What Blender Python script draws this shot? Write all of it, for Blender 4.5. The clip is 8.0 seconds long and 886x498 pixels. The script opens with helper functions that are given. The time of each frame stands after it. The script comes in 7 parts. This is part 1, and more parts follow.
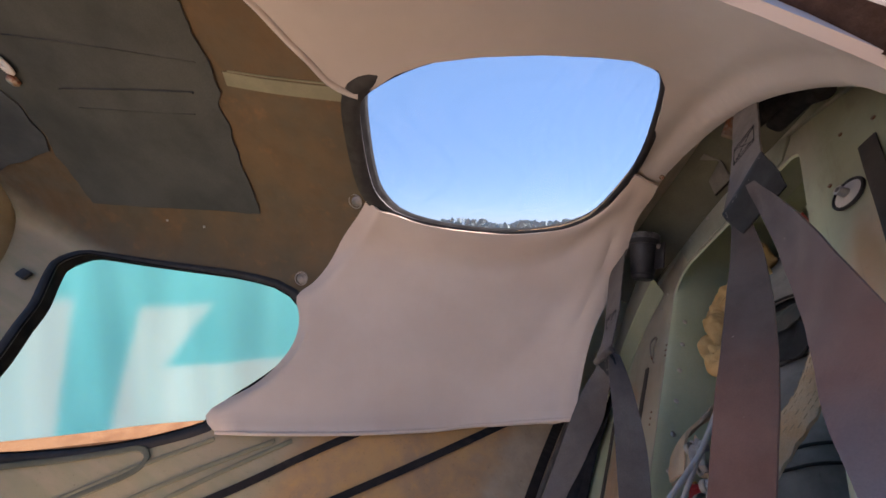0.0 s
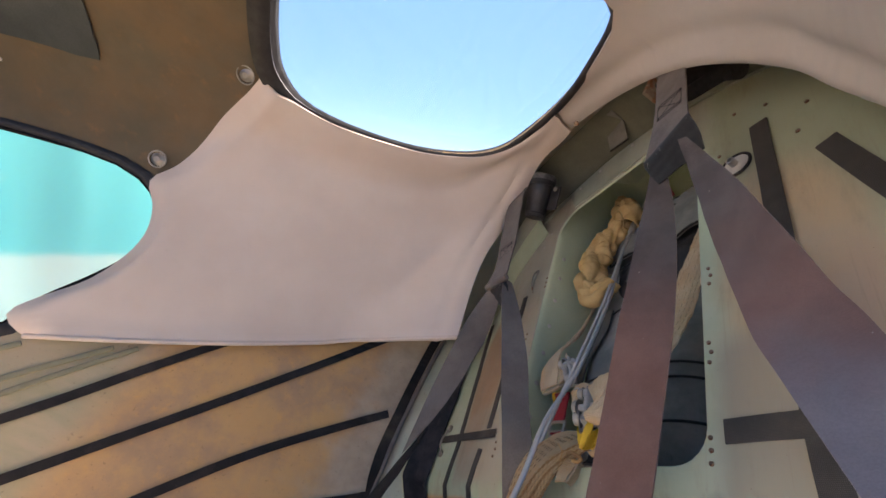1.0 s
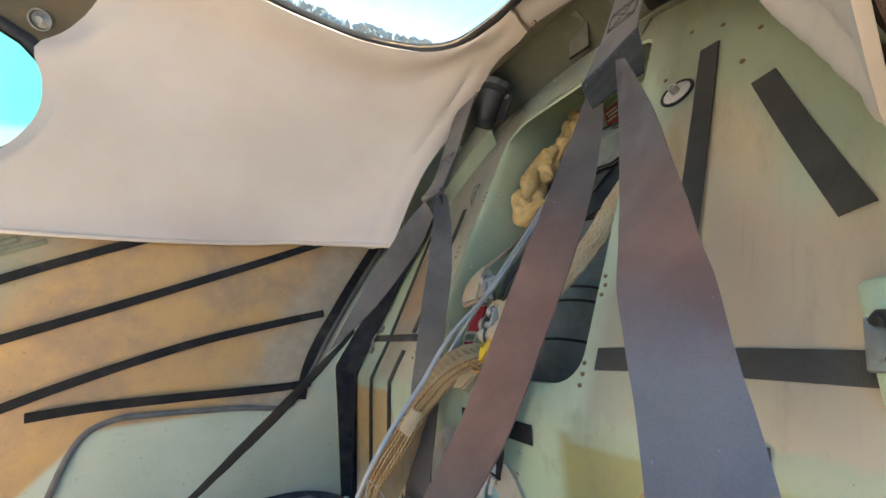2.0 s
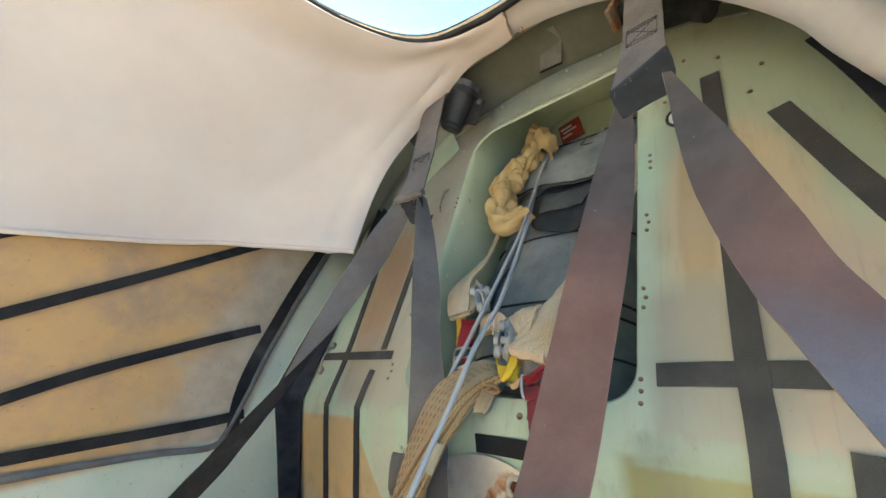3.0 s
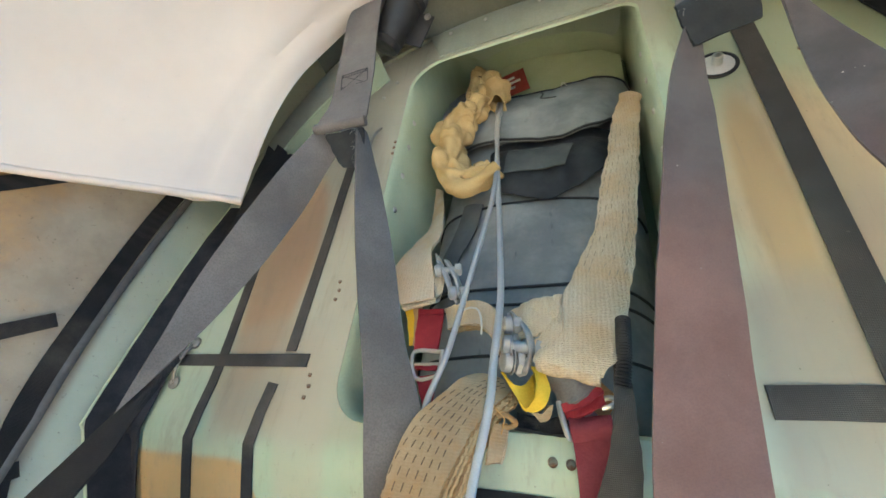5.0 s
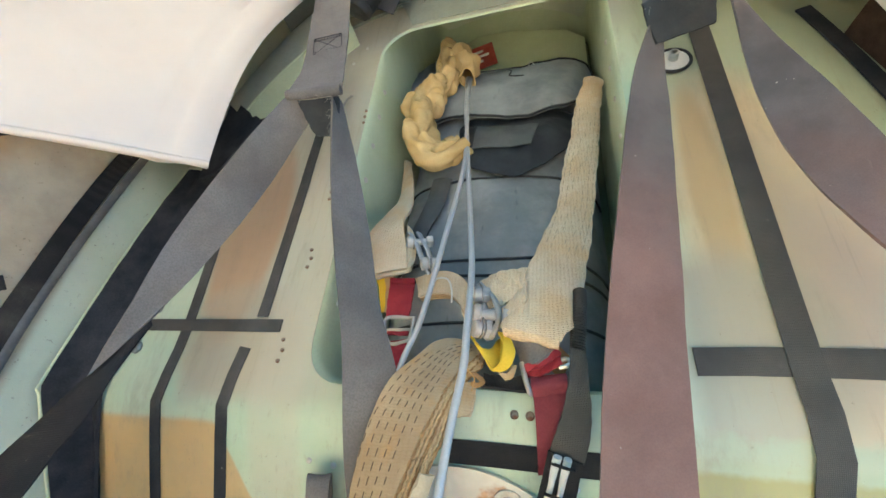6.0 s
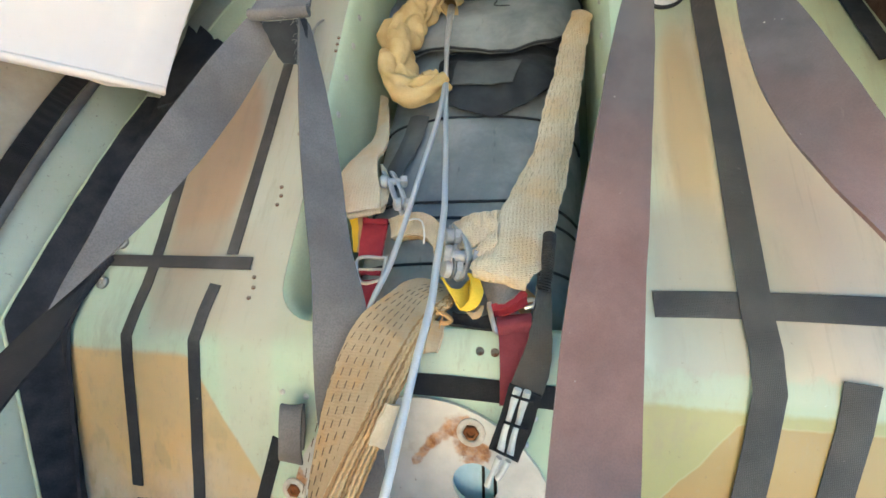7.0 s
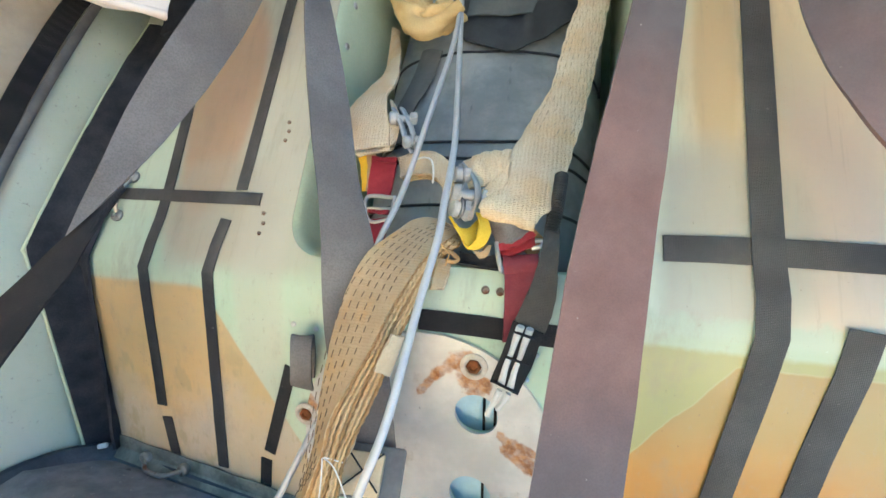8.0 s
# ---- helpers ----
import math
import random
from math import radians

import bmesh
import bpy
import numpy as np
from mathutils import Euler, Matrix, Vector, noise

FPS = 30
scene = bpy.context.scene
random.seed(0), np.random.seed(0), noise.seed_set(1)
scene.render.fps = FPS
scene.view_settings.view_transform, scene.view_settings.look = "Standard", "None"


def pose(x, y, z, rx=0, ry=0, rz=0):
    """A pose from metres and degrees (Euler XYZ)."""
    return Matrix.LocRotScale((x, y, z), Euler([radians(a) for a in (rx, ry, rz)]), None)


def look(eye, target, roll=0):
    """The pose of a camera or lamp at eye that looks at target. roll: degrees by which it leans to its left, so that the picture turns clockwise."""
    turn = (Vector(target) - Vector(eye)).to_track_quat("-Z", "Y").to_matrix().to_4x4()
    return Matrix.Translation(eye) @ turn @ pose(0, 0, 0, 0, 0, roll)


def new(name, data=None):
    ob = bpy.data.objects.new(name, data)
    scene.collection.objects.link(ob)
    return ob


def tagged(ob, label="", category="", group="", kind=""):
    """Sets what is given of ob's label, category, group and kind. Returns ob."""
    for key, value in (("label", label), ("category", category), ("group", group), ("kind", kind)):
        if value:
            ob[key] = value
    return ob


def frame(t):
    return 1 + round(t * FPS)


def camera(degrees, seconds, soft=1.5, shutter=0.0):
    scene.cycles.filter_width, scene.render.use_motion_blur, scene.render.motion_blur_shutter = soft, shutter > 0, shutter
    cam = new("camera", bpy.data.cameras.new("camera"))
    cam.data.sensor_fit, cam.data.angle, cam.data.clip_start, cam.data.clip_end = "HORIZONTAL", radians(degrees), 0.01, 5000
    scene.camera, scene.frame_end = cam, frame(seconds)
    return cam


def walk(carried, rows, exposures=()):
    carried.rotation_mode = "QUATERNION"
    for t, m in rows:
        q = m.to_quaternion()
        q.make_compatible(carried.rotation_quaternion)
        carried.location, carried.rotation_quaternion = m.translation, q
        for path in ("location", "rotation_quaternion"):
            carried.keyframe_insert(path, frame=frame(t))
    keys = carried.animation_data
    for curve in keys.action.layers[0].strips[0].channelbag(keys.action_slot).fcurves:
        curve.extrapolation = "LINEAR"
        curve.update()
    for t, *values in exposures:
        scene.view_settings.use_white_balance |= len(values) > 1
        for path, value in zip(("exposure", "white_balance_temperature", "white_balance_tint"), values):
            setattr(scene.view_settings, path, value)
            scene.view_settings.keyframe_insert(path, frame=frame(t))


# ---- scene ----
cam = camera(94.7, 8.0, soft=1.6)
# seconds, eye, target, lean
PATH = [
    (0, (0.0035, 0.0087, 1.3077), (0.0083, 1.0063, 1.2399), -0.15),
    (0.5, (-0.0027, 0.0129, 1.2743), (0.1523, 0.9976, 1.1934), 4.63),
    (1, (-0.0663, 0.0549, 1.2757), (0.2723, 0.9716, 1.0634), 11.13),
    (1.5, (-0.0295, 0.0765, 1.3029), (0.3783, 0.9204, 0.9542), 14.14),
    (2, (-0.0076, 0.0590, 1.3065), (0.4233, 0.8552, 0.8817), 17.39),
    (2.2, (-0.0251, 0.0617, 1.3004), (0.4307, 0.8545, 0.8959), 18.89),
    (3.3, (-0.1085, 0.1901, 1.2008), (0.6038, 0.8333, 0.9199), 26.19),
    (3.5, (-0.1102, 0.1948, 1.1856), (0.6256, 0.8192, 0.9234), 26.88),
    (4, (-0.0812, 0.2275, 1.1872), (0.7040, 0.8050, 0.9635), 28.36),
    (4.5, (-0.0284, 0.3020, 1.1454), (0.8031, 0.8118, 0.9250), 30.85),
    (5.8, (-0.0711, 0.3474, 1.1185), (0.8543, 0.6721, 0.9231), 36.73),
    (6, (-0.0688, 0.3448, 1.1216), (0.8613, 0.6498, 0.9169), 37.11),
    (6.5, (-0.0622, 0.3412, 1.1247), (0.8818, 0.5783, 0.8953), 38.61),
    (7, (-0.0631, 0.3378, 1.1240), (0.8787, 0.5217, 0.8424), 40.19),
    (7.5, (-0.0598, 0.3328, 1.1239), (0.8711, 0.4795, 0.7893), 41.77),
    (8, (-0.0617, 0.3292, 1.1177), (0.8544, 0.4493, 0.7350), 42.97),
]
EXPOSURES = [(0, 2.05, 6700, 27), (0.5, 2.36, 6800, 24), (1.0, 2.55, 6850, 22), (2.2, 3.20, 6850, 3), (3.3, 3.44, 6550, 1), (4.5, 3.62, 6450, 0), (5.8, 3.85, 6500, 0), (8, 4.15, 6300, 2)]
walk(cam, [(t, look(e, g, r)) for t, e, g, r in PATH], EXPOSURES)

# ---- world, sun ----
SUN_EL, SUN_AZ = radians(40.7), radians(61)          # azimuth from +y towards +x
world = bpy.data.worlds.new("sky")
world.use_nodes = True
scene.world = world
wn, wl = world.node_tree.nodes, world.node_tree.links
sky = wn.new("ShaderNodeTexSky")
sky.sky_type, sky.sun_disc = "NISHITA", False
sky.sun_elevation, sky.sun_rotation = SUN_EL, SUN_AZ
sky.air_density, sky.dust_density, sky.ozone_density = 0.9, 0.0, 2.5
sky.altitude = 2200
wn["Background"].inputs[1].default_value = 0.058
haze = wn.new("ShaderNodeMix")
haze.data_type = "RGBA"
haze.inputs[0].default_value = 0.75
haze.inputs[7].default_value = (0.76, 1.92, 3.65, 1)          # even, hazy blue
wl.new(sky.outputs[0], haze.inputs[6])
wl.new(haze.outputs[2], wn["Background"].inputs[0])
sun = new("sun", bpy.data.lights.new("sun", "SUN"))
sun.data.energy, sun.data.angle, sun.data.color = 5.0, radians(0.5), (1.0, 0.92, 0.80)
toward = Vector((math.cos(SUN_EL) * math.sin(SUN_AZ), math.cos(SUN_EL) * math.cos(SUN_AZ), math.sin(SUN_EL)))
sun.matrix_world = look(tuple(toward * 50), (0, 0, 0))

# ---- the cabin's own frame: u across, v up the rear wall, n forward; the aircraft lies banked over ----
U, V, N = Vector((0.0864, -0.7397, 0.6674)), Vector((0.4371, 0.6301, 0.6418)), None
U.normalize()
V = (V - U * V.dot(U)).normalized()
N = U.cross(V)
ORIGIN = Vector((0.2757, 0.4047, 1.0005))
BASE = Matrix((( U.x, V.x, N.x, ORIGIN.x), (U.y, V.y, N.y, ORIGIN.y), (U.z, V.z, N.z, ORIGIN.z), (0, 0, 0, 1)))

# ---- materials ----
class Nodes:
    """A small builder for node materials."""
    def __init__(self, name, rough=0.6, metal=0.0, spec=0.4):
        self.m = bpy.data.materials.new(name)
        self.m.use_nodes = True
        self.n, self.l = self.m.node_tree.nodes, self.m.node_tree.links
        self.b = self.n["Principled BSDF"]
        self.b.inputs["Roughness"].default_value = rough
        self.b.inputs["Metallic"].default_value = metal
        self.b.inputs["Specular IOR Level"].default_value = spec
        self.co = self.n.new("ShaderNodeTexCoord").outputs["Object"]

    def link(self, a, b):
        self.l.new(a, b)

    def scaled(self, s, src=None):
        mp = self.n.new("ShaderNodeMapping")
        mp.inputs["Scale"].default_value = s if isinstance(s, tuple) else (s, s, s)
        self.link(src or self.co, mp.inputs[0])
        return mp.outputs[0]

    def noise(self, scale, detail=5, rough=0.6, distort=0.0):
        t = self.n.new("ShaderNodeTexNoise")
        t.inputs["Scale"].default_value = 1.0
        t.inputs["Detail"].default_value, t.inputs["Roughness"].default_value = detail, rough
        t.inputs["Distortion"].default_value = distort
        self.link(self.scaled(scale), t.inputs["Vector"])
        return t.outputs[0]

    def wave(self, scale, axis="X", distort=0.0, dscale=1.0):
        t = self.n.new("ShaderNodeTexWave")
        t.bands_direction = axis
        t.inputs["Scale"].default_value = scale
        t.inputs["Distortion"].default_value, t.inputs["Detail Scale"].default_value = distort, dscale
        self.link(self.co, t.inputs["Vector"])
        return t.outputs["Fac"]

    def math(self, op, a, b=0.0, c=0.0, clamp=False):
        t = self.n.new("ShaderNodeMath")
        t.operation, t.use_clamp = op, clamp
        for i, x in enumerate((a, b, c)):
            if isinstance(x, (int, float)):
                t.inputs[i].default_value = x
            else:
                self.link(x, t.inputs[i])
        return t.outputs[0]

    def ramp(self, f, lo, hi, out0=0.0, out1=1.0):
        t = self.n.new("ShaderNodeMapRange")
        t.interpolation_type = "SMOOTHSTEP"
        for i, x in enumerate((lo, hi, out0, out1)):
            t.inputs[i + 1].default_value = x
        self.link(f, t.inputs[0])
        return t.outputs[0]

    def axes(self):
        s = self.n.new("ShaderNodeSeparateXYZ")
        self.link(self.co, s.inputs[0])
        return s.outputs

    def half(self, a, b, c, soft=0.01, wobble=0.0, wscale=12.0):
        """1 where a*x + b*y + c > 0 of the object's place, with a soft, uneven edge."""
        x, y, _ = self.axes()
        f = self.math("ADD", self.math("MULTIPLY", x, a), self.math("MULTIPLY_ADD", y, b, c))
        if wobble:
            f = self.math("MULTIPLY_ADD", self.math("SUBTRACT", self.noise(wscale, 4), 0.5), wobble, f)
        return self.ramp(f, -soft, soft)

    def spot(self, x0, y0, rx, ry, soft=0.35, wobble=0.25, wscale=14.0):
        x, y, _ = self.axes()
        d = self.math("ADD", self.math("POWER", self.math("ABSOLUTE", self.math("DIVIDE", self.math("SUBTRACT", x, x0), rx)), 2.0),
                      self.math("POWER", self.math("ABSOLUTE", self.math("DIVIDE", self.math("SUBTRACT", y, y0), ry)), 2.0))
        d = self.math("MULTIPLY_ADD", self.math("SUBTRACT", self.noise(wscale, 4), 0.5), wobble * 3, d)
        return self.ramp(d, 1.0 + soft, 1.0 - soft)

    def stroke(self, x0, y0, x1, y1, w, wobble=0.9):
        """1 along a streak from one place to another, with ragged sides."""
        x, y, _ = self.axes()
        ln = math.hypot(x1 - x0, y1 - y0)
        ux, uy = (x1 - x0) / ln, (y1 - y0) / ln
        dx, dy = self.math("SUBTRACT", x, x0), self.math("SUBTRACT", y, y0)
        along = self.math("ADD", self.math("MULTIPLY", dx, ux), self.math("MULTIPLY", dy, uy))
        over = self.math("MAXIMUM", self.math("SUBTRACT", along, ln), self.math("MULTIPLY", along, -1.0))
        over = self.math("MAXIMUM", over, 0.0)
        side = self.math("ABSOLUTE", self.math("ADD", self.math("MULTIPLY", dx, -uy), self.math("MULTIPLY", dy, ux)))
        d = self.math("DIVIDE", self.math("ADD", side, over), w)
        d = self.math("MULTIPLY_ADD", self.math("SUBTRACT", self.noise(90, 5, 0.7), 0.5), wobble * 2, d)
        return self.ramp(d, 1.25, 0.55)

    def mix(self, f, a, b, blend="MIX"):
        t = self.n.new("ShaderNodeMix")
        t.data_type, t.blend_type = "RGBA", blend
        for i, x in ((0, f), (6, a), (7, b)):
            if isinstance(x, (int, float)):
                t.inputs[i].default_value = x
            elif isinstance(x, tuple):
                t.inputs[i].default_value = (*x, 1)
            else:
                self.link(x, t.inputs[i])
        return t.outputs[2]

    def colour(self, c):
        if isinstance(c, tuple):
            self.b.inputs["Base Color"].default_value = (*c, 1)
        else:
            self.link(c, self.b.inputs["Base Color"])
        return self

    def rough(self, r):
        self.link(r, self.b.inputs["Roughness"])
        return self

    def bump(self, h, strength=0.2, dist=0.001):
        t = self.n.new("ShaderNodeBump")
        t.inputs["Strength"].default_value, t.inputs["Distance"].default_value = strength, dist
        if self.b.inputs["Normal"].links:
            self.link(self.b.inputs["Normal"].links[0].from_socket, t.inputs["Normal"])
        self.link(h, t.inputs["Height"])
        self.link(t.outputs[0], self.b.inputs["Normal"])
        return self


def simple(name, a, b, scale=20, rough=0.6, metal=0.0, bump=0.1, fine=300, spec=0.4):
    """Two tones in broad blotches, with a fine grain."""
    k = Nodes(name, rough, metal, spec)
    c = k.mix(k.ramp(k.noise(scale, 6), 0.3, 0.7), a, b)
    c = k.mix(k.ramp(k.noise(fine, 2), 0.3, 0.7, 0.0, 0.25), c, tuple(x * 0.8 for x in a))
    k.colour(c)
    k.rough(k.ramp(k.noise(scale * 2.3, 4), 0.3, 0.7, max(rough - 0.1, 0.05), min(rough + 0.12, 1)))
    if bump:
        k.bump(k.noise(fine, 3), bump, 0.0008)
    return k.m


def cream_vinyl(name, a, b):
    k = Nodes(name, 0.62, 0, 0.3)
    c = k.mix(k.ramp(k.noise(5, 5), 0.3, 0.7), a, b)
    c = k.mix(k.ramp(k.noise(38, 6, 0.7), 0.62, 0.78, 0, 0.25), c, (0.50, 0.42, 0.36))
    c = k.mix(k.ramp(k.noise(260, 2), 0.72, 0.8, 0, 0.35), c, (0.40, 0.32, 0.26))
    k.colour(c)
    k.bump(k.noise(900, 2), 0.12, 0.0004).bump(k.noise(9, 3), 0.15, 0.004)
    return k.m


def bulkhead_paint():
    """Mint primer under worn tan and olive camouflage."""
    k = Nodes("camouflage_paint", 0.42, 0, 0.45)
    mint, mint2 = (0.42, 0.53, 0.37), (0.50, 0.57, 0.43)
    tan, orange, grey = (0.60, 0.42, 0.24), (0.70, 0.46, 0.20), (0.40, 0.37, 0.28)
    c = k.mix(k.ramp(k.noise(7, 5), 0.35, 0.65), mint, mint2)
    # port side: grey-olive above, tan beside the strip, peach and mauve below
    port = k.half(1, 0, -0.192, 0.022, 0.03)
    c = k.mix(k.math("MULTIPLY", port, k.half(0, 1, -0.10, 0.06, 0.1)), c, (0.365, 0.40, 0.275))
    c = k.mix(k.math("MULTIPLY", port, k.math("MULTIPLY", k.spot(0.250, 0.09, 0.070, 0.17, 0.45, 0.12), 0.85)), c, (0.55, 0.41, 0.25))
    c = k.mix(k.math("MULTIPLY", k.spot(0.222, 0.13, 0.016, 0.12, 0.5, 0.1), 0.7), c, (0.40, 0.285, 0.15))
    c = k.mix(k.math("MULTIPLY", k.half(1, 0, -0.262, 0.02, 0.02), k.math("MULTIPLY", k.half(0, -1, 0.10, 0.05, 0.06), 0.9)), c, (0.48, 0.365, 0.265))
    c = k.mix(k.math("MULTIPLY", k.half(1, 0, -0.178, 0.012, 0.02), k.math("MULTIPLY", k.spot(0.212, -0.020, 0.070, 0.082, 0.5, 0.2), 0.85)), c, (0.345, 0.308, 0.24))
    # grey-beige over the top and beside the recess
    c = k.mix(k.math("MULTIPLY", k.half(-1, 0, 0.19, 0.02), k.math("MULTIPLY", k.half(0, 1, -0.37, 0.05, 0.08), 0.8)), c, (0.44, 0.41, 0.32))
    c = k.mix(k.math("MULTIPLY", k.spot(-0.205, 0.30, 0.045, 0.17, 0.5, 0.2), 0.7), c, (0.46, 0.42, 0.33))
    # starboard panels between the strips
    beside = k.math("MULTIPLY", k.half(1, 0, 0.287, 0.008, 0.04), k.math("MULTIPLY", k.half(-1, 0, -0.10, 0.03), k.half(0, 1, 0.075, 0.012, 0.03)))
    c = k.mix(k.math("MULTIPLY", beside, 0.72), c, k.mix(k.ramp(k.noise(8, 5), 0.35, 0.65), (0.40, 0.36, 0.275), (0.46, 0.43, 0.335)))
    c = k.mix(k.math("MULTIPLY", k.spot(-0.262, 0.12, 0.045, 0.14, 0.35, 0.1), 0.85), c, (0.44, 0.28, 0.17))
    c = k.mix(k.math("MULTIPLY", k.spot(-0.235, -0.01, 0.075, 0.06, 0.4, 0.15), 0.7), c, (0.42, 0.35, 0.25))
    c = k.mix(k.math("MULTIPLY", k.spot(-0.17, 0.02, 0.03, 0.3, 0.5, 0.3), 0.5), c, (0.48, 0.44, 0.34))
    # below the fold: tan wedges
    low = k.half(0, -1, -0.092, 0.004, 0.01)
    wedge = k.half(-0.8116, -0.5843, -0.2460, 0.002, 0.010, 8)
    c = k.mix(k.math("MULTIPLY", low, wedge), c, k.mix(k.ramp(k.noise(9, 4), 0.35, 0.65), (0.50, 0.36, 0.18), (0.58, 0.38, 0.17)))
    foot = k.math("MULTIPLY", k.half(0, -1, -0.205, 0.035, 0.12), k.ramp(k.noise((9, 4, 9), 4), 0.28, 0.62, 0.25, 0.85))
    c = k.mix(k.math("MULTIPLY", wedge, foot), c, (0.50, 0.43, 0.34))
    drip = k.math("MULTIPLY", k.half(0, -1, -0.15, 0.05, 0.08), k.ramp(k.noise((42, 2.2, 42), 3), 0.56, 0.66, 0, 0.6))
    c = k.mix(k.math("MULTIPLY", wedge, drip), c, (0.36, 0.29, 0.15))
    wedge2 = k.math("MULTIPLY", k.half(0.757, -0.653, -0.2495, 0.0012, 0.010, 16), k.half(0, -1, -0.108, 0.0015, 0.006, 30))
    c = k.mix(k.math("MULTIPLY", low, wedge2), c, k.mix(k.ramp(k.noise(11, 4), 0.35, 0.65), (0.40, 0.195, 0.05), (0.40, 0.225, 0.07)))
    c = k.mix(k.math("MULTIPLY", k.math("MULTIPLY", low, wedge2), k.math("MULTIPLY", k.half(0, 1, 0.165, 0.035, 0.06), 0.85)), c, (0.30, 0.215, 0.085))
    c = k.mix(k.math("MULTIPLY", low, k.math("MULTIPLY", k.half(1, 0, -0.15, 0.01), k.math("SUBTRACT", 1.0, wedge2))), c, (0.31, 0.29, 0.125))
    # a band of rubbed paint over the fold
    c = k.mix(k.math("MULTIPLY", k.math("MULTIPLY", k.half(1, 0, -0.16, 0.01), k.math("MULTIPLY", k.half(0, -1, -0.078, 0.004, 0.022, 50), k.half(0, 1, 0.100, 0.003, 0.010, 40))), 0.8), c, (0.36, 0.41, 0.30))
    # dirt and scratches
    c = k.mix(k.ramp(k.noise((34, 7, 34), 6, 0.7), 0.50, 0.78, 0, 0.5), c, (0.26, 0.21, 0.15))
    c = k.mix(k.ramp(k.noise(140, 5, 0.7), 0.66, 0.74, 0, 0.5), c, (0.17, 0.13, 0.09))
    c = k.mix(k.ramp(k.noise((190, 7, 190), 5, 0.7), 0.56, 0.72, 0, 0.28), c, (0.30, 0.24, 0.17))
    c = k.mix(k.ramp(k.noise(330, 3, 0.6), 0.72, 0.76, 0, 0.8), c, (0.09, 0.06, 0.04))
    c = k.mix(k.ramp(k.noise(75, 5, 0.75), 0.70, 0.76, 0, 0.5), c, (0.55, 0.62, 0.50))
    k.colour(c)
    k.rough(k.ramp(k.noise(25, 5), 0.3, 0.7, 0.32, 0.6))
    k.bump(k.noise(420, 3), 0.12, 0.0005).bump(k.noise(16, 3), 0.2, 0.003)
    return k.m


def side_paint():
    """The side wall: gritty orange-tan, mint towards floor and rear corner, olive above and ahead."""
    k = Nodes("side_wall_paint", 0.55, 0, 0.35)
    x, y, z = k.axes()
    tan = k.mix(k.ramp(k.noise(10, 6, 0.65), 0.35, 0.65), (0.40, 0.27, 0.16), (0.56, 0.35, 0.15))
    tan = k.mix(k.ramp(k.noise(42, 5, 0.7), 0.5, 0.75, 0, 0.6), tan, (0.62, 0.36, 0.13))
    grey = k.mix(k.ramp(k.noise(30, 5), 0.3, 0.7), (0.39, 0.325, 0.245), (0.48, 0.41, 0.31))
    rear = k.ramp(k.math("MULTIPLY_ADD", k.math("SUBTRACT", k.noise(14, 5), 0.5), 0.18, z), 0.235, 0.12)
    c = k.mix(rear, tan, grey)
    mint = k.mix(k.ramp(k.noise(9, 5), 0.35, 0.65), (0.50, 0.565, 0.45), (0.57, 0.615, 0.505))
    c = k.mix(k.ramp(z, 0.072, 0.060), c, mint)
    lowline = k.math("ADD", k.math("MULTIPLY_ADD", z, -0.55, -0.116), k.math("MULTIPLY", y, -1.0))
    pocket = k.math("MULTIPLY", k.ramp(lowline, -0.004, 0.010), k.ramp(k.math("MULTIPLY_ADD", lowline, -0.35, z), 0.352, 0.338))
    c = k.mix(pocket, c, mint)
    # olive forward of the trim
    olive = k.mix(k.ramp(k.noise(8, 6, 0.6), 0.35, 0.65), (0.092, 0.078, 0.049), (0.13, 0.086, 0.044))
    olive = k.mix(k.ramp(k.noise(26, 5), 0.55, 0.75, 0, 0.5), olive, (0.21, 0.11, 0.045))
    up = k.math("MULTIPLY", k.ramp(z, 0.30, 0.42), k.ramp(k.math("MULTIPLY_ADD", k.math("SUBTRACT", k.noise(9, 3), 0.5), 0.03, y), 0.03, 0.08))
    fore = k.ramp(z, 0.50, 0.58)
    pale = k.mix(k.ramp(k.noise((6, 30, 6), 5), 0.35, 0.65), (0.36, 0.34, 0.22), (0.44, 0.37, 0.25))
    c = k.mix(fore, c, pale)
    c = k.mix(up, c, olive)
    c = k.mix(k.ramp(k.noise(190, 4, 0.7), 0.62, 0.72, 0, 0.55), c, (0.10, 0.075, 0.05))
    k.colour(c)
    k.rough(k.ramp(k.noise(22, 5), 0.3, 0.7, 0.42, 0.72))
    k.bump(k.noise(520, 4), 0.3, 0.0006).bump(k.noise(30, 4), 0.25, 0.002)
    return k.m


def webbing(name, a, b, ribs=420, rough=0.75, worn=None):
    """Woven belt: fine ribs across, faded patches along."""
    k = Nodes(name, rough, 0, 0.25)
    c = k.mix(k.ramp(k.noise(11, 5), 0.32, 0.68), a, b)
    if worn:
        c = k.mix(k.ramp(k.noise((14, 5, 14), 5), 0.42, 0.66), c, worn)
    c = k.mix(k.ramp(k.noise(700, 2), 0.35, 0.7, 0, 0.35), c, tuple(x * 0.55 for x in a))
    k.colour(c)
    k.bump(k.wave(ribs, "Y", 0.6, 3), 0.25, 0.0005).bump(k.noise(900, 2), 0.2, 0.0004)
    return k.m


def shoulder_webbing():
    """Black belt, bleached to red-brown where it hung in the sun."""
    k = Nodes("faded_black_webbing", 0.7, 0, 0.3)
    x, y, z = k.axes()
    f = k.math("MULTIPLY_ADD", k.math("SUBTRACT", k.noise(9, 4), 0.5), 0.14, y)
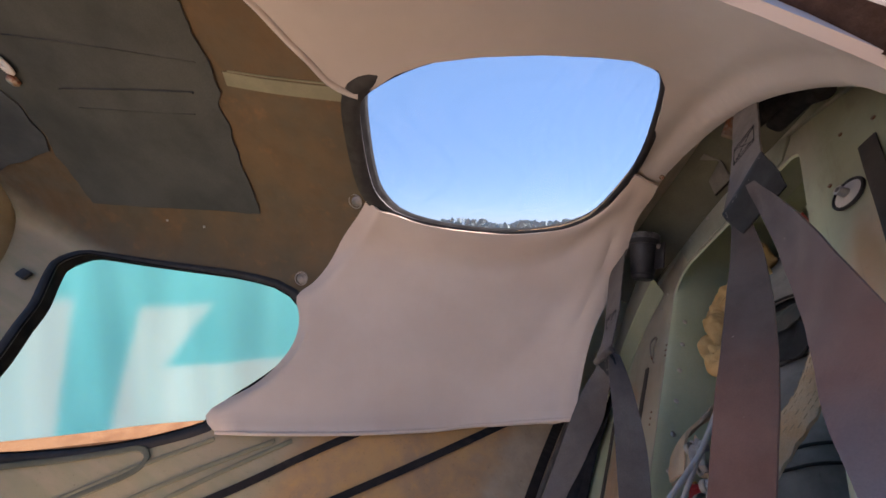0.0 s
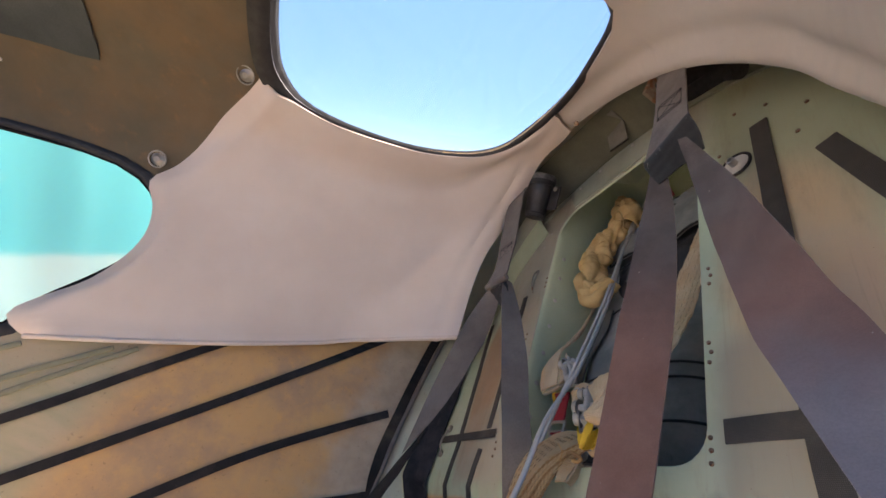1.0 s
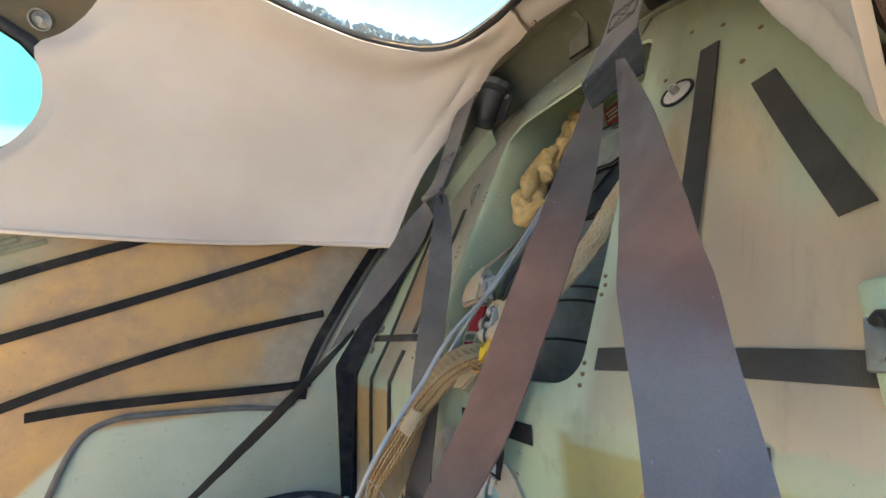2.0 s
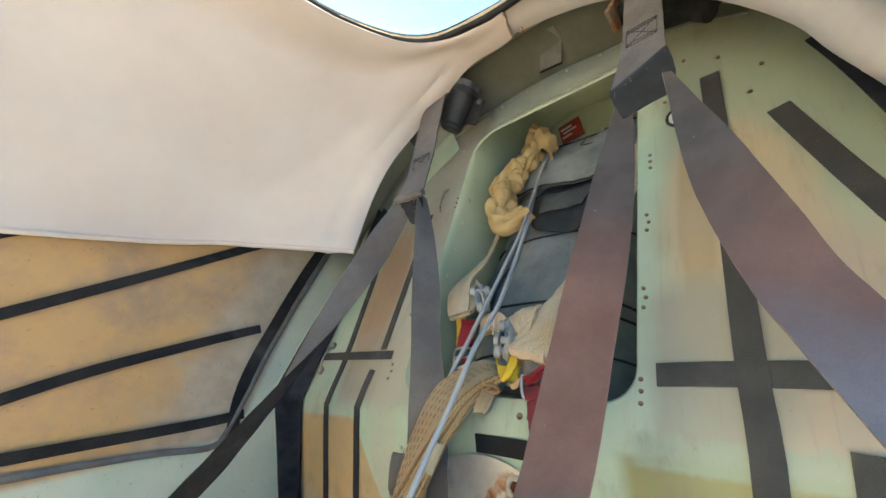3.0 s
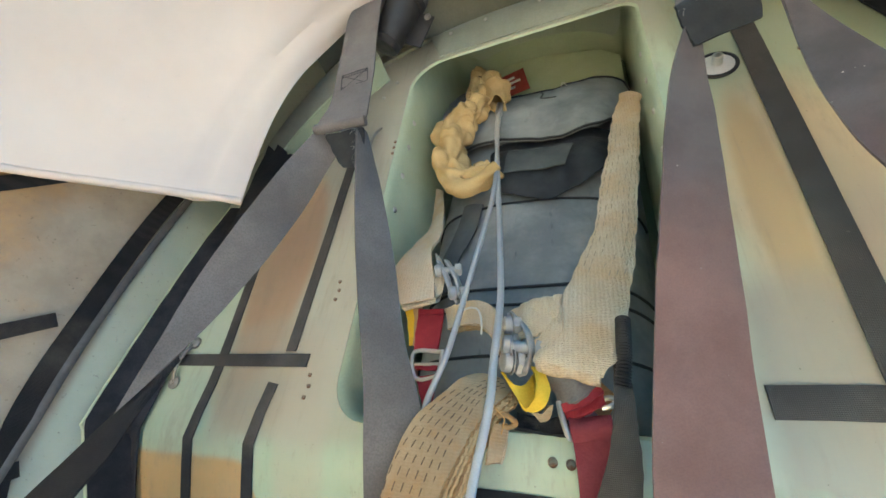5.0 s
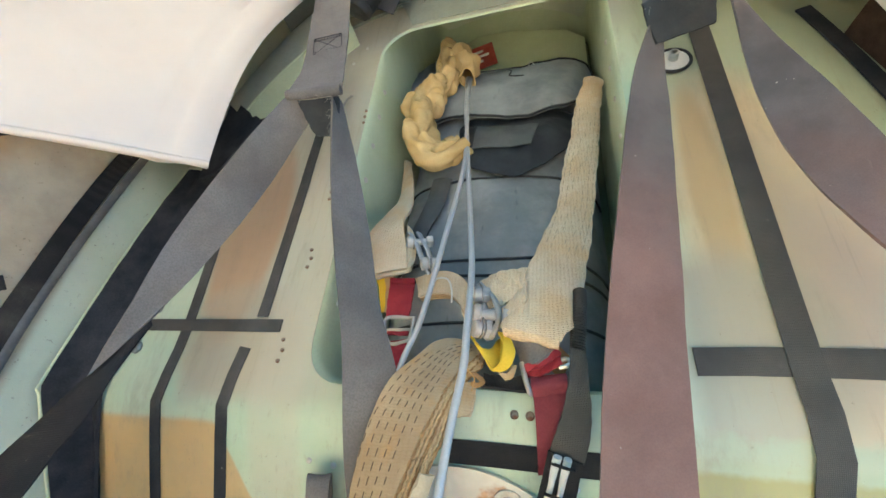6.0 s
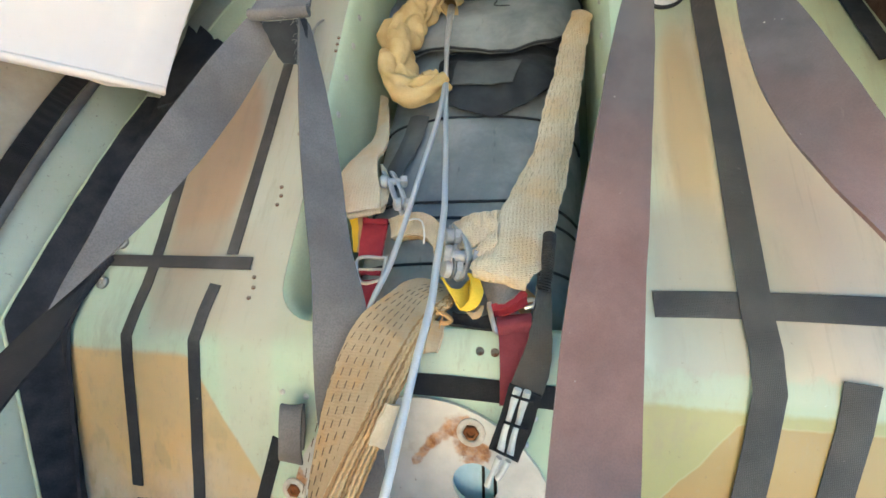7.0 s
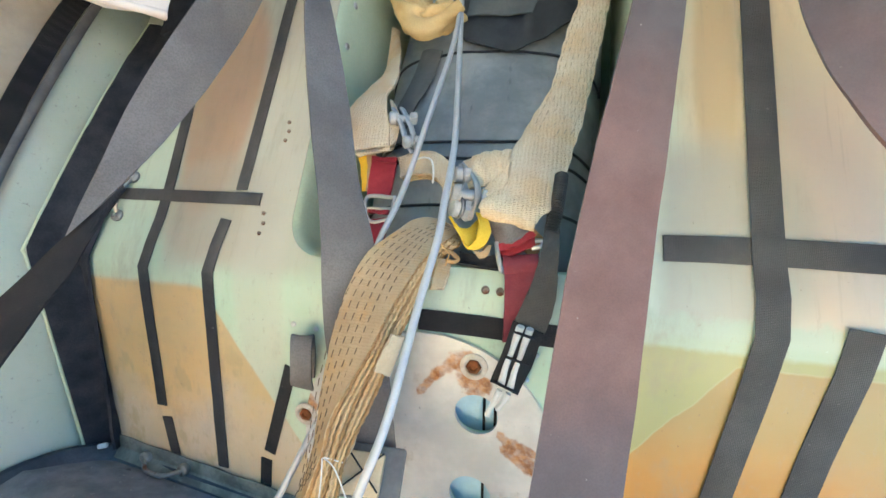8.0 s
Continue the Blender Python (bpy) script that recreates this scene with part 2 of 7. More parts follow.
    black = k.mix(k.ramp(k.noise(20, 5), 0.3, 0.7), (0.052, 0.049, 0.053), (0.095, 0.088, 0.092))
    brown = k.mix(k.ramp(k.noise(16, 5), 0.3, 0.7), (0.160, 0.082, 0.066), (0.220, 0.120, 0.098))
    c = k.mix(k.math("MULTIPLY", k.ramp(f, 0.15, 0.0), k.ramp(x, 0.02, 0.1)), black, brown)
    mauve = k.mix(k.ramp(k.noise(18, 5), 0.3, 0.7), (0.098, 0.074, 0.074), (0.135, 0.106, 0.105))
    low = k.math("MULTIPLY_ADD", k.ramp(x, 0.235, 0.19), 0.09, f)
    faded = k.mix(k.ramp(k.noise(14, 5), 0.3, 0.7), (0.165, 0.140, 0.150), (0.225, 0.192, 0.200))
    c = k.mix(k.ramp(low, 0.0, -0.09), c, k.mix(k.ramp(x, 0.20, 0.27), mauve, faded))
    c = k.mix(k.ramp(k.noise((160, 22, 160), 4), 0.68, 0.8, 0, 0.5), c, (0.22, 0.17, 0.15))
    c = k.mix(k.ramp(k.noise(900, 2), 0.35, 0.7, 0, 0.14), c, (0.03, 0.025, 0.025))
    c = k.mix(k.ramp(k.noise(240, 2, 0.5), 0.76, 0.80, 0, 0.7), c, (0.40, 0.36, 0.33))
    k.colour(c)
    k.b.inputs["Sheen Weight"].default_value = 0.4
    k.b.inputs["Sheen Roughness"].default_value = 0.45
    k.b.inputs["Sheen Tint"].default_value = (1.0, 0.82, 0.74, 1)
    k.bump(k.wave(520, "Y", 0.5, 3), 0.18, 0.0004).bump(k.noise(800, 2), 0.15, 0.0003)
    return k.m


def hook_tape(name, a, b, weave=0.35):
    """Hook-and-loop tape: a coarse weave, lint, worn patches."""
    k = Nodes(name, 0.88, 0, 0.2)
    c = k.mix(k.ramp(k.noise(24, 5), 0.3, 0.7), a, b)
    grid_x, grid_y = k.wave(290, "X", 1.2, 2.0), k.wave(290, "Y", 1.2, 2.0)
    net = k.math("MULTIPLY", grid_x, grid_y)
    c = k.mix(k.ramp(net, 0.1, 0.6, weave, 0.0), c, tuple(x * 0.45 for x in a))
    c = k.mix(k.ramp(k.noise(210, 3, 0.6), 0.70, 0.76, 0, 0.5), c, (0.26, 0.24, 0.21))
    c = k.mix(k.ramp(k.noise(13, 5), 0.55, 0.8, 0, 0.35), c, (0.16, 0.14, 0.115))
    k.colour(c)
    k.bump(net, 0.5, 0.0008).bump(k.noise(700, 2), 0.4, 0.0006)
    return k.m


def dusty_tape():
    """Hook-and-loop tape with pale dust on its upper stretch, black below the wall's fold."""
    k = Nodes("dusty_hook_tape", 0.88, 0, 0.2)
    x, y, z = k.axes()
    low = k.ramp(k.math("MULTIPLY_ADD", k.math("SUBTRACT", k.noise(30, 4), 0.5), 0.03, y), -0.075, -0.095)
    dust = k.mix(k.ramp(k.noise(22, 5), 0.3, 0.7), (0.078, 0.074, 0.068), (0.125, 0.117, 0.105))
    black = k.mix(k.ramp(k.noise(24, 5), 0.3, 0.7), (0.028, 0.029, 0.034), (0.050, 0.050, 0.054))
    c = k.mix(low, dust, black)
    net = k.math("MULTIPLY", k.wave(290, "X", 1.2, 2.0), k.wave(290, "Y", 1.2, 2.0))
    c = k.mix(k.ramp(net, 0.1, 0.6, 0.4, 0.0), c, (0.03, 0.03, 0.03))
    c = k.mix(k.ramp(k.noise(210, 3, 0.6), 0.70, 0.76, 0, 0.6), c, (0.34, 0.32, 0.29))
    k.colour(c)
    k.bump(net, 0.5, 0.0008).bump(k.noise(700, 2), 0.4, 0.0006)
    return k.m


def tan_webbing(name="tan_webbing", shade=(0.38, 0.262, 0.15), light=(0.50, 0.365, 0.22)):
    """Sun-browned bridle webbing: woven ribs, orange at the worn edges."""
    k = Nodes(name, 0.88, 0, 0.12)
    c = k.mix(k.ramp(k.noise(18, 5), 0.3, 0.7), shade, light)
    c = k.mix(k.ramp(k.noise(45, 4), 0.48, 0.72, 0, 0.55), c, (0.50, 0.27, 0.10))
    cords, ribs = k.wave(70, "X", 4.0, 2.5), k.wave(130, "Y", 5.0, 2.5)
    c = k.mix(k.ramp(ribs, 0.0, 0.4, 0.10, 0.0), c, (0.26, 0.18, 0.10))
    c = k.mix(k.ramp(cords, 0.0, 0.3, 0.10, 0.0), c, (0.26, 0.18, 0.10))
    k.colour(c)
    k.bump(cords, 0.12, 0.0008).bump(ribs, 0.28, 0.0009).bump(k.noise(700, 2), 0.3, 0.0005)
    return k.m


def metal(name, a, b, rough=0.35, rust=0.0):
    k = Nodes(name, rough, 1.0, 0.5)
    c = k.mix(k.ramp(k.noise(40, 5), 0.3, 0.7), a, b)
    k.rough(k.ramp(k.noise(60, 4), 0.3, 0.7, rough - 0.1, rough + 0.2))
    if rust:
        f = k.ramp(k.noise(35, 6, 0.7), 0.62 - rust, 0.72 - rust)
        c = k.mix(f, c, (0.20, 0.07, 0.025))
        k.link(k.math("SUBTRACT", 1.0, f), k.b.inputs["Metallic"])
    k.colour(c)
    k.bump(k.noise(300, 3), 0.1, 0.0004)
    return k.m


def plate_metal():
    """Dull aluminium plate with rust that ran from its bolts."""
    k = Nodes("stained_plate", 0.45, 0.55, 0.5)
    c = k.mix(k.ramp(k.noise(22, 5), 0.3, 0.7), (0.52, 0.50, 0.46), (0.68, 0.65, 0.60))
    c = k.mix(k.ramp(k.noise(26, 5, 0.7), 0.58, 0.72, 0, 0.55), c, (0.40, 0.34, 0.27))
    c = k.mix(k.ramp(k.noise(110, 4, 0.7), 0.68, 0.74, 0, 0.6), c, (0.16, 0.13, 0.10))
    for x0, y0, x1, y1, w in ((0.0427, -0.1272, 0.0261, -0.1312, 0.0075), (0.0286, -0.1318, 0.0100, -0.1447, 0.0055), (0.0120, -0.1435, -0.0038, -0.1614, 0.0035), (0.0449, -0.1418, 0.0470, -0.1537, 0.0110), (0.0335, -0.1349, 0.0371, -0.1485, 0.0060), (0.0566, -0.1504, 0.0536, -0.1424, 0.0050), (0.0688, -0.1869, 0.0789, -0.1998, 0.0040), (0.0786, -0.1924, 0.1011, -0.2153, 0.0055), (0.0716, -0.1987, 0.0939, -0.2143, 0.0040), (0.0849, -0.1937, 0.1026, -0.2010, 0.0035), (-0.1227, -0.1915, -0.1309, -0.2091, 0.0100), (-0.1133, -0.1922, -0.1186, -0.1820, 0.0060)):
        f = k.math("MULTIPLY", k.stroke(x0, y0, x1, y1, w), k.ramp(k.noise(55, 6, 0.7), 0.22, 0.66, 0.22, 0.95))
        c = k.mix(f, c, k.mix(k.ramp(k.noise(120, 4), 0.35, 0.65), (0.26, 0.09, 0.025), (0.52, 0.25, 0.09)))
    k.colour(c)
    k.bump(k.noise(250, 4), 0.2, 0.0006)
    return k.m


def bag_nylon():
    """Black nylon under grey dust: pale bloom, scuffs, spots."""
    k = Nodes("dusty_bag_nylon", 0.72, 0, 0.3)
    c = k.mix(k.ramp(k.noise(9, 6, 0.65), 0.32, 0.68), (0.145, 0.164, 0.172), (0.295, 0.312, 0.308))
    c = k.mix(k.ramp(k.noise(34, 5, 0.7), 0.5, 0.75, 0, 0.6), c, (0.25, 0.245, 0.23))
    c = k.mix(k.ramp(k.noise((60, 14, 60), 5), 0.62, 0.75, 0, 0.5), c, (0.035, 0.04, 0.046))
    c = k.mix(k.ramp(k.noise(230, 3, 0.7), 0.70, 0.76, 0, 0.6), c, (0.30, 0.29, 0.26))
    k.colour(c)
    k.bump(k.noise(500, 3), 0.3, 0.0006).bump(k.noise(24, 4), 0.35, 0.004)
    return k.m


def beige_webbing():
    """Coarse woven strap: lengthwise cords, fine ribs across, grime in the weave."""
    k = Nodes("beige_webbing", 0.9, 0, 0.12)
    c = k.mix(k.ramp(k.noise(16, 5), 0.3, 0.7), (0.58, 0.455, 0.31), (0.70, 0.585, 0.43))
    c = k.mix(k.ramp(k.noise(20, 5), 0.42, 0.70, 0, 0.6), c, (0.62, 0.40, 0.20))
    cords, ribs = k.wave(95, "X", 3.0, 2.5), k.wave(210, "Y", 4.0, 3.0)
    c = k.mix(k.ramp(cords, 0.0, 0.35, 0.10, 0.0), c, (0.34, 0.25, 0.15))
    c = k.mix(k.ramp(ribs, 0.0, 0.3, 0.25, 0.0), c, (0.32, 0.23, 0.13))
    k.colour(c)
    k.bump(cords, 0.35, 0.0012).bump(ribs, 0.55, 0.0010).bump(k.noise(60, 4), 0.4, 0.002)
    return k.m


def clear_pane(name, tint, gloss=0.06, dust=0.0, ior=1.35):
    m = bpy.data.materials.new(name)
    m.use_nodes = True
    n, l = m.node_tree.nodes, m.node_tree.links
    n.remove(n["Principled BSDF"])
    tr, gl, mx = n.new("ShaderNodeBsdfTransparent"), n.new("ShaderNodeBsdfGlossy"), n.new("ShaderNodeMixShader")
    fr = n.new("ShaderNodeFresnel")
    fr.inputs[0].default_value = ior
    tr.inputs[0].default_value = (*tint, 1)
    gl.inputs["Roughness"].default_value = gloss
    l.new(fr.outputs[0], mx.inputs[0])
    l.new(tr.outputs[0], mx.inputs[1])
    l.new(gl.outputs[0], mx.inputs[2])
    last = mx
    if dust:
        # a thin film of dust and fine scratches, added to veil the view like glare
        dl, m2 = n.new("ShaderNodeBsdfTranslucent"), n.new("ShaderNodeMixShader")
        dl.inputs[0].default_value = (0.80, 0.90, 1.0, 1)
        m2.inputs[0].default_value = dust
        l.new(mx.outputs[0], m2.inputs[1])
        l.new(dl.outputs[0], m2.inputs[2])
        last = m2
    l.new(last.outputs[0], n["Material Output"].inputs[0])
    return m


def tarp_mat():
    """Teal sheeting with soft-edged sunlit fields painted in, streaked by its folds."""
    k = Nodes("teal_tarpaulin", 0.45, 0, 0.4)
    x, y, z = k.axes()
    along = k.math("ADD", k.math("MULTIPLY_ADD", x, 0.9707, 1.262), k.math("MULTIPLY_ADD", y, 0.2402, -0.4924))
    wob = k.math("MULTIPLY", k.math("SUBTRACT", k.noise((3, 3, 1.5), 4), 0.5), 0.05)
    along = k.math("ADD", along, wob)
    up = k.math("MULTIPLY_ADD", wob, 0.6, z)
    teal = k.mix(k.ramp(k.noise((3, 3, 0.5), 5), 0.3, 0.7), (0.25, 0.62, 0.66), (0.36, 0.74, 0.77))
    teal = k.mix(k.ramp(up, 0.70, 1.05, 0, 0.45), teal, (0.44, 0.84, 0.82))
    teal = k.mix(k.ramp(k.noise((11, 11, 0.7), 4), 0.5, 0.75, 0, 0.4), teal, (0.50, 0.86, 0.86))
    # sunlit parts of the sheet are painted pale, shaded parts stay teal
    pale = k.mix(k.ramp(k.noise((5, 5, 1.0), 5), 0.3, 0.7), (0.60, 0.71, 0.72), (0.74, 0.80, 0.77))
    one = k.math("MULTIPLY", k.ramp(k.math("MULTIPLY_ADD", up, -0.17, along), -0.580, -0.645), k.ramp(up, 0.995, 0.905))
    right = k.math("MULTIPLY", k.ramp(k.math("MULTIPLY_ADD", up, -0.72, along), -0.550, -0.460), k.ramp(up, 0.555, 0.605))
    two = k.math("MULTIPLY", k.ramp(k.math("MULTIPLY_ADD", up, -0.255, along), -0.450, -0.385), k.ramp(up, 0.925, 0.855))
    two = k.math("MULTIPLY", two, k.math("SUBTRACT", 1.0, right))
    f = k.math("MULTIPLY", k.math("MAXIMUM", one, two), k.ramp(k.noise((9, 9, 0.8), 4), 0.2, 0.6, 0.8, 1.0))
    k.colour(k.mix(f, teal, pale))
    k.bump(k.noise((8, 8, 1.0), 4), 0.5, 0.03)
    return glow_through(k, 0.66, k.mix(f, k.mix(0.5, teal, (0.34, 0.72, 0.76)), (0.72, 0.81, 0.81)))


def floor_mat():
    k = Nodes("cabin_floor", 0.8, 0, 0.2)
    x, y, z = k.axes()
    dark = k.mix(k.ramp(k.noise(40, 5), 0.3, 0.7), (0.17, 0.18, 0.20), (0.27, 0.275, 0.285))
    # unseen floor ahead is made pale to bounce sunlight up into the cabin
    pale = k.mix(k.ramp(k.noise(12, 5), 0.3, 0.7), (0.54, 0.44, 0.33), (0.66, 0.54, 0.42))
    dark = k.mix(k.ramp(k.noise(9, 4), 0.45, 0.7, 0, 0.5), dark, (0.10, 0.105, 0.115))
    dark = k.mix(k.ramp(k.noise(150, 3, 0.6), 0.66, 0.71, 0, 0.8), dark, (0.42, 0.40, 0.36))
    dark = k.mix(k.ramp(k.noise(60, 4, 0.7), 0.64, 0.72, 0, 0.7), dark, (0.05, 0.05, 0.055))
    k.colour(k.mix(k.ramp(z, 0.10, 0.16), dark, pale))
    k.bump(k.noise(300, 3), 0.4, 0.001).bump(k.noise(110, 3), 0.5, 0.003)
    return k.m


def glow_through(k, amount, tint):
    """Thin sheeting that also lets light through from behind."""
    t, mx = k.n.new("ShaderNodeBsdfTranslucent"), k.n.new("ShaderNodeMixShader")
    k.link(tint, t.inputs[0])
    mx.inputs[0].default_value = amount
    k.link(k.b.outputs[0], mx.inputs[1])
    k.link(t.outputs[0], mx.inputs[2])
    k.link(mx.outputs[0], k.n["Material Output"].inputs[0])
    return k.m


M = dict(
    cream=cream_vinyl("cream_vinyl", (0.60, 0.514, 0.452), (0.65, 0.574, 0.515)), cream_head=cream_vinyl("grey_cream_vinyl", (0.45, 0.42, 0.40), (0.505, 0.475, 0.455)), paint=bulkhead_paint(), side=side_paint(), belt=shoulder_webbing(), tanweb=tan_webbing(), tanweb_light=tan_webbing("sunlit_webbing", (0.50, 0.32, 0.155), (0.64, 0.44, 0.235)), tanweb_edge=tan_webbing("darker_webbing", (0.26, 0.15, 0.07), (0.40, 0.23, 0.10)),
    velcro=hook_tape("black_hook_tape", (0.022, 0.022, 0.025), (0.042, 0.040, 0.040), 0.5),
    velcro_dusty=dusty_tape(),
    velcro_worn=hook_tape("faded_hook_tape", (0.082, 0.078, 0.074), (0.125, 0.118, 0.108), 0.6),
    carpet=simple("black_carpet", (0.016, 0.018, 0.024), (0.042, 0.044, 0.052), 26, 0.9, 0, 0.6, 500, 0.15),
    carpet_dusty=simple("dusty_black_carpet", (0.055, 0.062, 0.075), (0.105, 0.112, 0.125), 22, 0.95, 0, 0.6, 420, 0.15),
    rubber=simple("black_rubber", (0.012, 0.012, 0.014), (0.03, 0.03, 0.032), 30, 0.5, 0, 0.1, 200, 0.4),
    lining=simple("dull_black_rubber", (0.008, 0.008, 0.009), (0.018, 0.018, 0.019), 30, 1.0, 0, 0.3, 300, 0.02),
    plastic=simple("black_plastic", (0.014, 0.013, 0.014), (0.030, 0.028, 0.028), 30, 0.5, 0, 0.06, 300, 0.5),
    plastic_grey=simple("grey_plastic", (0.10, 0.10, 0.10), (0.16, 0.155, 0.15), 40, 0.5, 0, 0.1, 300, 0.4),
    # green of the recess back, darkened to hold the shade inside
    recess_back=simple("shaded_green_primer", (0.14, 0.185, 0.115), (0.20, 0.245, 0.155), 9, 0.6, 0, 0.15, 380),
    mint=simple("mint_primer", (0.45, 0.53, 0.355), (0.53, 0.60, 0.43), 9, 0.5, 0, 0.15, 380),
    mint_grey=simple("grey_green_paint", (0.36, 0.37, 0.29), (0.46, 0.46, 0.37), 14, 0.5, 0, 0.15, 380),
    ledge=simple("grimy_ledge_paint", (0.10, 0.105, 0.09), (0.27, 0.275, 0.225), 46, 0.6, 0, 0.3, 260),
    channel=simple("dark_olive_channel", (0.100, 0.108, 0.078), (0.145, 0.150, 0.110), 14, 0.55, 0, 0.15, 300),
    beam=simple("grey_beige_paint", (0.285, 0.302, 0.235), (0.365, 0.380, 0.305), 12, 0.5, 0, 0.2, 300),
    olive_dark=simple("olive_shadow_paint", (0.20, 0.20, 0.13), (0.27, 0.26, 0.17), 14, 0.55, 0, 0.15, 380),
    cloth=simple("dark_green_cloth", (0.050, 0.058, 0.056), (0.088, 0.096, 0.089), 5, 0.95, 0, 0.5, 380, 0.1),
    cloth_dark=simple("blue_grey_cloth", (0.045, 0.055, 0.06), (0.085, 0.095, 0.095), 7, 0.95, 0, 0.5, 380, 0.1),
    fur=simple("brown_pile_lining", (0.045, 0.030, 0.024), (0.085, 0.058, 0.046), 60, 1.0, 0, 1.0, 700, 0.05),
    nylon=simple("black_pack_nylon", (0.012, 0.014, 0.017), (0.032, 0.035, 0.038), 14, 0.62, 0, 0.35, 500, 0.35),
    nylon_grey=simple("dusty_grey_nylon", (0.06, 0.066, 0.066), (0.105, 0.11, 0.105), 14, 0.7, 0, 0.35, 500, 0.3),
    sock=simple("mustard_cotton", (0.48, 0.315, 0.13), (0.59, 0.42, 0.205), 24, 0.9, 0, 0.3, 600, 0.1),
    beige=beige_webbing(), pad=simple("yellowed_pad", (0.50, 0.38, 0.24), (0.60, 0.48, 0.32), 24, 0.9, 0, 0.5, 500, 0.1),
    stitch=simple("grey_thread", (0.34, 0.27, 0.18), (0.42, 0.34, 0.24), 50, 0.9, 0, 0.1),
    dark_thread=simple("dark_thread", (0.02, 0.02, 0.022), (0.04, 0.04, 0.04), 50, 0.9, 0, 0.1),
    cord=simple("orange_cord", (0.50, 0.25, 0.08), (0.6, 0.33, 0.12), 50, 0.9, 0, 0.1),
    red=simple("red_webbing", (0.27, 0.025, 0.035), (0.36, 0.04, 0.05), 30, 0.75, 0, 0.5, 600, 0.2),
    red_dark=simple("dusty_red_webbing", (0.165, 0.03, 0.04), (0.23, 0.045, 0.055), 30, 0.8, 0, 0.5, 600, 0.2),
    yellow=simple("yellow_webbing", (0.70, 0.42, 0.03), (0.80, 0.52, 0.06), 30, 0.8, 0, 0.4, 600, 0.2),
    white=simple("white_plastic", (0.62, 0.60, 0.56), (0.72, 0.70, 0.66), 30, 0.5, 0, 0.1, 300),
    label=simple("dark_red_label", (0.26, 0.03, 0.02), (0.36, 0.06, 0.04), 40, 0.6, 0, 0.1, 300),
    steel=metal("zinc_steel", (0.50, 0.48, 0.44), (0.66, 0.64, 0.60), 0.38),
    steel_dull=metal("dull_steel", (0.30, 0.29, 0.27), (0.42, 0.40, 0.37), 0.5, 0.06),
    rusty=metal("rusty_steel", (0.28, 0.22, 0.17), (0.36, 0.30, 0.24), 0.55, 0.14),
    washer=simple("stained_washer", (0.50, 0.42, 0.33), (0.62, 0.58, 0.52), 140, 0.6, 0.2, 0.3, 300),
    rust=simple("rust", (0.12, 0.04, 0.015), (0.26, 0.09, 0.03), 120, 0.9, 0, 0.5, 500, 0.2),
    plate=plate_metal(),
    wire=simple("clear_sheathed_cable", (0.38, 0.38, 0.38), (0.45, 0.45, 0.445), 20, 0.38, 0.1, 0.05, 900, 0.6),
    grey_strap=webbing("grey_webbing", (0.135, 0.119, 0.108), (0.20, 0.18, 0.165)),
    thread_pale=simple("frayed_thread", (0.16, 0.15, 0.14), (0.36, 0.33, 0.30), 60, 0.9, 0, 0),
    cap=simple("scuffed_cap", (0.05, 0.05, 0.052), (0.17, 0.17, 0.17), 60, 0.5, 0, 0.15, 300, 0.4),
    clip=simple("grey_clip_paint", (0.15, 0.155, 0.145), (0.22, 0.22, 0.205), 30, 0.4, 0, 0.1, 300, 0.5),
    bag=bag_nylon(), shackle=simple("galvanised_steel", (0.34, 0.33, 0.31), (0.50, 0.48, 0.46), 60, 0.6, 0.3, 0.3, 300), mint_pale=simple("pale_green_paint", (0.50, 0.56, 0.36), (0.58, 0.63, 0.44), 12, 0.5, 0, 0.15, 380),
    stitch_dark=simple("brown_thread", (0.115, 0.082, 0.054), (0.165, 0.12, 0.08), 50, 0.9, 0, 0.1),
    bluegrey=simple("blue_grey_panel", (0.38, 0.56, 0.64), (0.52, 0.68, 0.74), 18, 0.5, 0, 0.1, 200, 0.4),
    hole=simple("dark_hole", (0.006, 0.006, 0.006), (0.012, 0.011, 0.01), 50, 0.9, 0, 0),
    glass=clear_pane("clear_glazing", (0.93, 0.97, 1.0), 0.06, 0.007), teal_glass=clear_pane("tinted_glazing", (0.84, 0.98, 0.98), 0.06, 0.0, 1.12),
    tarp=tarp_mat(), floor=floor_mat(),
    soil=simple("dry_grass_and_clay", (0.34, 0.17, 0.085), (0.30, 0.22, 0.11), 0.6, 1.0, 0, 0.6, 9, 0.1),
    clay=simple("red_clay", (0.19, 0.072, 0.038), (0.27, 0.115, 0.062), 9, 0.95, 0, 0.6, 60, 0.1),
    bark=simple("bark", (0.07, 0.055, 0.04), (0.12, 0.09, 0.07), 9, 0.95, 0, 0.5, 40, 0.1),
    # distance haze is mixed into this leaf colour as pale blue-grey
    leaf=simple("hazed_foliage", (0.17, 0.225, 0.24), (0.22, 0.275, 0.28), 0.8, 0.9, 0, 0.2, 4, 0.15),
    panel_pale=simple("pale_nose_wall", (0.62, 0.55, 0.45), (0.70, 0.62, 0.52), 6, 0.7, 0, 0.1, 200),
    post=simple("tan_post_paint", (0.34, 0.24, 0.11), (0.42, 0.30, 0.15), 12, 0.5, 0, 0.1, 300),
    hull=simple("weathered_outer_paint", (0.24, 0.25, 0.19), (0.32, 0.30, 0.22), 5, 0.5, 0, 0.1, 200),
)

# ---- building tools ----
from mathutils.geometry import delaunay_2d_cdt
pi = math.pi


def vec(*p):
    return Vector(p)


def spline(pts, count, closed=False):
    """Points evenly along a Catmull-Rom curve through pts."""
    P = [Vector(p) for p in pts]
    k = len(P)
    out = []
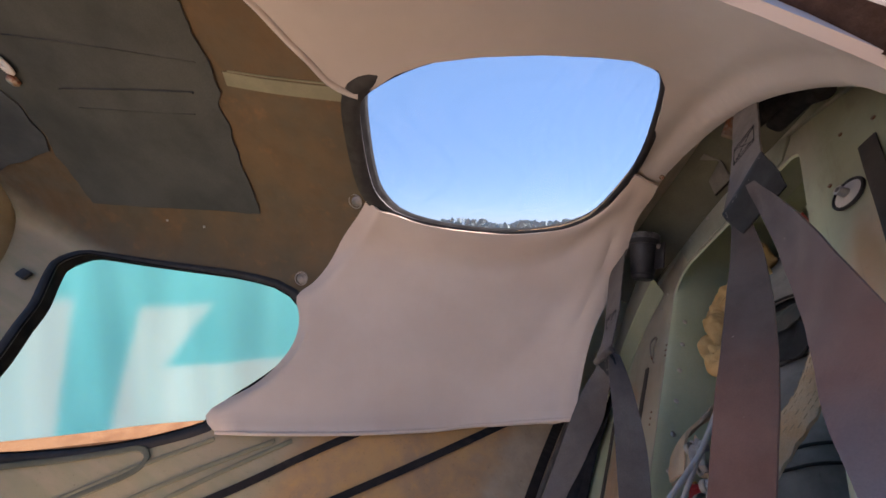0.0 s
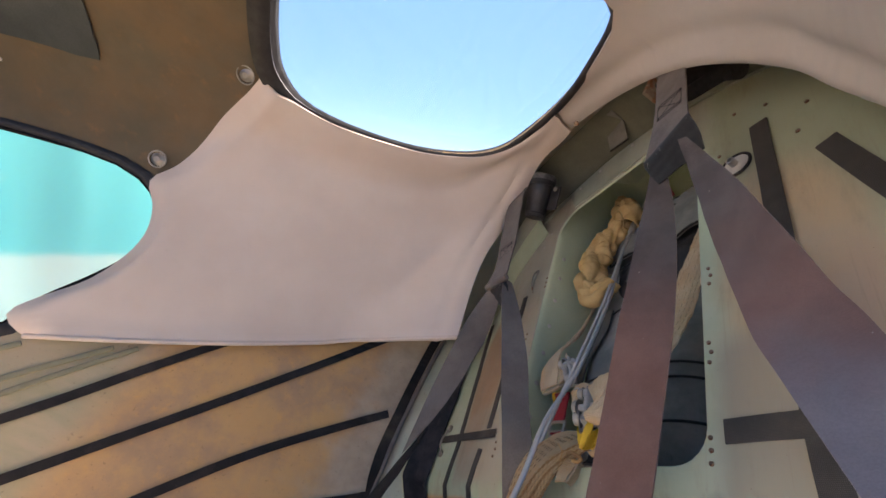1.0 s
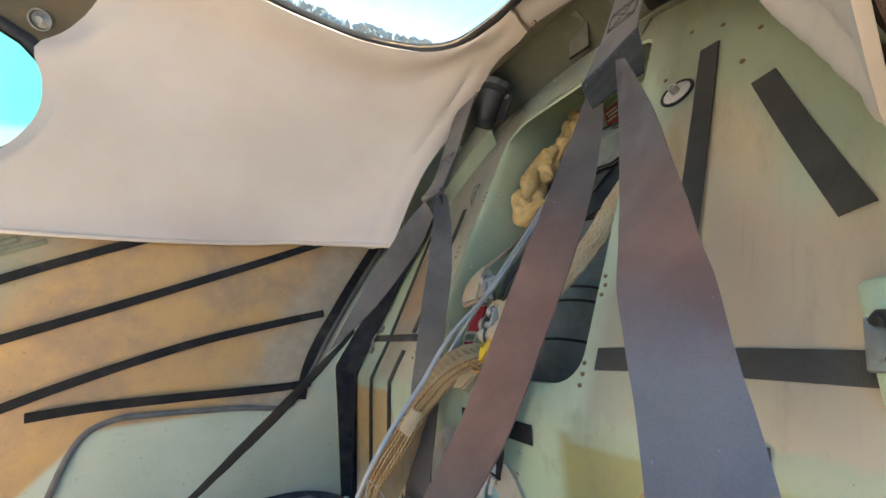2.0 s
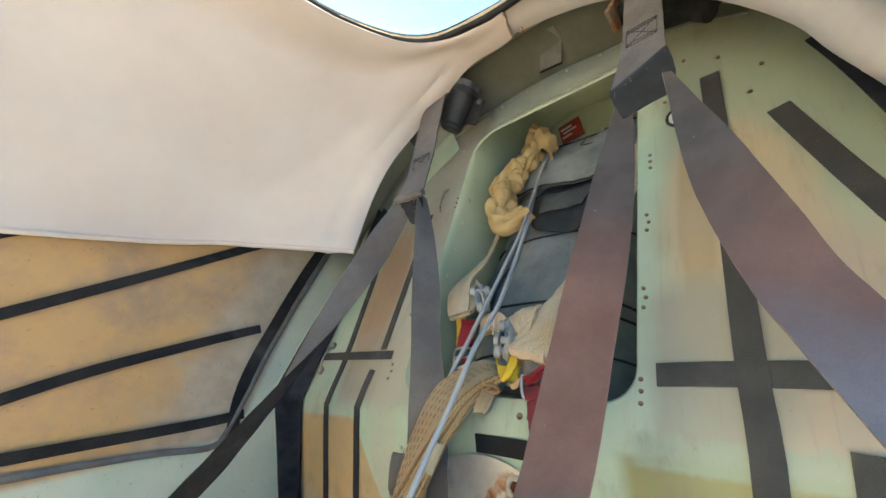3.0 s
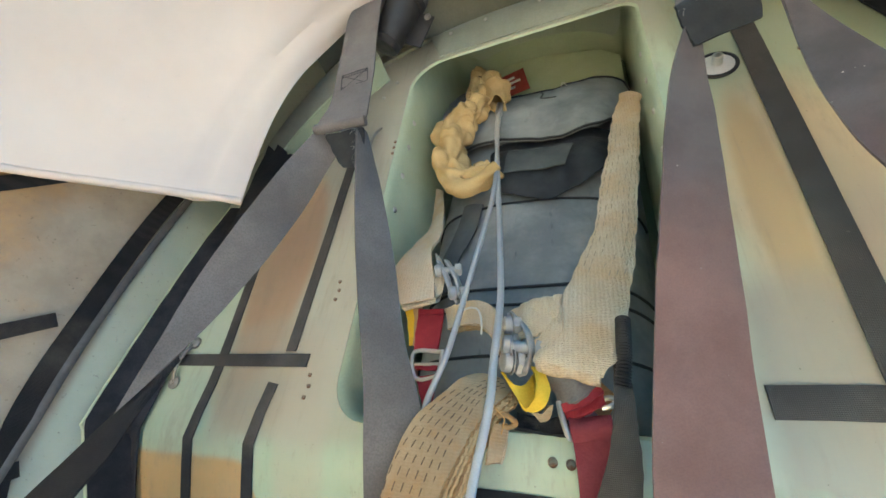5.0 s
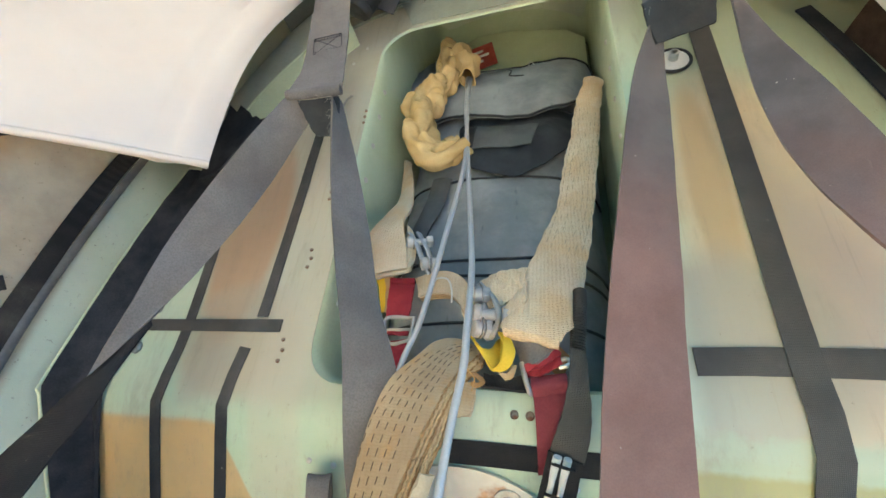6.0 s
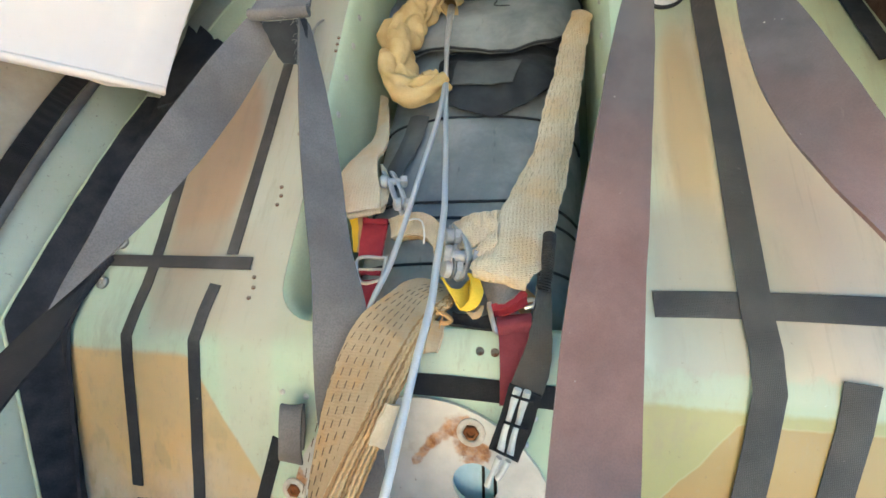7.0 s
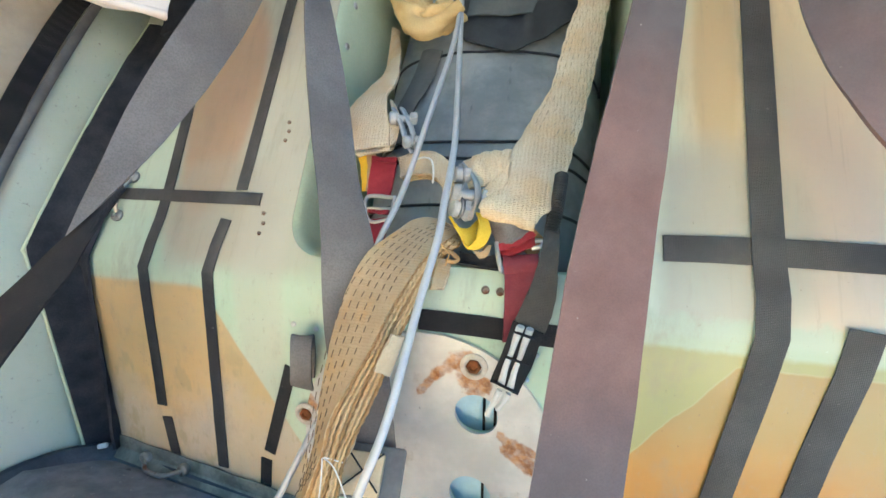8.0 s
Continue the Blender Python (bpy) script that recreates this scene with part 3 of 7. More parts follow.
    spans = k if closed else k - 1
    dense = []
    for i in range(spans):
        a, b, c, d = (P[(i + j) % k] if closed else P[min(max(i + j, 0), k - 1)] for j in (-1, 0, 1, 2))
        for q in range(12):
            t = q / 12
            dense.append(0.5 * (2 * b + (c - a) * t + (2 * a - 5 * b + 4 * c - d) * t * t + (3 * b - a - 3 * c + d) * t ** 3))
    dense.append(P[0] if closed else P[-1])
    lens = [0.0]
    for a, b in zip(dense, dense[1:]):
        lens.append(lens[-1] + (b - a).length)
    total, j = lens[-1], 0
    steps = count if closed else count - 1
    for i in range(count):
        want = total * i / steps
        while j < len(lens) - 2 and lens[j + 1] < want:
            j += 1
        f = (want - lens[j]) / max(lens[j + 1] - lens[j], 1e-9)
        out.append(dense[j].lerp(dense[j + 1], min(max(f, 0), 1)))
    return out


def inside(p, poly):
    x, y = p
    hit = False
    for (x1, y1), (x2, y2) in zip(poly, poly[1:] + poly[:1]):
        if (y1 > y) != (y2 > y) and x < (x2 - x1) * (y - y1) / (y2 - y1) + x1:
            hit = not hit
    return hit


def flat_mesh(outline, holes=(), step=0.02):
    """Triangles of a flat outline with holes: points and index triples."""
    outline = [tuple(p)[:2] for p in outline]
    holes = [[tuple(p)[:2] for p in h] for h in holes]
    pts, edges = [], []
    for loop in (outline, *holes):
        s = len(pts)
        pts += loop
        edges += [(s + i, s + (i + 1) % len(loop)) for i in range(len(loop))]
    if step:
        xs, ys = [p[0] for p in outline], [p[1] for p in outline]
        nx, ny = int((max(xs) - min(xs)) / step) + 1, int((max(ys) - min(ys)) / step) + 1
        rim = np.array(pts)
        for i in range(1, nx):
            for j in range(1, ny):
                p = (min(xs) + i * step + (j % 2) * step * 0.5, min(ys) + j * step)
                if np.min(np.hypot(rim[:, 0] - p[0], rim[:, 1] - p[1])) > step * 0.45 and inside(p, outline) and not any(inside(p, h) for h in holes):
                    pts.append(p)
    v, e, f, *_ = delaunay_2d_cdt([Vector(p) for p in pts], edges, [], 0, 1e-6)
    keep = []
    for t in f:
        c = sum((v[i] for i in t), Vector((0, 0))) / len(t)
        if inside(c, outline) and not any(inside(c, h) for h in holes):
            keep.append(tuple(t))
    return [tuple(p) for p in v], keep


def thick_mesh(verts, faces, thick, facing=None, bm=None):
    """A sheet through verts with a second skin behind it; facing: a point that the front looks at."""
    bm = bm or bmesh.new()
    P = np.array([tuple(v) for v in verts], float)
    nrm = np.zeros_like(P)
    faces = [list(f) for f in faces]
    for f in faces:
        a, b, c = P[f[0]], P[f[1]], P[f[2]]
        nn = np.cross(b - a, c - a)
        for i in f:
            nrm[i] += nn
    nrm /= np.linalg.norm(nrm, axis=1)[:, None] + 1e-12
    if facing is not None:
        used = sorted({i for f in faces for i in f})
        if np.sum(nrm[used] * (np.array(tuple(facing)) - P[used])) < 0:
            nrm, faces = -nrm, [f[::-1] for f in faces]
    front = [bm.verts.new(p) for p in P]
    back = [bm.verts.new(p) for p in P - nrm * thick] if thick else None
    count = {}
    for f in faces:
        try:
            bm.faces.new([front[i] for i in f])
            if thick:
                bm.faces.new([back[i] for i in reversed(f)])
        except ValueError:
            continue
        for i, j in zip(f, f[1:] + f[:1]):
            count[(i, j)] = count.get((i, j), 0) + 1
    if thick:
        for (i, j) in count:
            if (j, i) not in count:
                bm.faces.new((front[j], front[i], back[i], back[j]))
    loose = [v for v in bm.verts if not v.link_faces]
    bmesh.ops.delete(bm, geom=loose, context="VERTS")
    return bm


def sheet(outline, to3d, holes=(), step=0.02, thick=0.002, facing=None, bm=None):
    p, f = flat_mesh(outline, holes, step)
    return thick_mesh([to3d(*q) for q in p], f, thick, facing, bm)


def grid(rows, thick=0.0, facing=None, bm=None, wrap=False):
    m, k = len(rows), len(rows[0])
    faces = []
    for i in range(m - 1):
        for j in range(k if wrap else k - 1):
            faces.append((i * k + j, i * k + (j + 1) % k, (i + 1) * k + (j + 1) % k, (i + 1) * k + j))
    return thick_mesh([p for r in rows for p in r], faces, thick, facing, bm)


def ribbon(pts, across, width, thick=0.0016, count=40, cols=5, bm=None, wave=0.0, sag=0.0):
    """A strap along pts; across: the direction of its width at each point (or one for all)."""
    path = spline(pts, count)
    if isinstance(across, (tuple, Vector)):
        across = [across] * len(pts)
    wd = spline(across, count)
    widths = width if isinstance(width, (list, tuple)) else [width] * len(pts)
    ww = spline([(w, 0, 0) for w in widths], count)
    rows = []
    for i, p in enumerate(path):
        t = (path[min(i + 1, count - 1)] - path[max(i - 1, 0)]).normalized()
        w = wd[i] - t * wd[i].dot(t)
        w.normalize()
        nn = t.cross(w)
        row = []
        for j in range(cols):
            x = j / (cols - 1) - 0.5
            off = sag * (1 - 4 * x * x) + wave * math.sin(i * 0.9 + j * 1.3) * math.sin(i * 0.31)
            row.append(p + w * (x * ww[i].x) + nn * off)
        rows.append(row)
    return grid(rows, thick, None, bm)


def band(left, right, thick=0.002, count=60, cols=7, bm=None, wave=0.0005, sag=0.0):
    """A strap between its two edges."""
    A, C = spline(left, count), spline(right, count)
    rows = []
    for i in range(count):
        t = (A[min(i + 1, count - 1)] - A[max(i - 1, 0)]).normalized()
        nn = t.cross((C[i] - A[i]).normalized())
        row = []
        for j in range(cols):
            x = j / (cols - 1)
            row.append(A[i].lerp(C[i], x) + nn * (sag * 4 * x * (1 - x) + wave * math.sin(i * 0.7 + j * 1.3) * math.sin(i * 0.31)))
        rows.append(row)
    return grid(rows, thick, None, bm)


def tube(pts, r, count=40, sides=10, bm=None, closed=False, flat=1.0, up=None, rough=0.0, cap=True):
    """A round (or flattened) rod along pts; r: one radius or one for each point."""
    bm = bm or bmesh.new()
    path = spline(pts, count, closed)
    rr = spline([(x, 0, 0) for x in (r if isinstance(r, (list, tuple)) else [r] * len(pts))], count, closed)
    rings = []
    side = None
    for i, p in enumerate(path):
        a, b = (path[i - 1], path[(i + 1) % count]) if closed else (path[max(i - 1, 0)], path[min(i + 1, count - 1)])
        t = (b - a).normalized()
        if up is not None:
            side = Vector(up)
        elif side is None:
            side = Vector((0, 0, 1)) if abs(t.z) < 0.9 else Vector((1, 0, 0))
        side = (side - t * side.dot(t)).normalized()
        o = t.cross(side)
        ring = []
        for k in range(sides):
            a = 2 * pi * k / sides
            q = p + (side * math.cos(a) * flat + o * math.sin(a)) * rr[i].x
            if rough:
                q += Vector(noise.noise_vector(q * 90)) * rough
            ring.append(bm.verts.new(q))
        rings.append(ring)
    for i in range(count if closed else count - 1):
        A, C = rings[i], rings[(i + 1) % count]
        for k in range(sides):
            bm.faces.new((A[k], A[(k + 1) % sides], C[(k + 1) % sides], C[k]))
    if cap and not closed:
        bm.faces.new(rings[0][::-1])
        bm.faces.new(rings[-1])
    bmesh.ops.recalc_face_normals(bm, faces=bm.faces[:])
    return bm


def turned(profile, at, axis, sides=20, bm=None):
    """A lathe shape: profile of (radius, height) along axis from at."""
    bm = bm or bmesh.new()
    ax = Vector(axis).normalized()
    q = ax.to_track_quat("Z", "Y")
    rings = []
    for r, h in profile:
        rings.append([bm.verts.new(Vector(at) + q @ Vector((max(r, 1e-5) * math.cos(2 * pi * k / sides), max(r, 1e-5) * math.sin(2 * pi * k / sides), h))) for k in range(sides)])
    for A, C in zip(rings, rings[1:]):
        for k in range(sides):
            bm.faces.new((A[k], A[(k + 1) % sides], C[(k + 1) % sides], C[k]))
    bm.faces.new(rings[0][::-1])
    bm.faces.new(rings[-1])
    bmesh.ops.recalc_face_normals(bm, faces=bm.faces[:])
    return bm


def block(size, m, bevel=0.002, bm=None, segs=2):
    """A box with rounded edges at the pose m."""
    own = bmesh.new()
    bmesh.ops.create_cube(own, size=1, matrix=Matrix.Diagonal((*size, 1)))
    if bevel:
        bmesh.ops.bevel(own, geom=own.edges[:], offset=bevel, segments=segs, affect="EDGES", profile=0.5)
    own.transform(m)
    if bm is None:
        return own
    tmp = bpy.data.meshes.new("tmp")
    own.to_mesh(tmp)
    bm.from_mesh(tmp)
    bpy.data.meshes.remove(tmp)
    own.free()
    return bm


def facing_pose(at, z, x=(1, 0, 0)):
    """A pose at a place, with its z axis along z and its x axis near x."""
    z = Vector(z).normalized()
    x = Vector(x)
    x = (x - z * x.dot(z)).normalized()
    y = z.cross(x)
    return Matrix(((x.x, y.x, z.x, at[0]), (x.y, y.y, z.y, at[1]), (x.z, y.z, z.z, at[2]), (0, 0, 0, 1)))


def mesh_of(bm, mat, sharp=38):
    me = bpy.data.meshes.new("mesh")
    bm.to_mesh(me)
    bm.free()
    me.materials.append(mat)
    me.shade_smooth()
    me.set_sharp_from_angle(angle=radians(sharp))
    return me


def thing(name, at, label, category, group="", kind=""):
    """An empty at the base of a thing, in the cabin's frame."""
    ob = new(name)
    ob.empty_display_size = 0.02
    ob.matrix_world = BASE @ Matrix.Translation(at)
    return tagged(ob, label, category, group, kind)


def part(name, bm, mat, parent, label="", sharp=38):
    ob = new(name, mesh_of(bm, mat, sharp))
    ob.parent = parent
    if parent.parent is None and parent.type == "EMPTY":
        ob.location = -(BASE.inverted() @ parent.matrix_world).translation
    return tagged(ob, label)


def single(name, bm, mat, label, category="", group="", kind="", sharp=38):
    """A thing of one mesh, in the cabin's frame."""
    ob = new(name, mesh_of(bm, mat, sharp))
    ob.matrix_world = BASE.copy()
    return tagged(ob, label, category, group, kind)

# ---- the cabin's section: a soft arch that sinks towards the nose ----
HALF, POWER = 0.425, 2.6


def rise(n):
    return max(0.543 - 0.30 * n, 0.09)


def skin(s, n, off=0.0):
    """Cabin surface: s is the angle round the section (0 top, minus to starboard), below the waist it runs straight down."""
    b = rise(n)
    if abs(s) <= pi / 2:
        q = (abs(math.sin(s)) ** POWER + abs(math.cos(s)) ** POWER) ** (-1 / POWER)
        return Vector(((HALF - off) * q * math.sin(s), (b - off) * q * math.cos(s), n))
    side = -1 if s < 0 else 1
    return Vector((side * (HALF - off), -(abs(s) - pi / 2) * 0.35, n))


def unskin(u, v, n):
    if v <= 0:
        return (math.copysign(pi / 2 - v / 0.35, u), n)
    return (math.atan2(u / HALF, v / rise(n)), n)


def loop_on_skin(pts, count, closed=True):
    return [tuple(p)[:2] for p in spline([(*unskin(*p), 0) for p in pts], count, closed)]


def grown(loop, by):
    """A loop moved outwards by a distance, each point along the loop's normal (skin angle counted at 0.4 m)."""
    out = []
    k = len(loop)
    area = sum(loop[i][0] * loop[(i + 1) % k][1] - loop[(i + 1) % k][0] * loop[i][1] for i in range(k))
    for i in range(k):
        a, b = loop[i - 1], loop[(i + 1) % k]
        dx, dy = (b[0] - a[0]) * 0.42, b[1] - a[1]
        ln = math.hypot(dx, dy) or 1
        sgn = 1 if area > 0 else -1
        out.append((loop[i][0] + sgn * dy / ln * by / 0.42, loop[i][1] - sgn * dx / ln * by))
    return out


MID = vec(0.0, 0.05, 0.45)
SKY_WINDOW = [(0.095, 0.351, 0.631), (0.137, 0.361, 0.582), (0.171, 0.372, 0.521), (0.196, 0.387, 0.448), (0.216, 0.403, 0.365), (0.227, 0.418, 0.294), (0.232, 0.428, 0.248), (0.220, 0.445, 0.208), (0.196, 0.460, 0.191),
              (0.154, 0.476, 0.178), (0.088, 0.490, 0.165), (0.021, 0.494, 0.163), (-0.051, 0.490, 0.174), (-0.105, 0.480, 0.192), (-0.142, 0.464, 0.229), (-0.165, 0.444, 0.278), (-0.181, 0.424, 0.332), (-0.190, 0.405, 0.389),
              (-0.195, 0.384, 0.460), (-0.193, 0.367, 0.520), (-0.181, 0.354, 0.576), (-0.142, 0.349, 0.618), (-0.088, 0.350, 0.636), (-0.017, 0.350, 0.644), (0.055, 0.349, 0.645)]
SIDE_WINDOW = [(-0.425, -0.228, 1.198), (-0.425, -0.160, 1.231), (-0.425, -0.107, 1.254), (-0.425, -0.034, 1.308), (-0.425, -0.002, 1.318), (-0.421, 0.035, 1.288), (-0.416, 0.058, 1.214), (-0.405, 0.099, 1.065), (-0.392, 0.140, 0.921),
               (-0.387, 0.165, 0.818), (-0.390, 0.169, 0.762), (-0.400, 0.157, 0.720), (-0.410, 0.132, 0.692), (-0.418, 0.102, 0.674), (-0.423, 0.066, 0.672), (-0.425, 0.025, 0.678), (-0.425, -0.021, 0.694), (-0.425, -0.083, 0.721),
               (-0.425, -0.122, 0.728), (-0.425, -0.148, 0.740), (-0.425, -0.242, 0.849), (-0.425, -0.342, 1.012), (-0.425, -0.376, 1.100), (-0.425, -0.345, 1.160), (-0.425, -0.285, 1.180)]
sky_loop = loop_on_skin(SKY_WINDOW, 72)
side_loop = loop_on_skin(SIDE_WINDOW, 72)

# cabin skin with both window openings
S0, S1 = -pi / 2 - 1.75, 1.30
N0 = -0.34
edge = [(S0, N0)] + [(S0 + (S1 - S0) * i / 40, N0) for i in range(1, 40)] + [(S1, N0)] + [(S1, N0 + (1.72 - N0) * i / 40) for i in range(1, 40)]
edge += [(S1, 1.72)] + [(S1 - (S1 - S0) * i / 40, 1.72) for i in range(1, 40)] + [(S0, 1.72)] + [(S0, 1.72 - (1.72 - N0) * i / 40) for i in range(1, 40)]
def outer_skin(s, n):
    """The skin with room for the frame at the rear, behind the trim's arch."""
    k = max(0.0, min(1.0, (0.12 - n) / 0.06)) * max(0.0, min(1.0, (1.25 - abs(s)) / 0.3))
    return skin(s, n, -0.004 - 0.085 * k * k * (3 - 2 * k))


bm = sheet(edge, outer_skin, [sky_loop, side_loop], 0.045, 0.016, MID)
single("wall_cabin", bm, M["side"], "worn orange-tan and olive painted cabin shell", kind="structure")


def ring_band(loop, inner, outer, off, mat, parent, name, label="", thick=0.006, lumps=0.0, taper=False):
    """A flat rubber band that follows a window's edge."""
    A = grown(loop, -inner)
    C = [o if p[1] > 0.60 or not taper else tuple(q + (w - q) * max(0.0, (p[1] - 0.50) / 0.10) for q, w in zip(k, o)) for p, o, k in zip(loop, grown(loop, outer), grown(loop, 0.003))]
    rows = []
    for f in (0, 0.25, 0.5, 0.75, 1.0):
        bulge = 0.004 * math.sin(pi * f)
        rows.append([skin(a[0] + (c[0] - a[0]) * f, a[1] + (c[1] - a[1]) * f, bulge + (off if not taper else off - 0.011 * max(0.0, min(1.0, (a[0] - 0.22) / 0.15))) + lumps * noise.noise(Vector((a[0] * 9, a[1] * 9, f)))) for a, c in zip(A, C)])
    return part(name, grid(rows, thick, MID, wrap=True), mat, parent, label)


def window(name, loop, pane, label, seal_in, seal_out, lift=-0.002, taper=False):
    w = thing(name, skin(*loop[0]), label, "window", kind="structure")
    p = part("pane", sheet(grown(loop, 0.012), lambda s, n: skin(s, n, -0.024), (), 0.05, 0.003, MID), M[pane], w)
    p.visible_shadow = False
    ring_band(loop, seal_in, seal_out, lift, M["rubber"], w, "window_frame", "black rubber seal", taper=taper)
    A = grown(loop, -0.003)
    part("reveal", grid([[skin(a, n, o) for a, n in A] for o in (0.001, -0.010, -0.022, -0.034)], 0.003, MID, wrap=True), M["lining"], w, "black rubber lining of the opening")
    return w


window("window_1", sky_loop, "glass", "clear curved roof window with a black rubber seal", 0.011, 0.0215, 0.007, True)
window("window_2", side_loop, "teal_glass", "side window in a thick black rubber seal", 0.004, 0.022)

# ---- rear wall: a sloping face with a deep recess, folded back above the floor ----
FOLD, FOLD_R, SLOPE = -0.078, 0.016, math.atan2(0.46, 0.9)


def rear(u, w, off=0.0):
    """The rear wall's face: w runs up it; below the fold it slopes away from the cabin."""
    half = FOLD_R * math.tan(SLOPE / 2)
    if w >= FOLD + half:
        return Vector((u, w, off))
    arc = FOLD_R * SLOPE
    d = FOLD + half - w
    if d < arc:
        a = d / FOLD_R
        c = Vector((0, FOLD + half, -FOLD_R))
        return Vector((u, c.y - math.sin(a) * (FOLD_R + off), c.z + math.cos(a) * (FOLD_R + off)))
    a, e = SLOPE, d - arc
    y = FOLD + half - math.sin(a) * (FOLD_R + off) - e * math.cos(a)
    z = -FOLD_R + math.cos(a) * (FOLD_R + off) - e * math.sin(a)
    return Vector((u, y, z))


def rounded(x0, x1, y0, y1, radii, per=7):
    """Corner-rounded rectangle; radii: bottom left, bottom right, top right, top left."""
    out = []
    for (cx, cy, a0), r in zip(((x0, y0, pi), (x1, y0, 1.5 * pi), (x1, y1, 0), (x0, y1, 0.5 * pi)), radii):
        ox, oy = cx + (r if cx == x0 else -r), cy + (r if cy == y0 else -r)
        out += [(ox + r * math.cos(a0 + i / (per - 1) * pi / 2), oy + r * math.sin(a0 + i / (per - 1) * pi / 2)) for i in range(per)]
    return out


def dense(loop, step):
    out = []
    for a, b in zip(loop, loop[1:] + loop[:1]):
        k = max(1, int(math.hypot(b[0] - a[0], b[1] - a[1]) / step))
        out += [(a[0] + (b[0] - a[0]) * i / k, a[1] + (b[1] - a[1]) * i / k) for i in range(k)]
    return out


RECESS = dense(rounded(-0.143, 0.167, -0.054, 0.457, (0.038, 0.032, 0.020, 0.052)), 0.02)
outer = [(-0.392, -0.400), (0.478, -0.400), (0.478, 0.05), (0.44, 0.25), (0.36, 0.42), (0.24, 0.52), (0.08, 0.53), (-0.10, 0.53), (-0.24, 0.52), (-0.33, 0.45), (-0.385, 0.30), (-0.392, 0.1)]
bm = sheet(dense(outer, 0.025), lambda u, w: rear(u, w), [RECESS] + [[(x + 0.0205 * math.cos(2 * pi * k / 22), y + 0.0205 * math.sin(2 * pi * k / 22)) for k in range(22)] for x, y in ((0.0475, -0.1825), (0.043, -0.265))], 0.022, 0.003, vec(0, 0, 1))
single("wall_rear", bm, M["paint"], "mint green rear wall with worn tan camouflage paint", kind="structure")

# recess liner: rounded lip, side walls, back
lip = []
for f, inset, z in ((0, -0.001, 0.0), (0.2, 0.002, -0.003), (0.6, 0.004, -0.008), (1, 0.005, -0.016), (1, 0.006, -0.05), (1, 0.004, -0.10), (1, 0.002, -0.16), (1, 0.0, -0.235)):
    row = []
    for x, y in RECESS:
        grow = max(0.0, min(1.0, (-z - 0.004) / 0.045))
        yy = y - inset if y > 0.2 else y + inset
        row.append(vec(x - inset * (1 if x > 0 else -1), yy + (grow * 0.22 if y > 0.42 else grow * 0.22 * max(0, (y - 0.29) / 0.13)), z))
    lip.append(row)
single("wall_recess", grid(lip, 0.0025, vec(0, 0.2, 0.4), wrap=True), M["mint"], "mint green liner of the recess in the rear wall", kind="structure")
single("wall_recess_back", sheet(dense([(-0.17, -0.06), (0.175, -0.06), (0.175, 0.70), (-0.17, 0.70)], 0.05), lambda u, v: vec(u, v, -0.232), (), 0.05, 0.003, vec(0, 0, 1)), M["recess_back"], "back of the recess in green darkened for its shade", kind="structure")

# beam over the recess: flange, channel and step up to the roof
rows = []
for u in [(-0.30 + 0.60 * i / 30) for i in range(31)]:
    k = 1 - (u / 0.46) ** 2 * 0.42
    rows.append([vec(u, 0.461 if -0.100 < u < 0.155 else 0.488 * k / 0.92, 0.003), vec(u, 0.520 * k + 0.002, 0.008), vec(u, 0.530 * k, 0.006), vec(u, 0.540 * k, -0.012), vec(u, 0.562 * k, -0.014), vec(u, 0.575 * k, 0.0), vec(u, 0.585 * k, 0.06), vec(u, 0.585 * k, 0.14)])
single("trim_beam", grid([r[:4] for r in rows], 0.002, vec(0, 0.2, 0.6)), M["beam"], "grey-beige flange over the recess", kind="structure")
single("trim_channel", grid([r[3:] for r in rows], 0.002, vec(0, 0.2, 0.6)), M["channel"], "dark olive channel under the arch", kind="structure")

# floor, nose and closing walls
rows = [[vec(-0.44 + 0.93 * j / 12, -0.302 - 0.085 * (0.08 + 0.93 * j / 12 - 0.16) - 0.26 * min(1, max(0.0, (-0.16 + 0.07 * i - 0.02) / 0.24)), -0.16 + 0.07 * i) for j in range(13)] for i in range(28)]
single("floor", grid(rows, 0.01, vec(0, 1, 0.5)), M["floor"], "dusty cabin floor, dark at the rear, pale ahead for bounce", kind="structure")
# nose wall out of view, with a windscreen added to light the rear wall
wall = dense([(-0.44, -0.70), (0.48, -0.70), (0.48, 0.12), (-0.44, 0.12)], 0.08)
SCREEN = dense(rounded(-0.39, 0.42, -0.53, 0.085, (0.1, 0.1, 0.05, 0.05)), 0.06)
single("wall_front", sheet(wall, lambda u, v: vec(u, v, 1.70), [SCREEN], 0.08, 0.01, MID), M["panel_pale"], "unseen pale closing wall at the nose with the windscreen", kind="structure")
win3 = thing("window_3", (0, -0.42, 1.70), "unseen windscreen at the nose, added to let in light", "window", kind="structure")
part("pane", sheet(SCREEN, lambda u, v: vec(u, v, 1.705), (), 0.08, 0.003, MID), M["glass"], win3).visible_shadow = False
rows = [[vec(-0.50 + 1.0 * j / 10, -0.75 + 1.55 * i / 10, -0.33) for j in range(11)] for i in range(11)]
single("wall_aft", grid(rows, 0.01, MID), M["hull"], "closing wall behind the recess", kind="structure")
rows = [[vec(0.478, -0.75 + 1.3 * i / 10, -0.34 + 0.335 * j / 4) for j in range(5)] for i in range(11)]
single("wall_quarter", grid(rows, 0.012, MID), M["hull"], "closing wall behind the door", kind="structure")
# hull under the door sill on the port side
rows = [[vec(0.47 + 0.02 * math.sin(i), -0.62 + 0.10 * j / 3, -0.2 + 1.9 * i / 12) for j in range(4)] for i in range(13)]
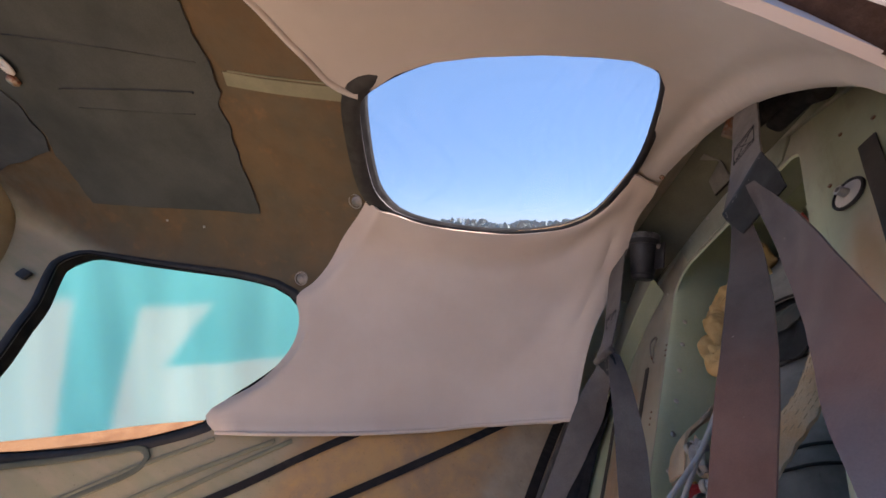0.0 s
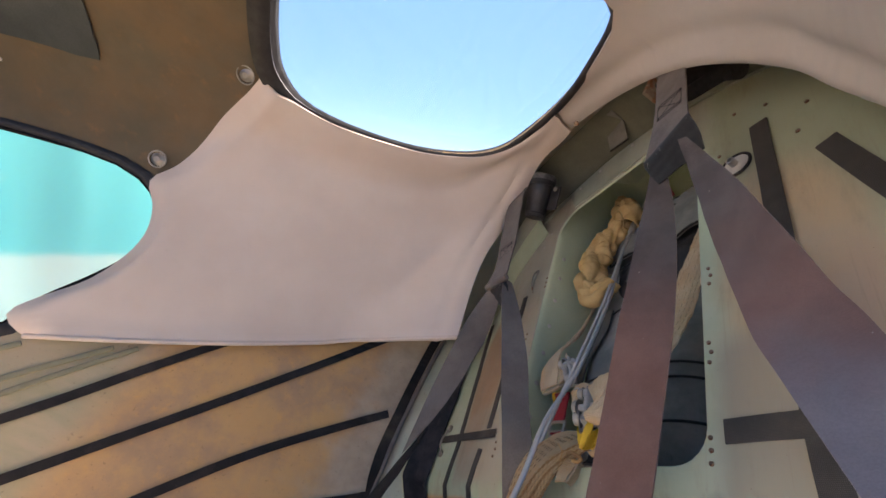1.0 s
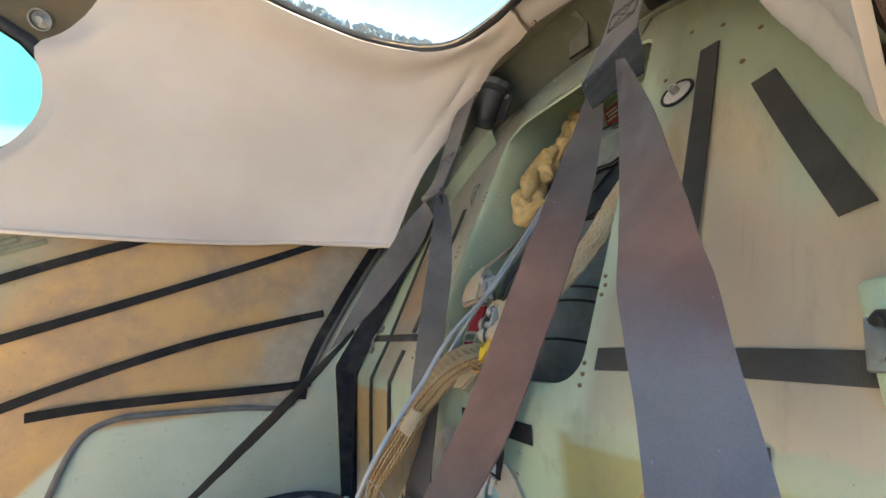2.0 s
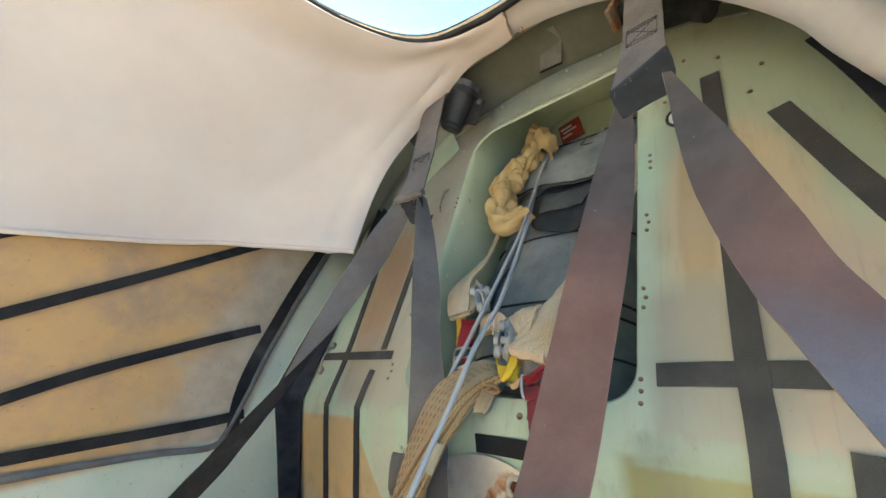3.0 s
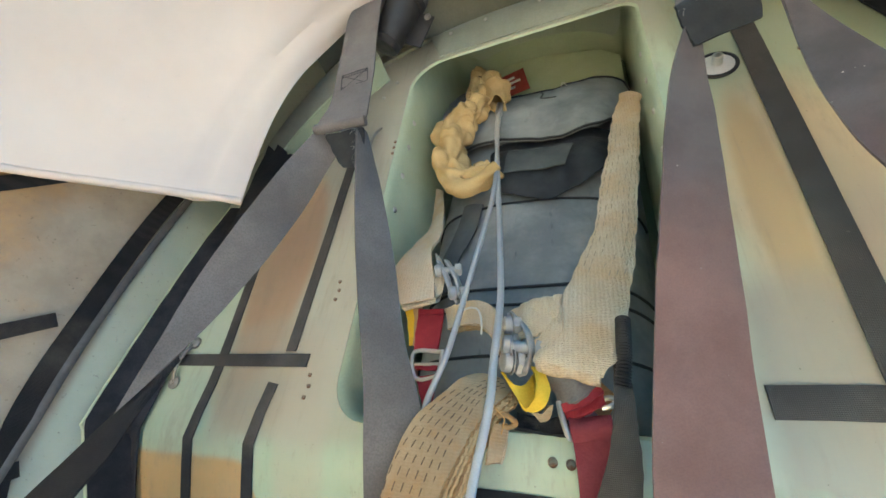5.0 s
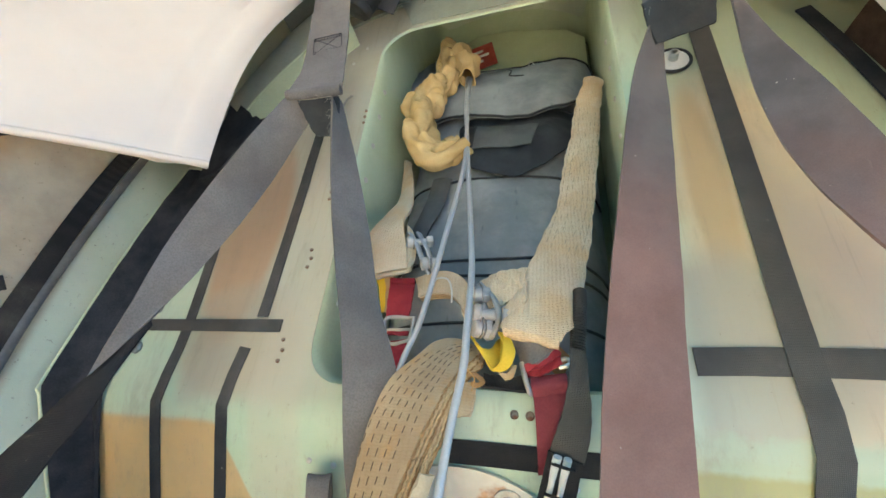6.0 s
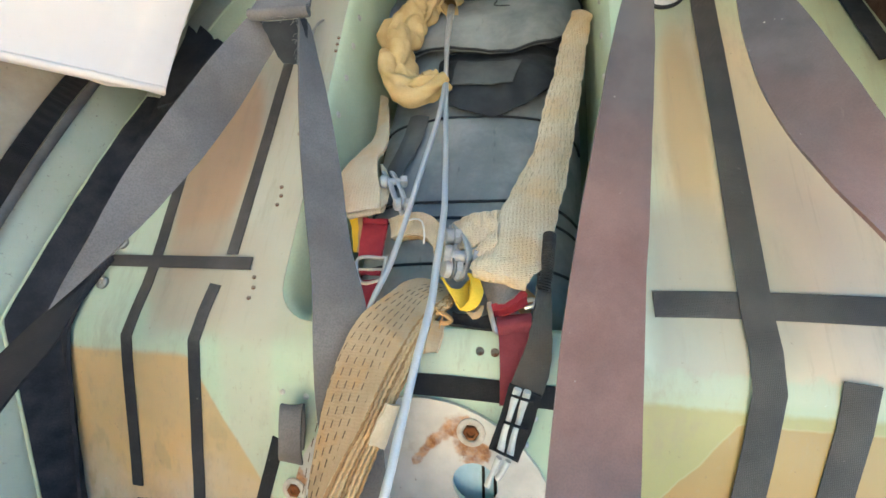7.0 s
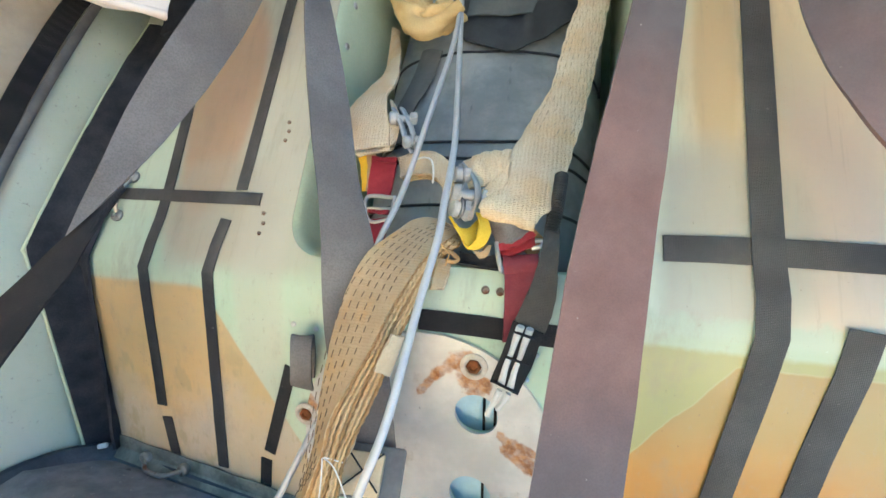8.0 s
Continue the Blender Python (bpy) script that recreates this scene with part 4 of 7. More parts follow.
single("wall_sill", grid(rows, 0.02, vec(0, -0.4, 0.5)), M["hull"], "painted sill of the open door", kind="structure")
# port lining between door opening and headliner
rows = []
for i in range(25):
    n = -0.02 + 1.15 * i / 24
    low = 0.052 + (n - 0.167) * 0.42 if n < 0.3 else 0.108 - (n - 0.3) * 0.05
    top = skin(1.02, n, 0.02)
    rows.append([vec(0.410, low, n).lerp(top, f) + vec(0.012 * math.sin(pi * f), 0, 0) for f in (0, 0.15, 0.4, 0.7, 1.0)])
single("wall_lining", grid(rows, 0.014, vec(0.2, 0.0, 0.4)), M["fur"], "dark brown pile lining over the door opening", kind="structure")

# ---- cream trim ----
def coons(T, Bt, A, F, nu, nv, push):
    """A smooth patch between a top, a bottom, a rear and a fore edge; push(s, r): metres towards the cabin."""
    T, Bt, A, F = spline(T, nu), spline(Bt, nu), spline(A, nv), spline(F, nv)
    rows = []
    for j in range(nv):
        r = j / (nv - 1)
        row = []
        for i in range(nu):
            s = i / (nu - 1)
            p = T[i] * (1 - r) + Bt[i] * r + A[j] * (1 - s) + F[j] * s
            p -= T[0] * (1 - s) * (1 - r) + T[-1] * s * (1 - r) + Bt[0] * (1 - s) * r + Bt[-1] * s * r
            row.append(p)
        rows.append(row)
    for row in rows:
        for i, q in enumerate(row):
            lim = skin(*unskin(*q), 0.012)
            if abs(q.x) > abs(lim.x) or (q.y > 0 and q.y > lim.y):
                row[i] = lim
    for _ in range(60):
        soft = [[p.copy() for p in r] for r in rows]
        for j in range(1, nv - 1):
            for i in range(1, nu - 3):
                soft[j][i] = rows[j][i] * 0.4 + (rows[j][i - 1] + rows[j][i + 1] + rows[j - 1][i] + rows[j + 1][i]) * 0.15
        rows = soft
    out = []
    for j in range(nv):
        row = []
        for i in range(nu):
            a = rows[j][min(i + 1, nu - 1)] - rows[j][max(i - 1, 0)]
            b = rows[min(j + 1, nv - 1)][i] - rows[max(j - 1, 0)][i]
            nn = a.cross(b).normalized()
            if nn.dot(vec(0.3, -0.1, 0.3) - rows[j][i]) < 0:
                nn = -nn
            q = rows[j][i] + nn * push(i / (nu - 1), j / (nv - 1))
            a, n = unskin(*q)
            lim = skin(a, n, 0.006)
            if abs(q.x) > abs(lim.x) or (q.y > 0 and q.y > lim.y):
                q = lim
            row.append(q)
        out.append(row)
    return out


def bell(x, c, w):
    return math.exp(-((x - c) / w) ** 2)


def push_panel(s, r):
    h = 0.003 * bell(r, 0.03, 0.045) - 0.014 * bell(r, 0.17, 0.07) + 0.020 * bell(r, 0.60, 0.28)
    h += 0.003 * bell(s, 0.030, 0.016) * min(1, r * 8) - 0.004 * bell(s, 0.062, 0.013) * min(1, r * 8)
    h += 0.009 * bell(s, 0.945, 0.028) * (1 - 0.6 * r) - 0.012 * bell(s, 1.0, 0.025)
    h += 0.002 * bell(r, 0.97, 0.03)
    return h + 0.0015 * noise.noise(Vector((s * 5, r * 4, 0)))


TOP = [(0.011, 0.507, 0.117), (0.018, 0.502, 0.140), (0.026, 0.489, 0.161), (-0.001, 0.487, 0.165), (-0.053, 0.484, 0.174), (-0.101, 0.473, 0.198), (-0.133, 0.459, 0.231), (-0.155, 0.440, 0.280), (-0.171, 0.420, 0.333), (-0.179, 0.402, 0.389), (-0.184, 0.384, 0.447), (-0.185, 0.367, 0.507), (-0.174, 0.352, 0.568), (-0.158, 0.338, 0.629)]
BOTTOM = [(-0.262, 0.146, 0.085), (-0.298, 0.136, 0.120), (-0.338, 0.124, 0.160), (-0.376, 0.111, 0.200), (-0.402, 0.093, 0.247), (-0.411, 0.060, 0.300), (-0.413, 0.014, 0.380), (-0.413, -0.038, 0.475), (-0.413, -0.088, 0.573), (-0.413, -0.126, 0.650), (-0.413, -0.141, 0.690)]
REAR = [(0.011, 0.507, 0.117), (-0.060, 0.509, 0.110), (-0.140, 0.500, 0.102), (-0.210, 0.468, 0.094), (-0.252, 0.405, 0.090), (-0.271, 0.310, 0.089), (-0.270, 0.220, 0.087), (-0.262, 0.146, 0.085)]
FORE = [(-0.158, 0.338, 0.629), (-0.270, 0.285, 0.671), (-0.351, 0.216, 0.705), (-0.379, 0.172, 0.730), (-0.397, 0.137, 0.699), (-0.409, 0.091, 0.676), (-0.415, 0.035, 0.672), (-0.415, -0.029, 0.687), (-0.415, -0.083, 0.720), (-0.414, -0.118, 0.736), (-0.413, -0.134, 0.722), (-0.413, -0.141, 0.690)]
panel = thing("trim_panel", (-0.262, 0.146, 0.085), "cream vinyl side trim panel with a rolled lower edge", "trim panel")
rows = coons(TOP, BOTTOM, REAR, FORE, 64, 44, push_panel)
part("panel", grid(rows, 0.006, vec(0.3, -0.1, 0.3)), M["cream"], panel)
part("rolled_edge", tube([p + (rows[-2][i] - rows[-1][i]).normalized() * 0.0030 for i, p in enumerate(rows[-1])][::3], 0.0040, 60, 10), M["cream"], panel)

def dense3(pts, step):
    out = []
    for a, b in zip(pts, pts[1:]):
        k = max(1, int(math.dist(a, b) / step))
        out += [tuple(Vector(a).lerp(Vector(b), i / k)) for i in range(k)]
    return out + [pts[-1]]


# headliner: over the roof window and round the arch
ARCH = [(0.384, 0.112, 0.052), (0.366, 0.165, 0.064), (0.350, 0.210, 0.072), (0.335, 0.258, 0.080), (0.298, 0.328, 0.088), (0.240, 0.408, 0.092), (0.165, 0.474, 0.096), (0.090, 0.500, 0.106), (0.0112, 0.506, 0.117)]
ARCH = [tuple(p) for p in spline(ARCH, 48)]
LINER = ARCH + [(0.0175, 0.501, 0.140), (0.027, 0.4885, 0.162), (0.088, 0.488, 0.166), (0.154, 0.474, 0.179), (0.196, 0.458, 0.192), (0.221, 0.437, 0.213), (0.228, 0.422, 0.249), (0.224, 0.412, 0.291), (0.212, 0.397, 0.362),
                (0.191, 0.381, 0.445), (0.166, 0.367, 0.518), (0.136, 0.357, 0.570), (0.101, 0.350, 0.609), (0.085, 0.344, 0.634), (0.088, 0.334, 0.654), (0.101, 0.326, 0.680), (0.132, 0.315, 0.704), (0.160, 0.304, 0.727), (0.194, 0.291, 0.748),
                (0.223, 0.278, 0.766), (0.303, 0.233, 0.804), (0.375, 0.130, 0.820), (0.395, 0.120, 0.600), (0.410, 0.085, 0.360), (0.410, 0.055, 0.200), (0.400, 0.050, 0.060)]
liner_loop = [unskin(*p) for p in LINER]
arch_loop = [unskin(*p) for p in ARCH]
liner_edge = dense(liner_loop, 0.02)
arch_n = np.array(dense(arch_loop, 0.004)[:-1])

sky_n = np.array(sky_loop)
arch_xyz = dense3(ARCH, 0.004)


def depth_in(p):
    """How far a point stands in from the shell."""
    q = ((abs(p[0]) / HALF) ** POWER + (max(p[1], 0) / rise(p[2])) ** POWER) ** (1 / POWER)
    return (1 - q) * Vector((p[0], p[1], 0)).length / max(q, 0.2)


arch_off = [depth_in(min(arch_xyz, key=lambda p: math.hypot((unskin(*p)[0] - a) * 0.42, p[2] - b))) for a, b in arch_n]


def liner(s, n):
    d = float(np.min(np.hypot((arch_n[:, 0] - s) * 0.42, arch_n[:, 1] - n)))
    w = float(np.min(np.hypot((sky_n[:, 0] - s) * 0.42, sky_n[:, 1] - n)))
    # the lip stands in from the shell by its own depth along the rear arch
    i = int(np.argmin(np.hypot((arch_n[:, 0] - s) * 0.42, arch_n[:, 1] - n)))
    near = arch_off[i]
    eff = 0.012 + (near - 0.012) * bell(d, 0, 0.12)
    k = w / (w + d + 1e-6)
    k = k * k * (3 - 2 * k)
    h = eff * k + 0.007 * (1 - k) + 0.003 * bell(d, 0.012, 0.016) - 0.007 * bell(d, 0.038, 0.016)
    return skin(s, n, h)


head = thing("headliner", (0.09, 0.50, 0.106), "smooth cream headliner around the roof window", "headliner")
part("liner", sheet(liner_edge, liner, (), 0.008, 0.005, MID), M["cream_head"], head)
part("fore_bead", tube([liner(*unskin(*p)) for p in ((0.085, 0.344, 0.634), (0.088, 0.334, 0.654), (0.101, 0.326, 0.680), (0.132, 0.315, 0.704), (0.160, 0.304, 0.727), (0.194, 0.291, 0.748), (0.223, 0.278, 0.766), (0.303, 0.233, 0.804))], 0.0060, 50, 10), M["cream_head"], head)

# ---- on the rear wall and the side wall: strips, fasteners, fittings ----
def strip_rear(pts, width, mat="velcro", lift=0.0016, label="black hook-and-loop strip stuck to the painted wall"):
    """A glued strip that follows the rear wall, over the fold too."""
    path = spline([(*p, 0) for p in pts], max(8, int(40 * sum(math.dist(a, b) for a, b in zip(pts, pts[1:])))))
    rows = []
    for i, p in enumerate(path):
        a, b = path[max(i - 1, 0)], path[min(i + 1, len(path) - 1)]
        t = (b - a).normalized()
        o = Vector((t.y, -t.x, 0)) * width / 2
        wob = 0.0006 * noise.noise(Vector((p.x * 30, p.y * 30, 0)))
        rows.append([rear(p.x + o.x * f, p.y + o.y * f, lift + (0.0004 if abs(f) < 0.9 else 0) + wob) for f in (-1, -0.8, 0, 0.8, 1)])
    ob = single("velcro_strip", grid(rows, 0.0013, vec(0, 0, 1)), M[mat], label, "velcro strip", "strips on the rear wall")
    return ob


W1, W2 = 0.0135, 0.0205
strip_rear([(-0.318, 0.245), (-0.309, 0.10), (-0.304, -0.01), (-0.309, -0.075), (-0.3132, -0.2395)], W1, "velcro_dusty")
strip_rear([(-0.3094, -0.2540), (-0.3045, -0.3074)], W1, "velcro_dusty")
strip_rear([(-0.206, 0.275), (-0.207, 0.14), (-0.209, 0.010)], W1, "velcro_dusty")
strip_rear([(-0.384, 0.002), (-0.28, 0.001), (-0.182, 0.000)], W1, "velcro_dusty", 0.0028)
strip_rear([(-0.219, -0.022), (-0.226, -0.08), (-0.2382, -0.3041)], W1, "velcro_dusty")
strip_rear([(0.251, 0.345), (0.251, 0.16), (0.250, -0.027), (0.251, -0.085), (0.238, -0.19), (0.222, -0.30)], W2, "velcro_worn", 0.0030)
strip_rear([(0.183, -0.028), (0.25, -0.027), (0.40, -0.030)], W2, "velcro_worn", 0.0016)
strip_rear([(0.3035, -0.077), (0.301, -0.105), (0.288, -0.19), (0.276, -0.30)], W2, "velcro_worn")
strip_rear([(0.304, 0.250), (0.330, 0.165), (0.3590, 0.077)], W2, "velcro_worn")
strip_rear([(-0.005, -0.1015), (0.045, -0.102), (0.115, -0.104)], 0.019, label="wide black hook-and-loop strip under the recess")
strip_rear([(-0.1378, -0.1669), (-0.1735, -0.2708)], W1)
strip_rear([(-0.1788, -0.2804), (-0.1860, -0.3311)], W1)


def on_side(v, n, lift):
    """A place on the starboard wall, a little off its paint."""
    if v <= 0:
        return vec(-0.4250 + 0.0022 + lift, v, n)
    b = rise(n)
    u = HALF * max(0.0, 1 - (v / b) ** POWER) ** (1 / POWER)
    return vec(-u + 0.0022 + lift, v, n)


def strip_side(pts, width=0.0145, mat="velcro", group="strips on the side wall"):
    path = spline([(p[1], p[0], 0) for p in pts], max(8, int(60 * sum(math.dist(a, b) for a, b in zip(pts, pts[1:])))))
    rows = []
    for i, p in enumerate(path):
        a, b = path[max(i - 1, 0)], path[min(i + 1, len(path) - 1)]
        t = (b - a).normalized()
        o = Vector((t.y, -t.x, 0)) * width / 2
        rows.append([vec(0, p.y + o.y * f, p.x + o.x * f) for f in (-1, -0.8, 0, 0.8, 1)])
    rows = [[on_side(q.y, q.z, 0.0006 + 0.0004 * noise.noise(q * 30)) for q in r] for r in rows]
    single("velcro_strip", grid(rows, 0.0015, vec(0.3, 0, 0.3)), M[mat], "long black hook-and-loop strip on the tan side wall", "velcro strip", group)


strip_side([(0.06, 0.380), (-0.012, 0.445), (-0.10, 0.518), (-0.19, 0.588), (-0.30, 0.68)])
strip_side([(0.160, 0.165), (0.125, 0.195), (-0.057, 0.354), (-0.255, 0.533), (-0.36, 0.63)])
strip_side([(0.009, 0.111), (-0.05, 0.185), (-0.145, 0.297), (-0.255, 0.405), (-0.34, 0.480)])
strip_side([(-0.122, 0.070), (-0.150, 0.118), (-0.1845, 0.184), (-0.2313, 0.275), (-0.2795, 0.365), (-0.3185, 0.428)])
strip_side([(0.240, 0.070), (0.190, 0.079), (0.12, 0.085), (0.036, 0.090), (-0.05, 0.094), (-0.105, 0.089), (-0.156, 0.073)], 0.019)

# cloth-grey edging where the tan covering of the side wall ends
rows = []
for p in spline([(0.26, 0.058, 0), (0.15, 0.066, 0), (0.0, 0.078, 0), (-0.10, 0.080, 0), (-0.16, 0.083, 0), (-0.181, 0.097, 0), (-0.205, 0.16, 0), (-0.231, 0.219, 0), (-0.262, 0.285, 0), (-0.285, 0.327, 0), (-0.316, 0.350, 0), (-0.36, 0.350, 0), (-0.43, 0.335, 0)], 90):
    rows.append(on_side(p.x, p.y, -0.0006))
single("trim_edging", tube(rows, 0.0048, 110, 8, flat=0.35, up=(1, 0, 0)), M["plastic_grey"], "grey edge line of the side wall covering", kind="structure")

# black carpet bands in the rear corner, with a pale edge
EDGE = [(0.305, 0.000), (0.233, 0.009), (0.15, 0.018), (0.06, 0.028), (-0.066, 0.041), (-0.082, 0.038), (-0.14, 0.004), (-0.219, -0.042), (-0.285, -0.080)]


def carpet_in(v):
    """Inner edge of the black carpet: it reaches further over the wall towards the top."""
    return -0.381 + max(0.0, v + 0.02) * 0.14 + max(0.0, v - 0.17) * 0.42


OUT = [on_side(v, n, 0.004) - vec(0, 0, 0.002) for v, n in EDGE]
INNER = [(-0.399 + max(0.0, v) * 0.10, v, n - 0.024 + max(0.0, v) * 0.08 if v > -0.07 else n - 0.046) for v, n in EDGE]
single("trim_band", band([tuple(p) for p in OUT], INNER, 0.003, 70, 6), M["carpet"], "black carpet band in the rear corner", kind="structure")
single("trim_band", band([(a, b, c + 0.004) for a, b, c in INNER], [(carpet_in(v), v - (0.012 if v > 0.3 else 0), rear(0, v).z + 0.004 + max(0.0, v - 0.1) * 0.06) for v, n in EDGE], 0.003, 70, 5, wave=0.0012), M["carpet"], "second black carpet band along the corner", kind="structure")
single("trim_piping", tube([tuple(on_side(v, n, 0.004)) for v, n in EDGE], 0.0016, 90, 8), M["mint_pale"], "thin pale edge beside the black carpet", kind="structure")
JAG = [(-0.3424, 0.1823), (-0.3442, 0.2293), (-0.3436, 0.2720), (-0.3447, 0.3127), (-0.3351, 0.3047), (-0.3262, 0.2958), (-0.3249, 0.3089), (-0.3147, 0.3008), (-0.3043, 0.2918), (-0.2953, 0.2793), (-0.2878, 0.2799), (-0.2741, 0.2697), (-0.2841, 0.2507), (-0.2994, 0.2203), (-0.3160, 0.1894)]
single("trim_band", sheet(dense(JAG, 0.01), lambda u, v: vec(u, v, 0.034 + 0.002 * noise.noise(Vector((u * 40, v * 40, 0)))), (), 0.012, 0.003, vec(0, 0, 1)), M["carpet"], "ragged cut end of the black carpet", kind="structure")
# lower corner: black skirt round the floor
single("trim_skirt", tube([(-0.425, -0.43, 0.32), (-0.422, -0.375, 0.12), (-0.42, -0.318, 0.0), (-0.418, -0.302, -0.06), (-0.40, -0.300, -0.104), (-0.36, -0.300, -0.112), (-0.30, -0.305, -0.114), (-0.16, -0.318, -0.121), (0.1, -0.342, -0.133), (0.42, -0.372, -0.148)], 0.017, 90, 10, flat=0.8), M["carpet_dusty"], "black carpet skirt where the wall meets the floor", kind="structure")

# pale green gusset between trim and rear wall on the starboard shoulder, with a folded crease
OUTER = [(-0.402, 0.225, 0.012), (-0.392, 0.290, 0.014), (-0.370, 0.352, 0.018), (-0.334, 0.412, 0.024), (-0.286, 0.468, 0.032), (-0.222, 0.520, 0.040)]
CREASE = [(-0.362, 0.215, 0.010), (-0.352, 0.272, 0.012), (-0.332, 0.328, 0.014), (-0.300, 0.382, 0.016), (-0.256, 0.434, 0.018), (-0.200, 0.482, 0.020)]
WALLSIDE = [(-0.325, 0.205, 0.003), (-0.318, 0.255, 0.003), (-0.300, 0.305, 0.003), (-0.272, 0.352, 0.003), (-0.232, 0.398, 0.003), (-0.182, 0.440, 0.003)]
single("trim_flange", band(OUTER, CREASE, 0.002, 50, 7, wave=0.0004, sag=-0.003), M["mint_grey"], "grey-green outer half of the folded gusset", kind="structure")
single("trim_flange", band([(a, b, c + 0.001) for a, b, c in CREASE], WALLSIDE, 0.002, 50, 7, wave=0.0004, sag=0.002), M["mint_pale"], "pale green inner half of the folded gusset", kind="structure")
single("trim_flange", tube([(a, b, c + 0.0015) for a, b, c in CREASE], 0.0016, 50, 6), M["mint_pale"], "bright folded crease of the gusset", kind="structure")
single("trim_flange", ribbon([(0.345, 0.335, 0.003), (0.354, 0.30, 0.003), (0.365, 0.25, 0.003), (0.377, 0.185, 0.003)], [(1, 0.3, 0)] * 4, 0.014, 0.002, 30, 4), M["carpet"], "black carpet edge beside the trim", kind="structure")


RIVET = [(0.0034, -0.001), (0.0034, 0.0004), (0.0026, 0.0014), (0.0012, 0.0019), (0.0001, 0.002)]
rivet_mesh = mesh_of(turned(RIVET, (0, 0, 0), (0, 0, 1), 12), M["steel"])
hole_mesh = mesh_of(turned([(0.0032, -0.001), (0.0030, 0.0009), (0.0020, 0.0010), (0.0018, 0.0003), (0.0001, 0.0003)], (0, 0, 0), (0, 0, 1), 12), M["rusty"])


def pop(name, mesh, at, axis, label, category, group, size=1.0):
    ob = new(name, mesh)
    ob.matrix_world = BASE @ facing_pose(at, axis) @ Matrix.Scale(size, 4)
    return tagged(ob, label, category, group)


for u, vs, du in ((0.1735, (0.232, 0.141, 0.049, -0.042), 0.0), (-0.1735, (0.166, 0.077, -0.024), -0.004), (-0.158, (0.285,), 0.0)):
    for k, v in enumerate(vs):
        for d in (-0.0105, 0.0, 0.0105):
            pop("screw", hole_mesh, (u + (0.08 * (v - 0.05) if u > 0 else 0.10 * (v - 0.02)) * 0.5 + du * k * 0 + 0.0012 * math.sin(d * 900 + k), v + d, 0.0004), (0, 0, 1), "small rusty screw beside the recess", "screw", "screws beside the recess", 0.68)
for v in (0.032, 0.088, 0.143, 0.197, 0.253, 0.305, 0.354):
    pop("rivet", rivet_mesh, (-0.1375, v, -0.022), (1, 0, 0.1), "bright domed rivet in the recess wall", "rivet", "rivets in the recess", 1.15)
    pop("rivet", rivet_mesh, (0.1615, v + 0.02, -0.022), (-1, 0, 0.1), "domed rivet in the recess wall", "rivet", "rivets in the recess")
for u, v in ((-0.085, 0.503), (-0.03, 0.510), (0.05, 0.512), (0.11, 0.505), (0.225, 0.40), (0.262, 0.375), (0.285, 0.29), (0.30, 0.33), (0.20, 0.33), (-0.185, 0.40), (-0.168, 0.43), (-0.1310, -0.1209), (-0.1067, -0.1232), (0.088, -0.145), (0.095, -0.122)):
    pop("rivet", hole_mesh if u > 0.19 else rivet_mesh, rear(u, v, 0.009 if v > 0.49 and abs(u) < 0.2 else 0.0005), (0, 0, 1), "small dark rivet head on the green panel" if u > 0.19 else "small bright rivet head on the panel", "rivet", "rivets on the panel", 0.8)
for u, v in ((0.064, -0.0715), (0.052, -0.0710)):
    pop("screw", hole_mesh, rear(u, v, 0.0004), (0, 0.2, 1), "rusty hole under the recess", "screw", "holes under the recess", 1.1)

# round snap base with a black ring
snap = thing("snap_base", (0.219, 0.292, 0.0), "round white snap base with black ring on the wall", "fastener")
part("disc", turned([(0.0165, 0.0), (0.0165, 0.0022), (0.012, 0.0032), (0.005, 0.0042), (0.0001, 0.0044)], (0.219, 0.292, 0.0), (0, 0, 1), 28), M["white"], snap)
part("ring", tube([(0.219 + 0.0172 * math.cos(a), 0.292 + 0.0172 * math.sin(a), 0.002) for a in [2 * pi * k / 20 for k in range(20)]], 0.0019, 48, 8, closed=True), M["rubber"], snap)
part("stud", turned([(0.0052, 0.003), (0.0046, 0.009), (0.0050, 0.0125), (0.0030, 0.0128), (0.0028, 0.006), (0.0001, 0.006)], (0.219, 0.292, 0.0), (0, 0, 1), 18), M["steel"], snap)


def snap_ring(at, axis, name="tie_ring", label="steel snap with a wire ring on the shell", size=1.0, mat="steel_dull"):
    ax = Vector(axis).normalized()
    x = ax.orthogonal().normalized()
    y = ax.cross(x)
    t = thing(name, at, label, "tie ring", "tie rings")
    part("base", turned([(0.011 * size, -0.001), (0.011 * size, 0.002), (0.007 * size, 0.004), (0.0045 * size, 0.007), (0.0001, 0.0075)], at, ax, 20), M[mat], t)
    part("ring", tube([Vector(at) + ax * 0.004 + (x * math.cos(a) + y * math.sin(a)) * 0.0135 * size for a in [2 * pi * k / 16 for k in range(16)]], 0.0013 * size, 40, 6, closed=True), M["steel_dull"], t)


for p in ((-0.168, 0.334, 0.657), (-0.365, 0.208, 0.745)):
    s, n = unskin(*p)
    a = skin(s, n, -0.004)
    snap_ring(tuple(a), tuple(-(skin(s, n, -0.02) - a)), size=1.15)
# wire loop and eyelet on the starboard face
fl = thing("footman_loop", (-0.357, 0.000, 0.004), "worn steel footman loop on the green wall", "footman loop")
for v in (0.022, -0.024):
    foot = part("foot", turned([(0.0068, -0.001), (0.0068, 0.0016), (0.0052, 0.0030), (0.0024, 0.0034), (0.0001, 0.0034)], (-0.358 + 0.15 * (v - 0.02), v, 0.002), (0.05, 0.0, 1.0), 20), M["steel_dull"], fl)
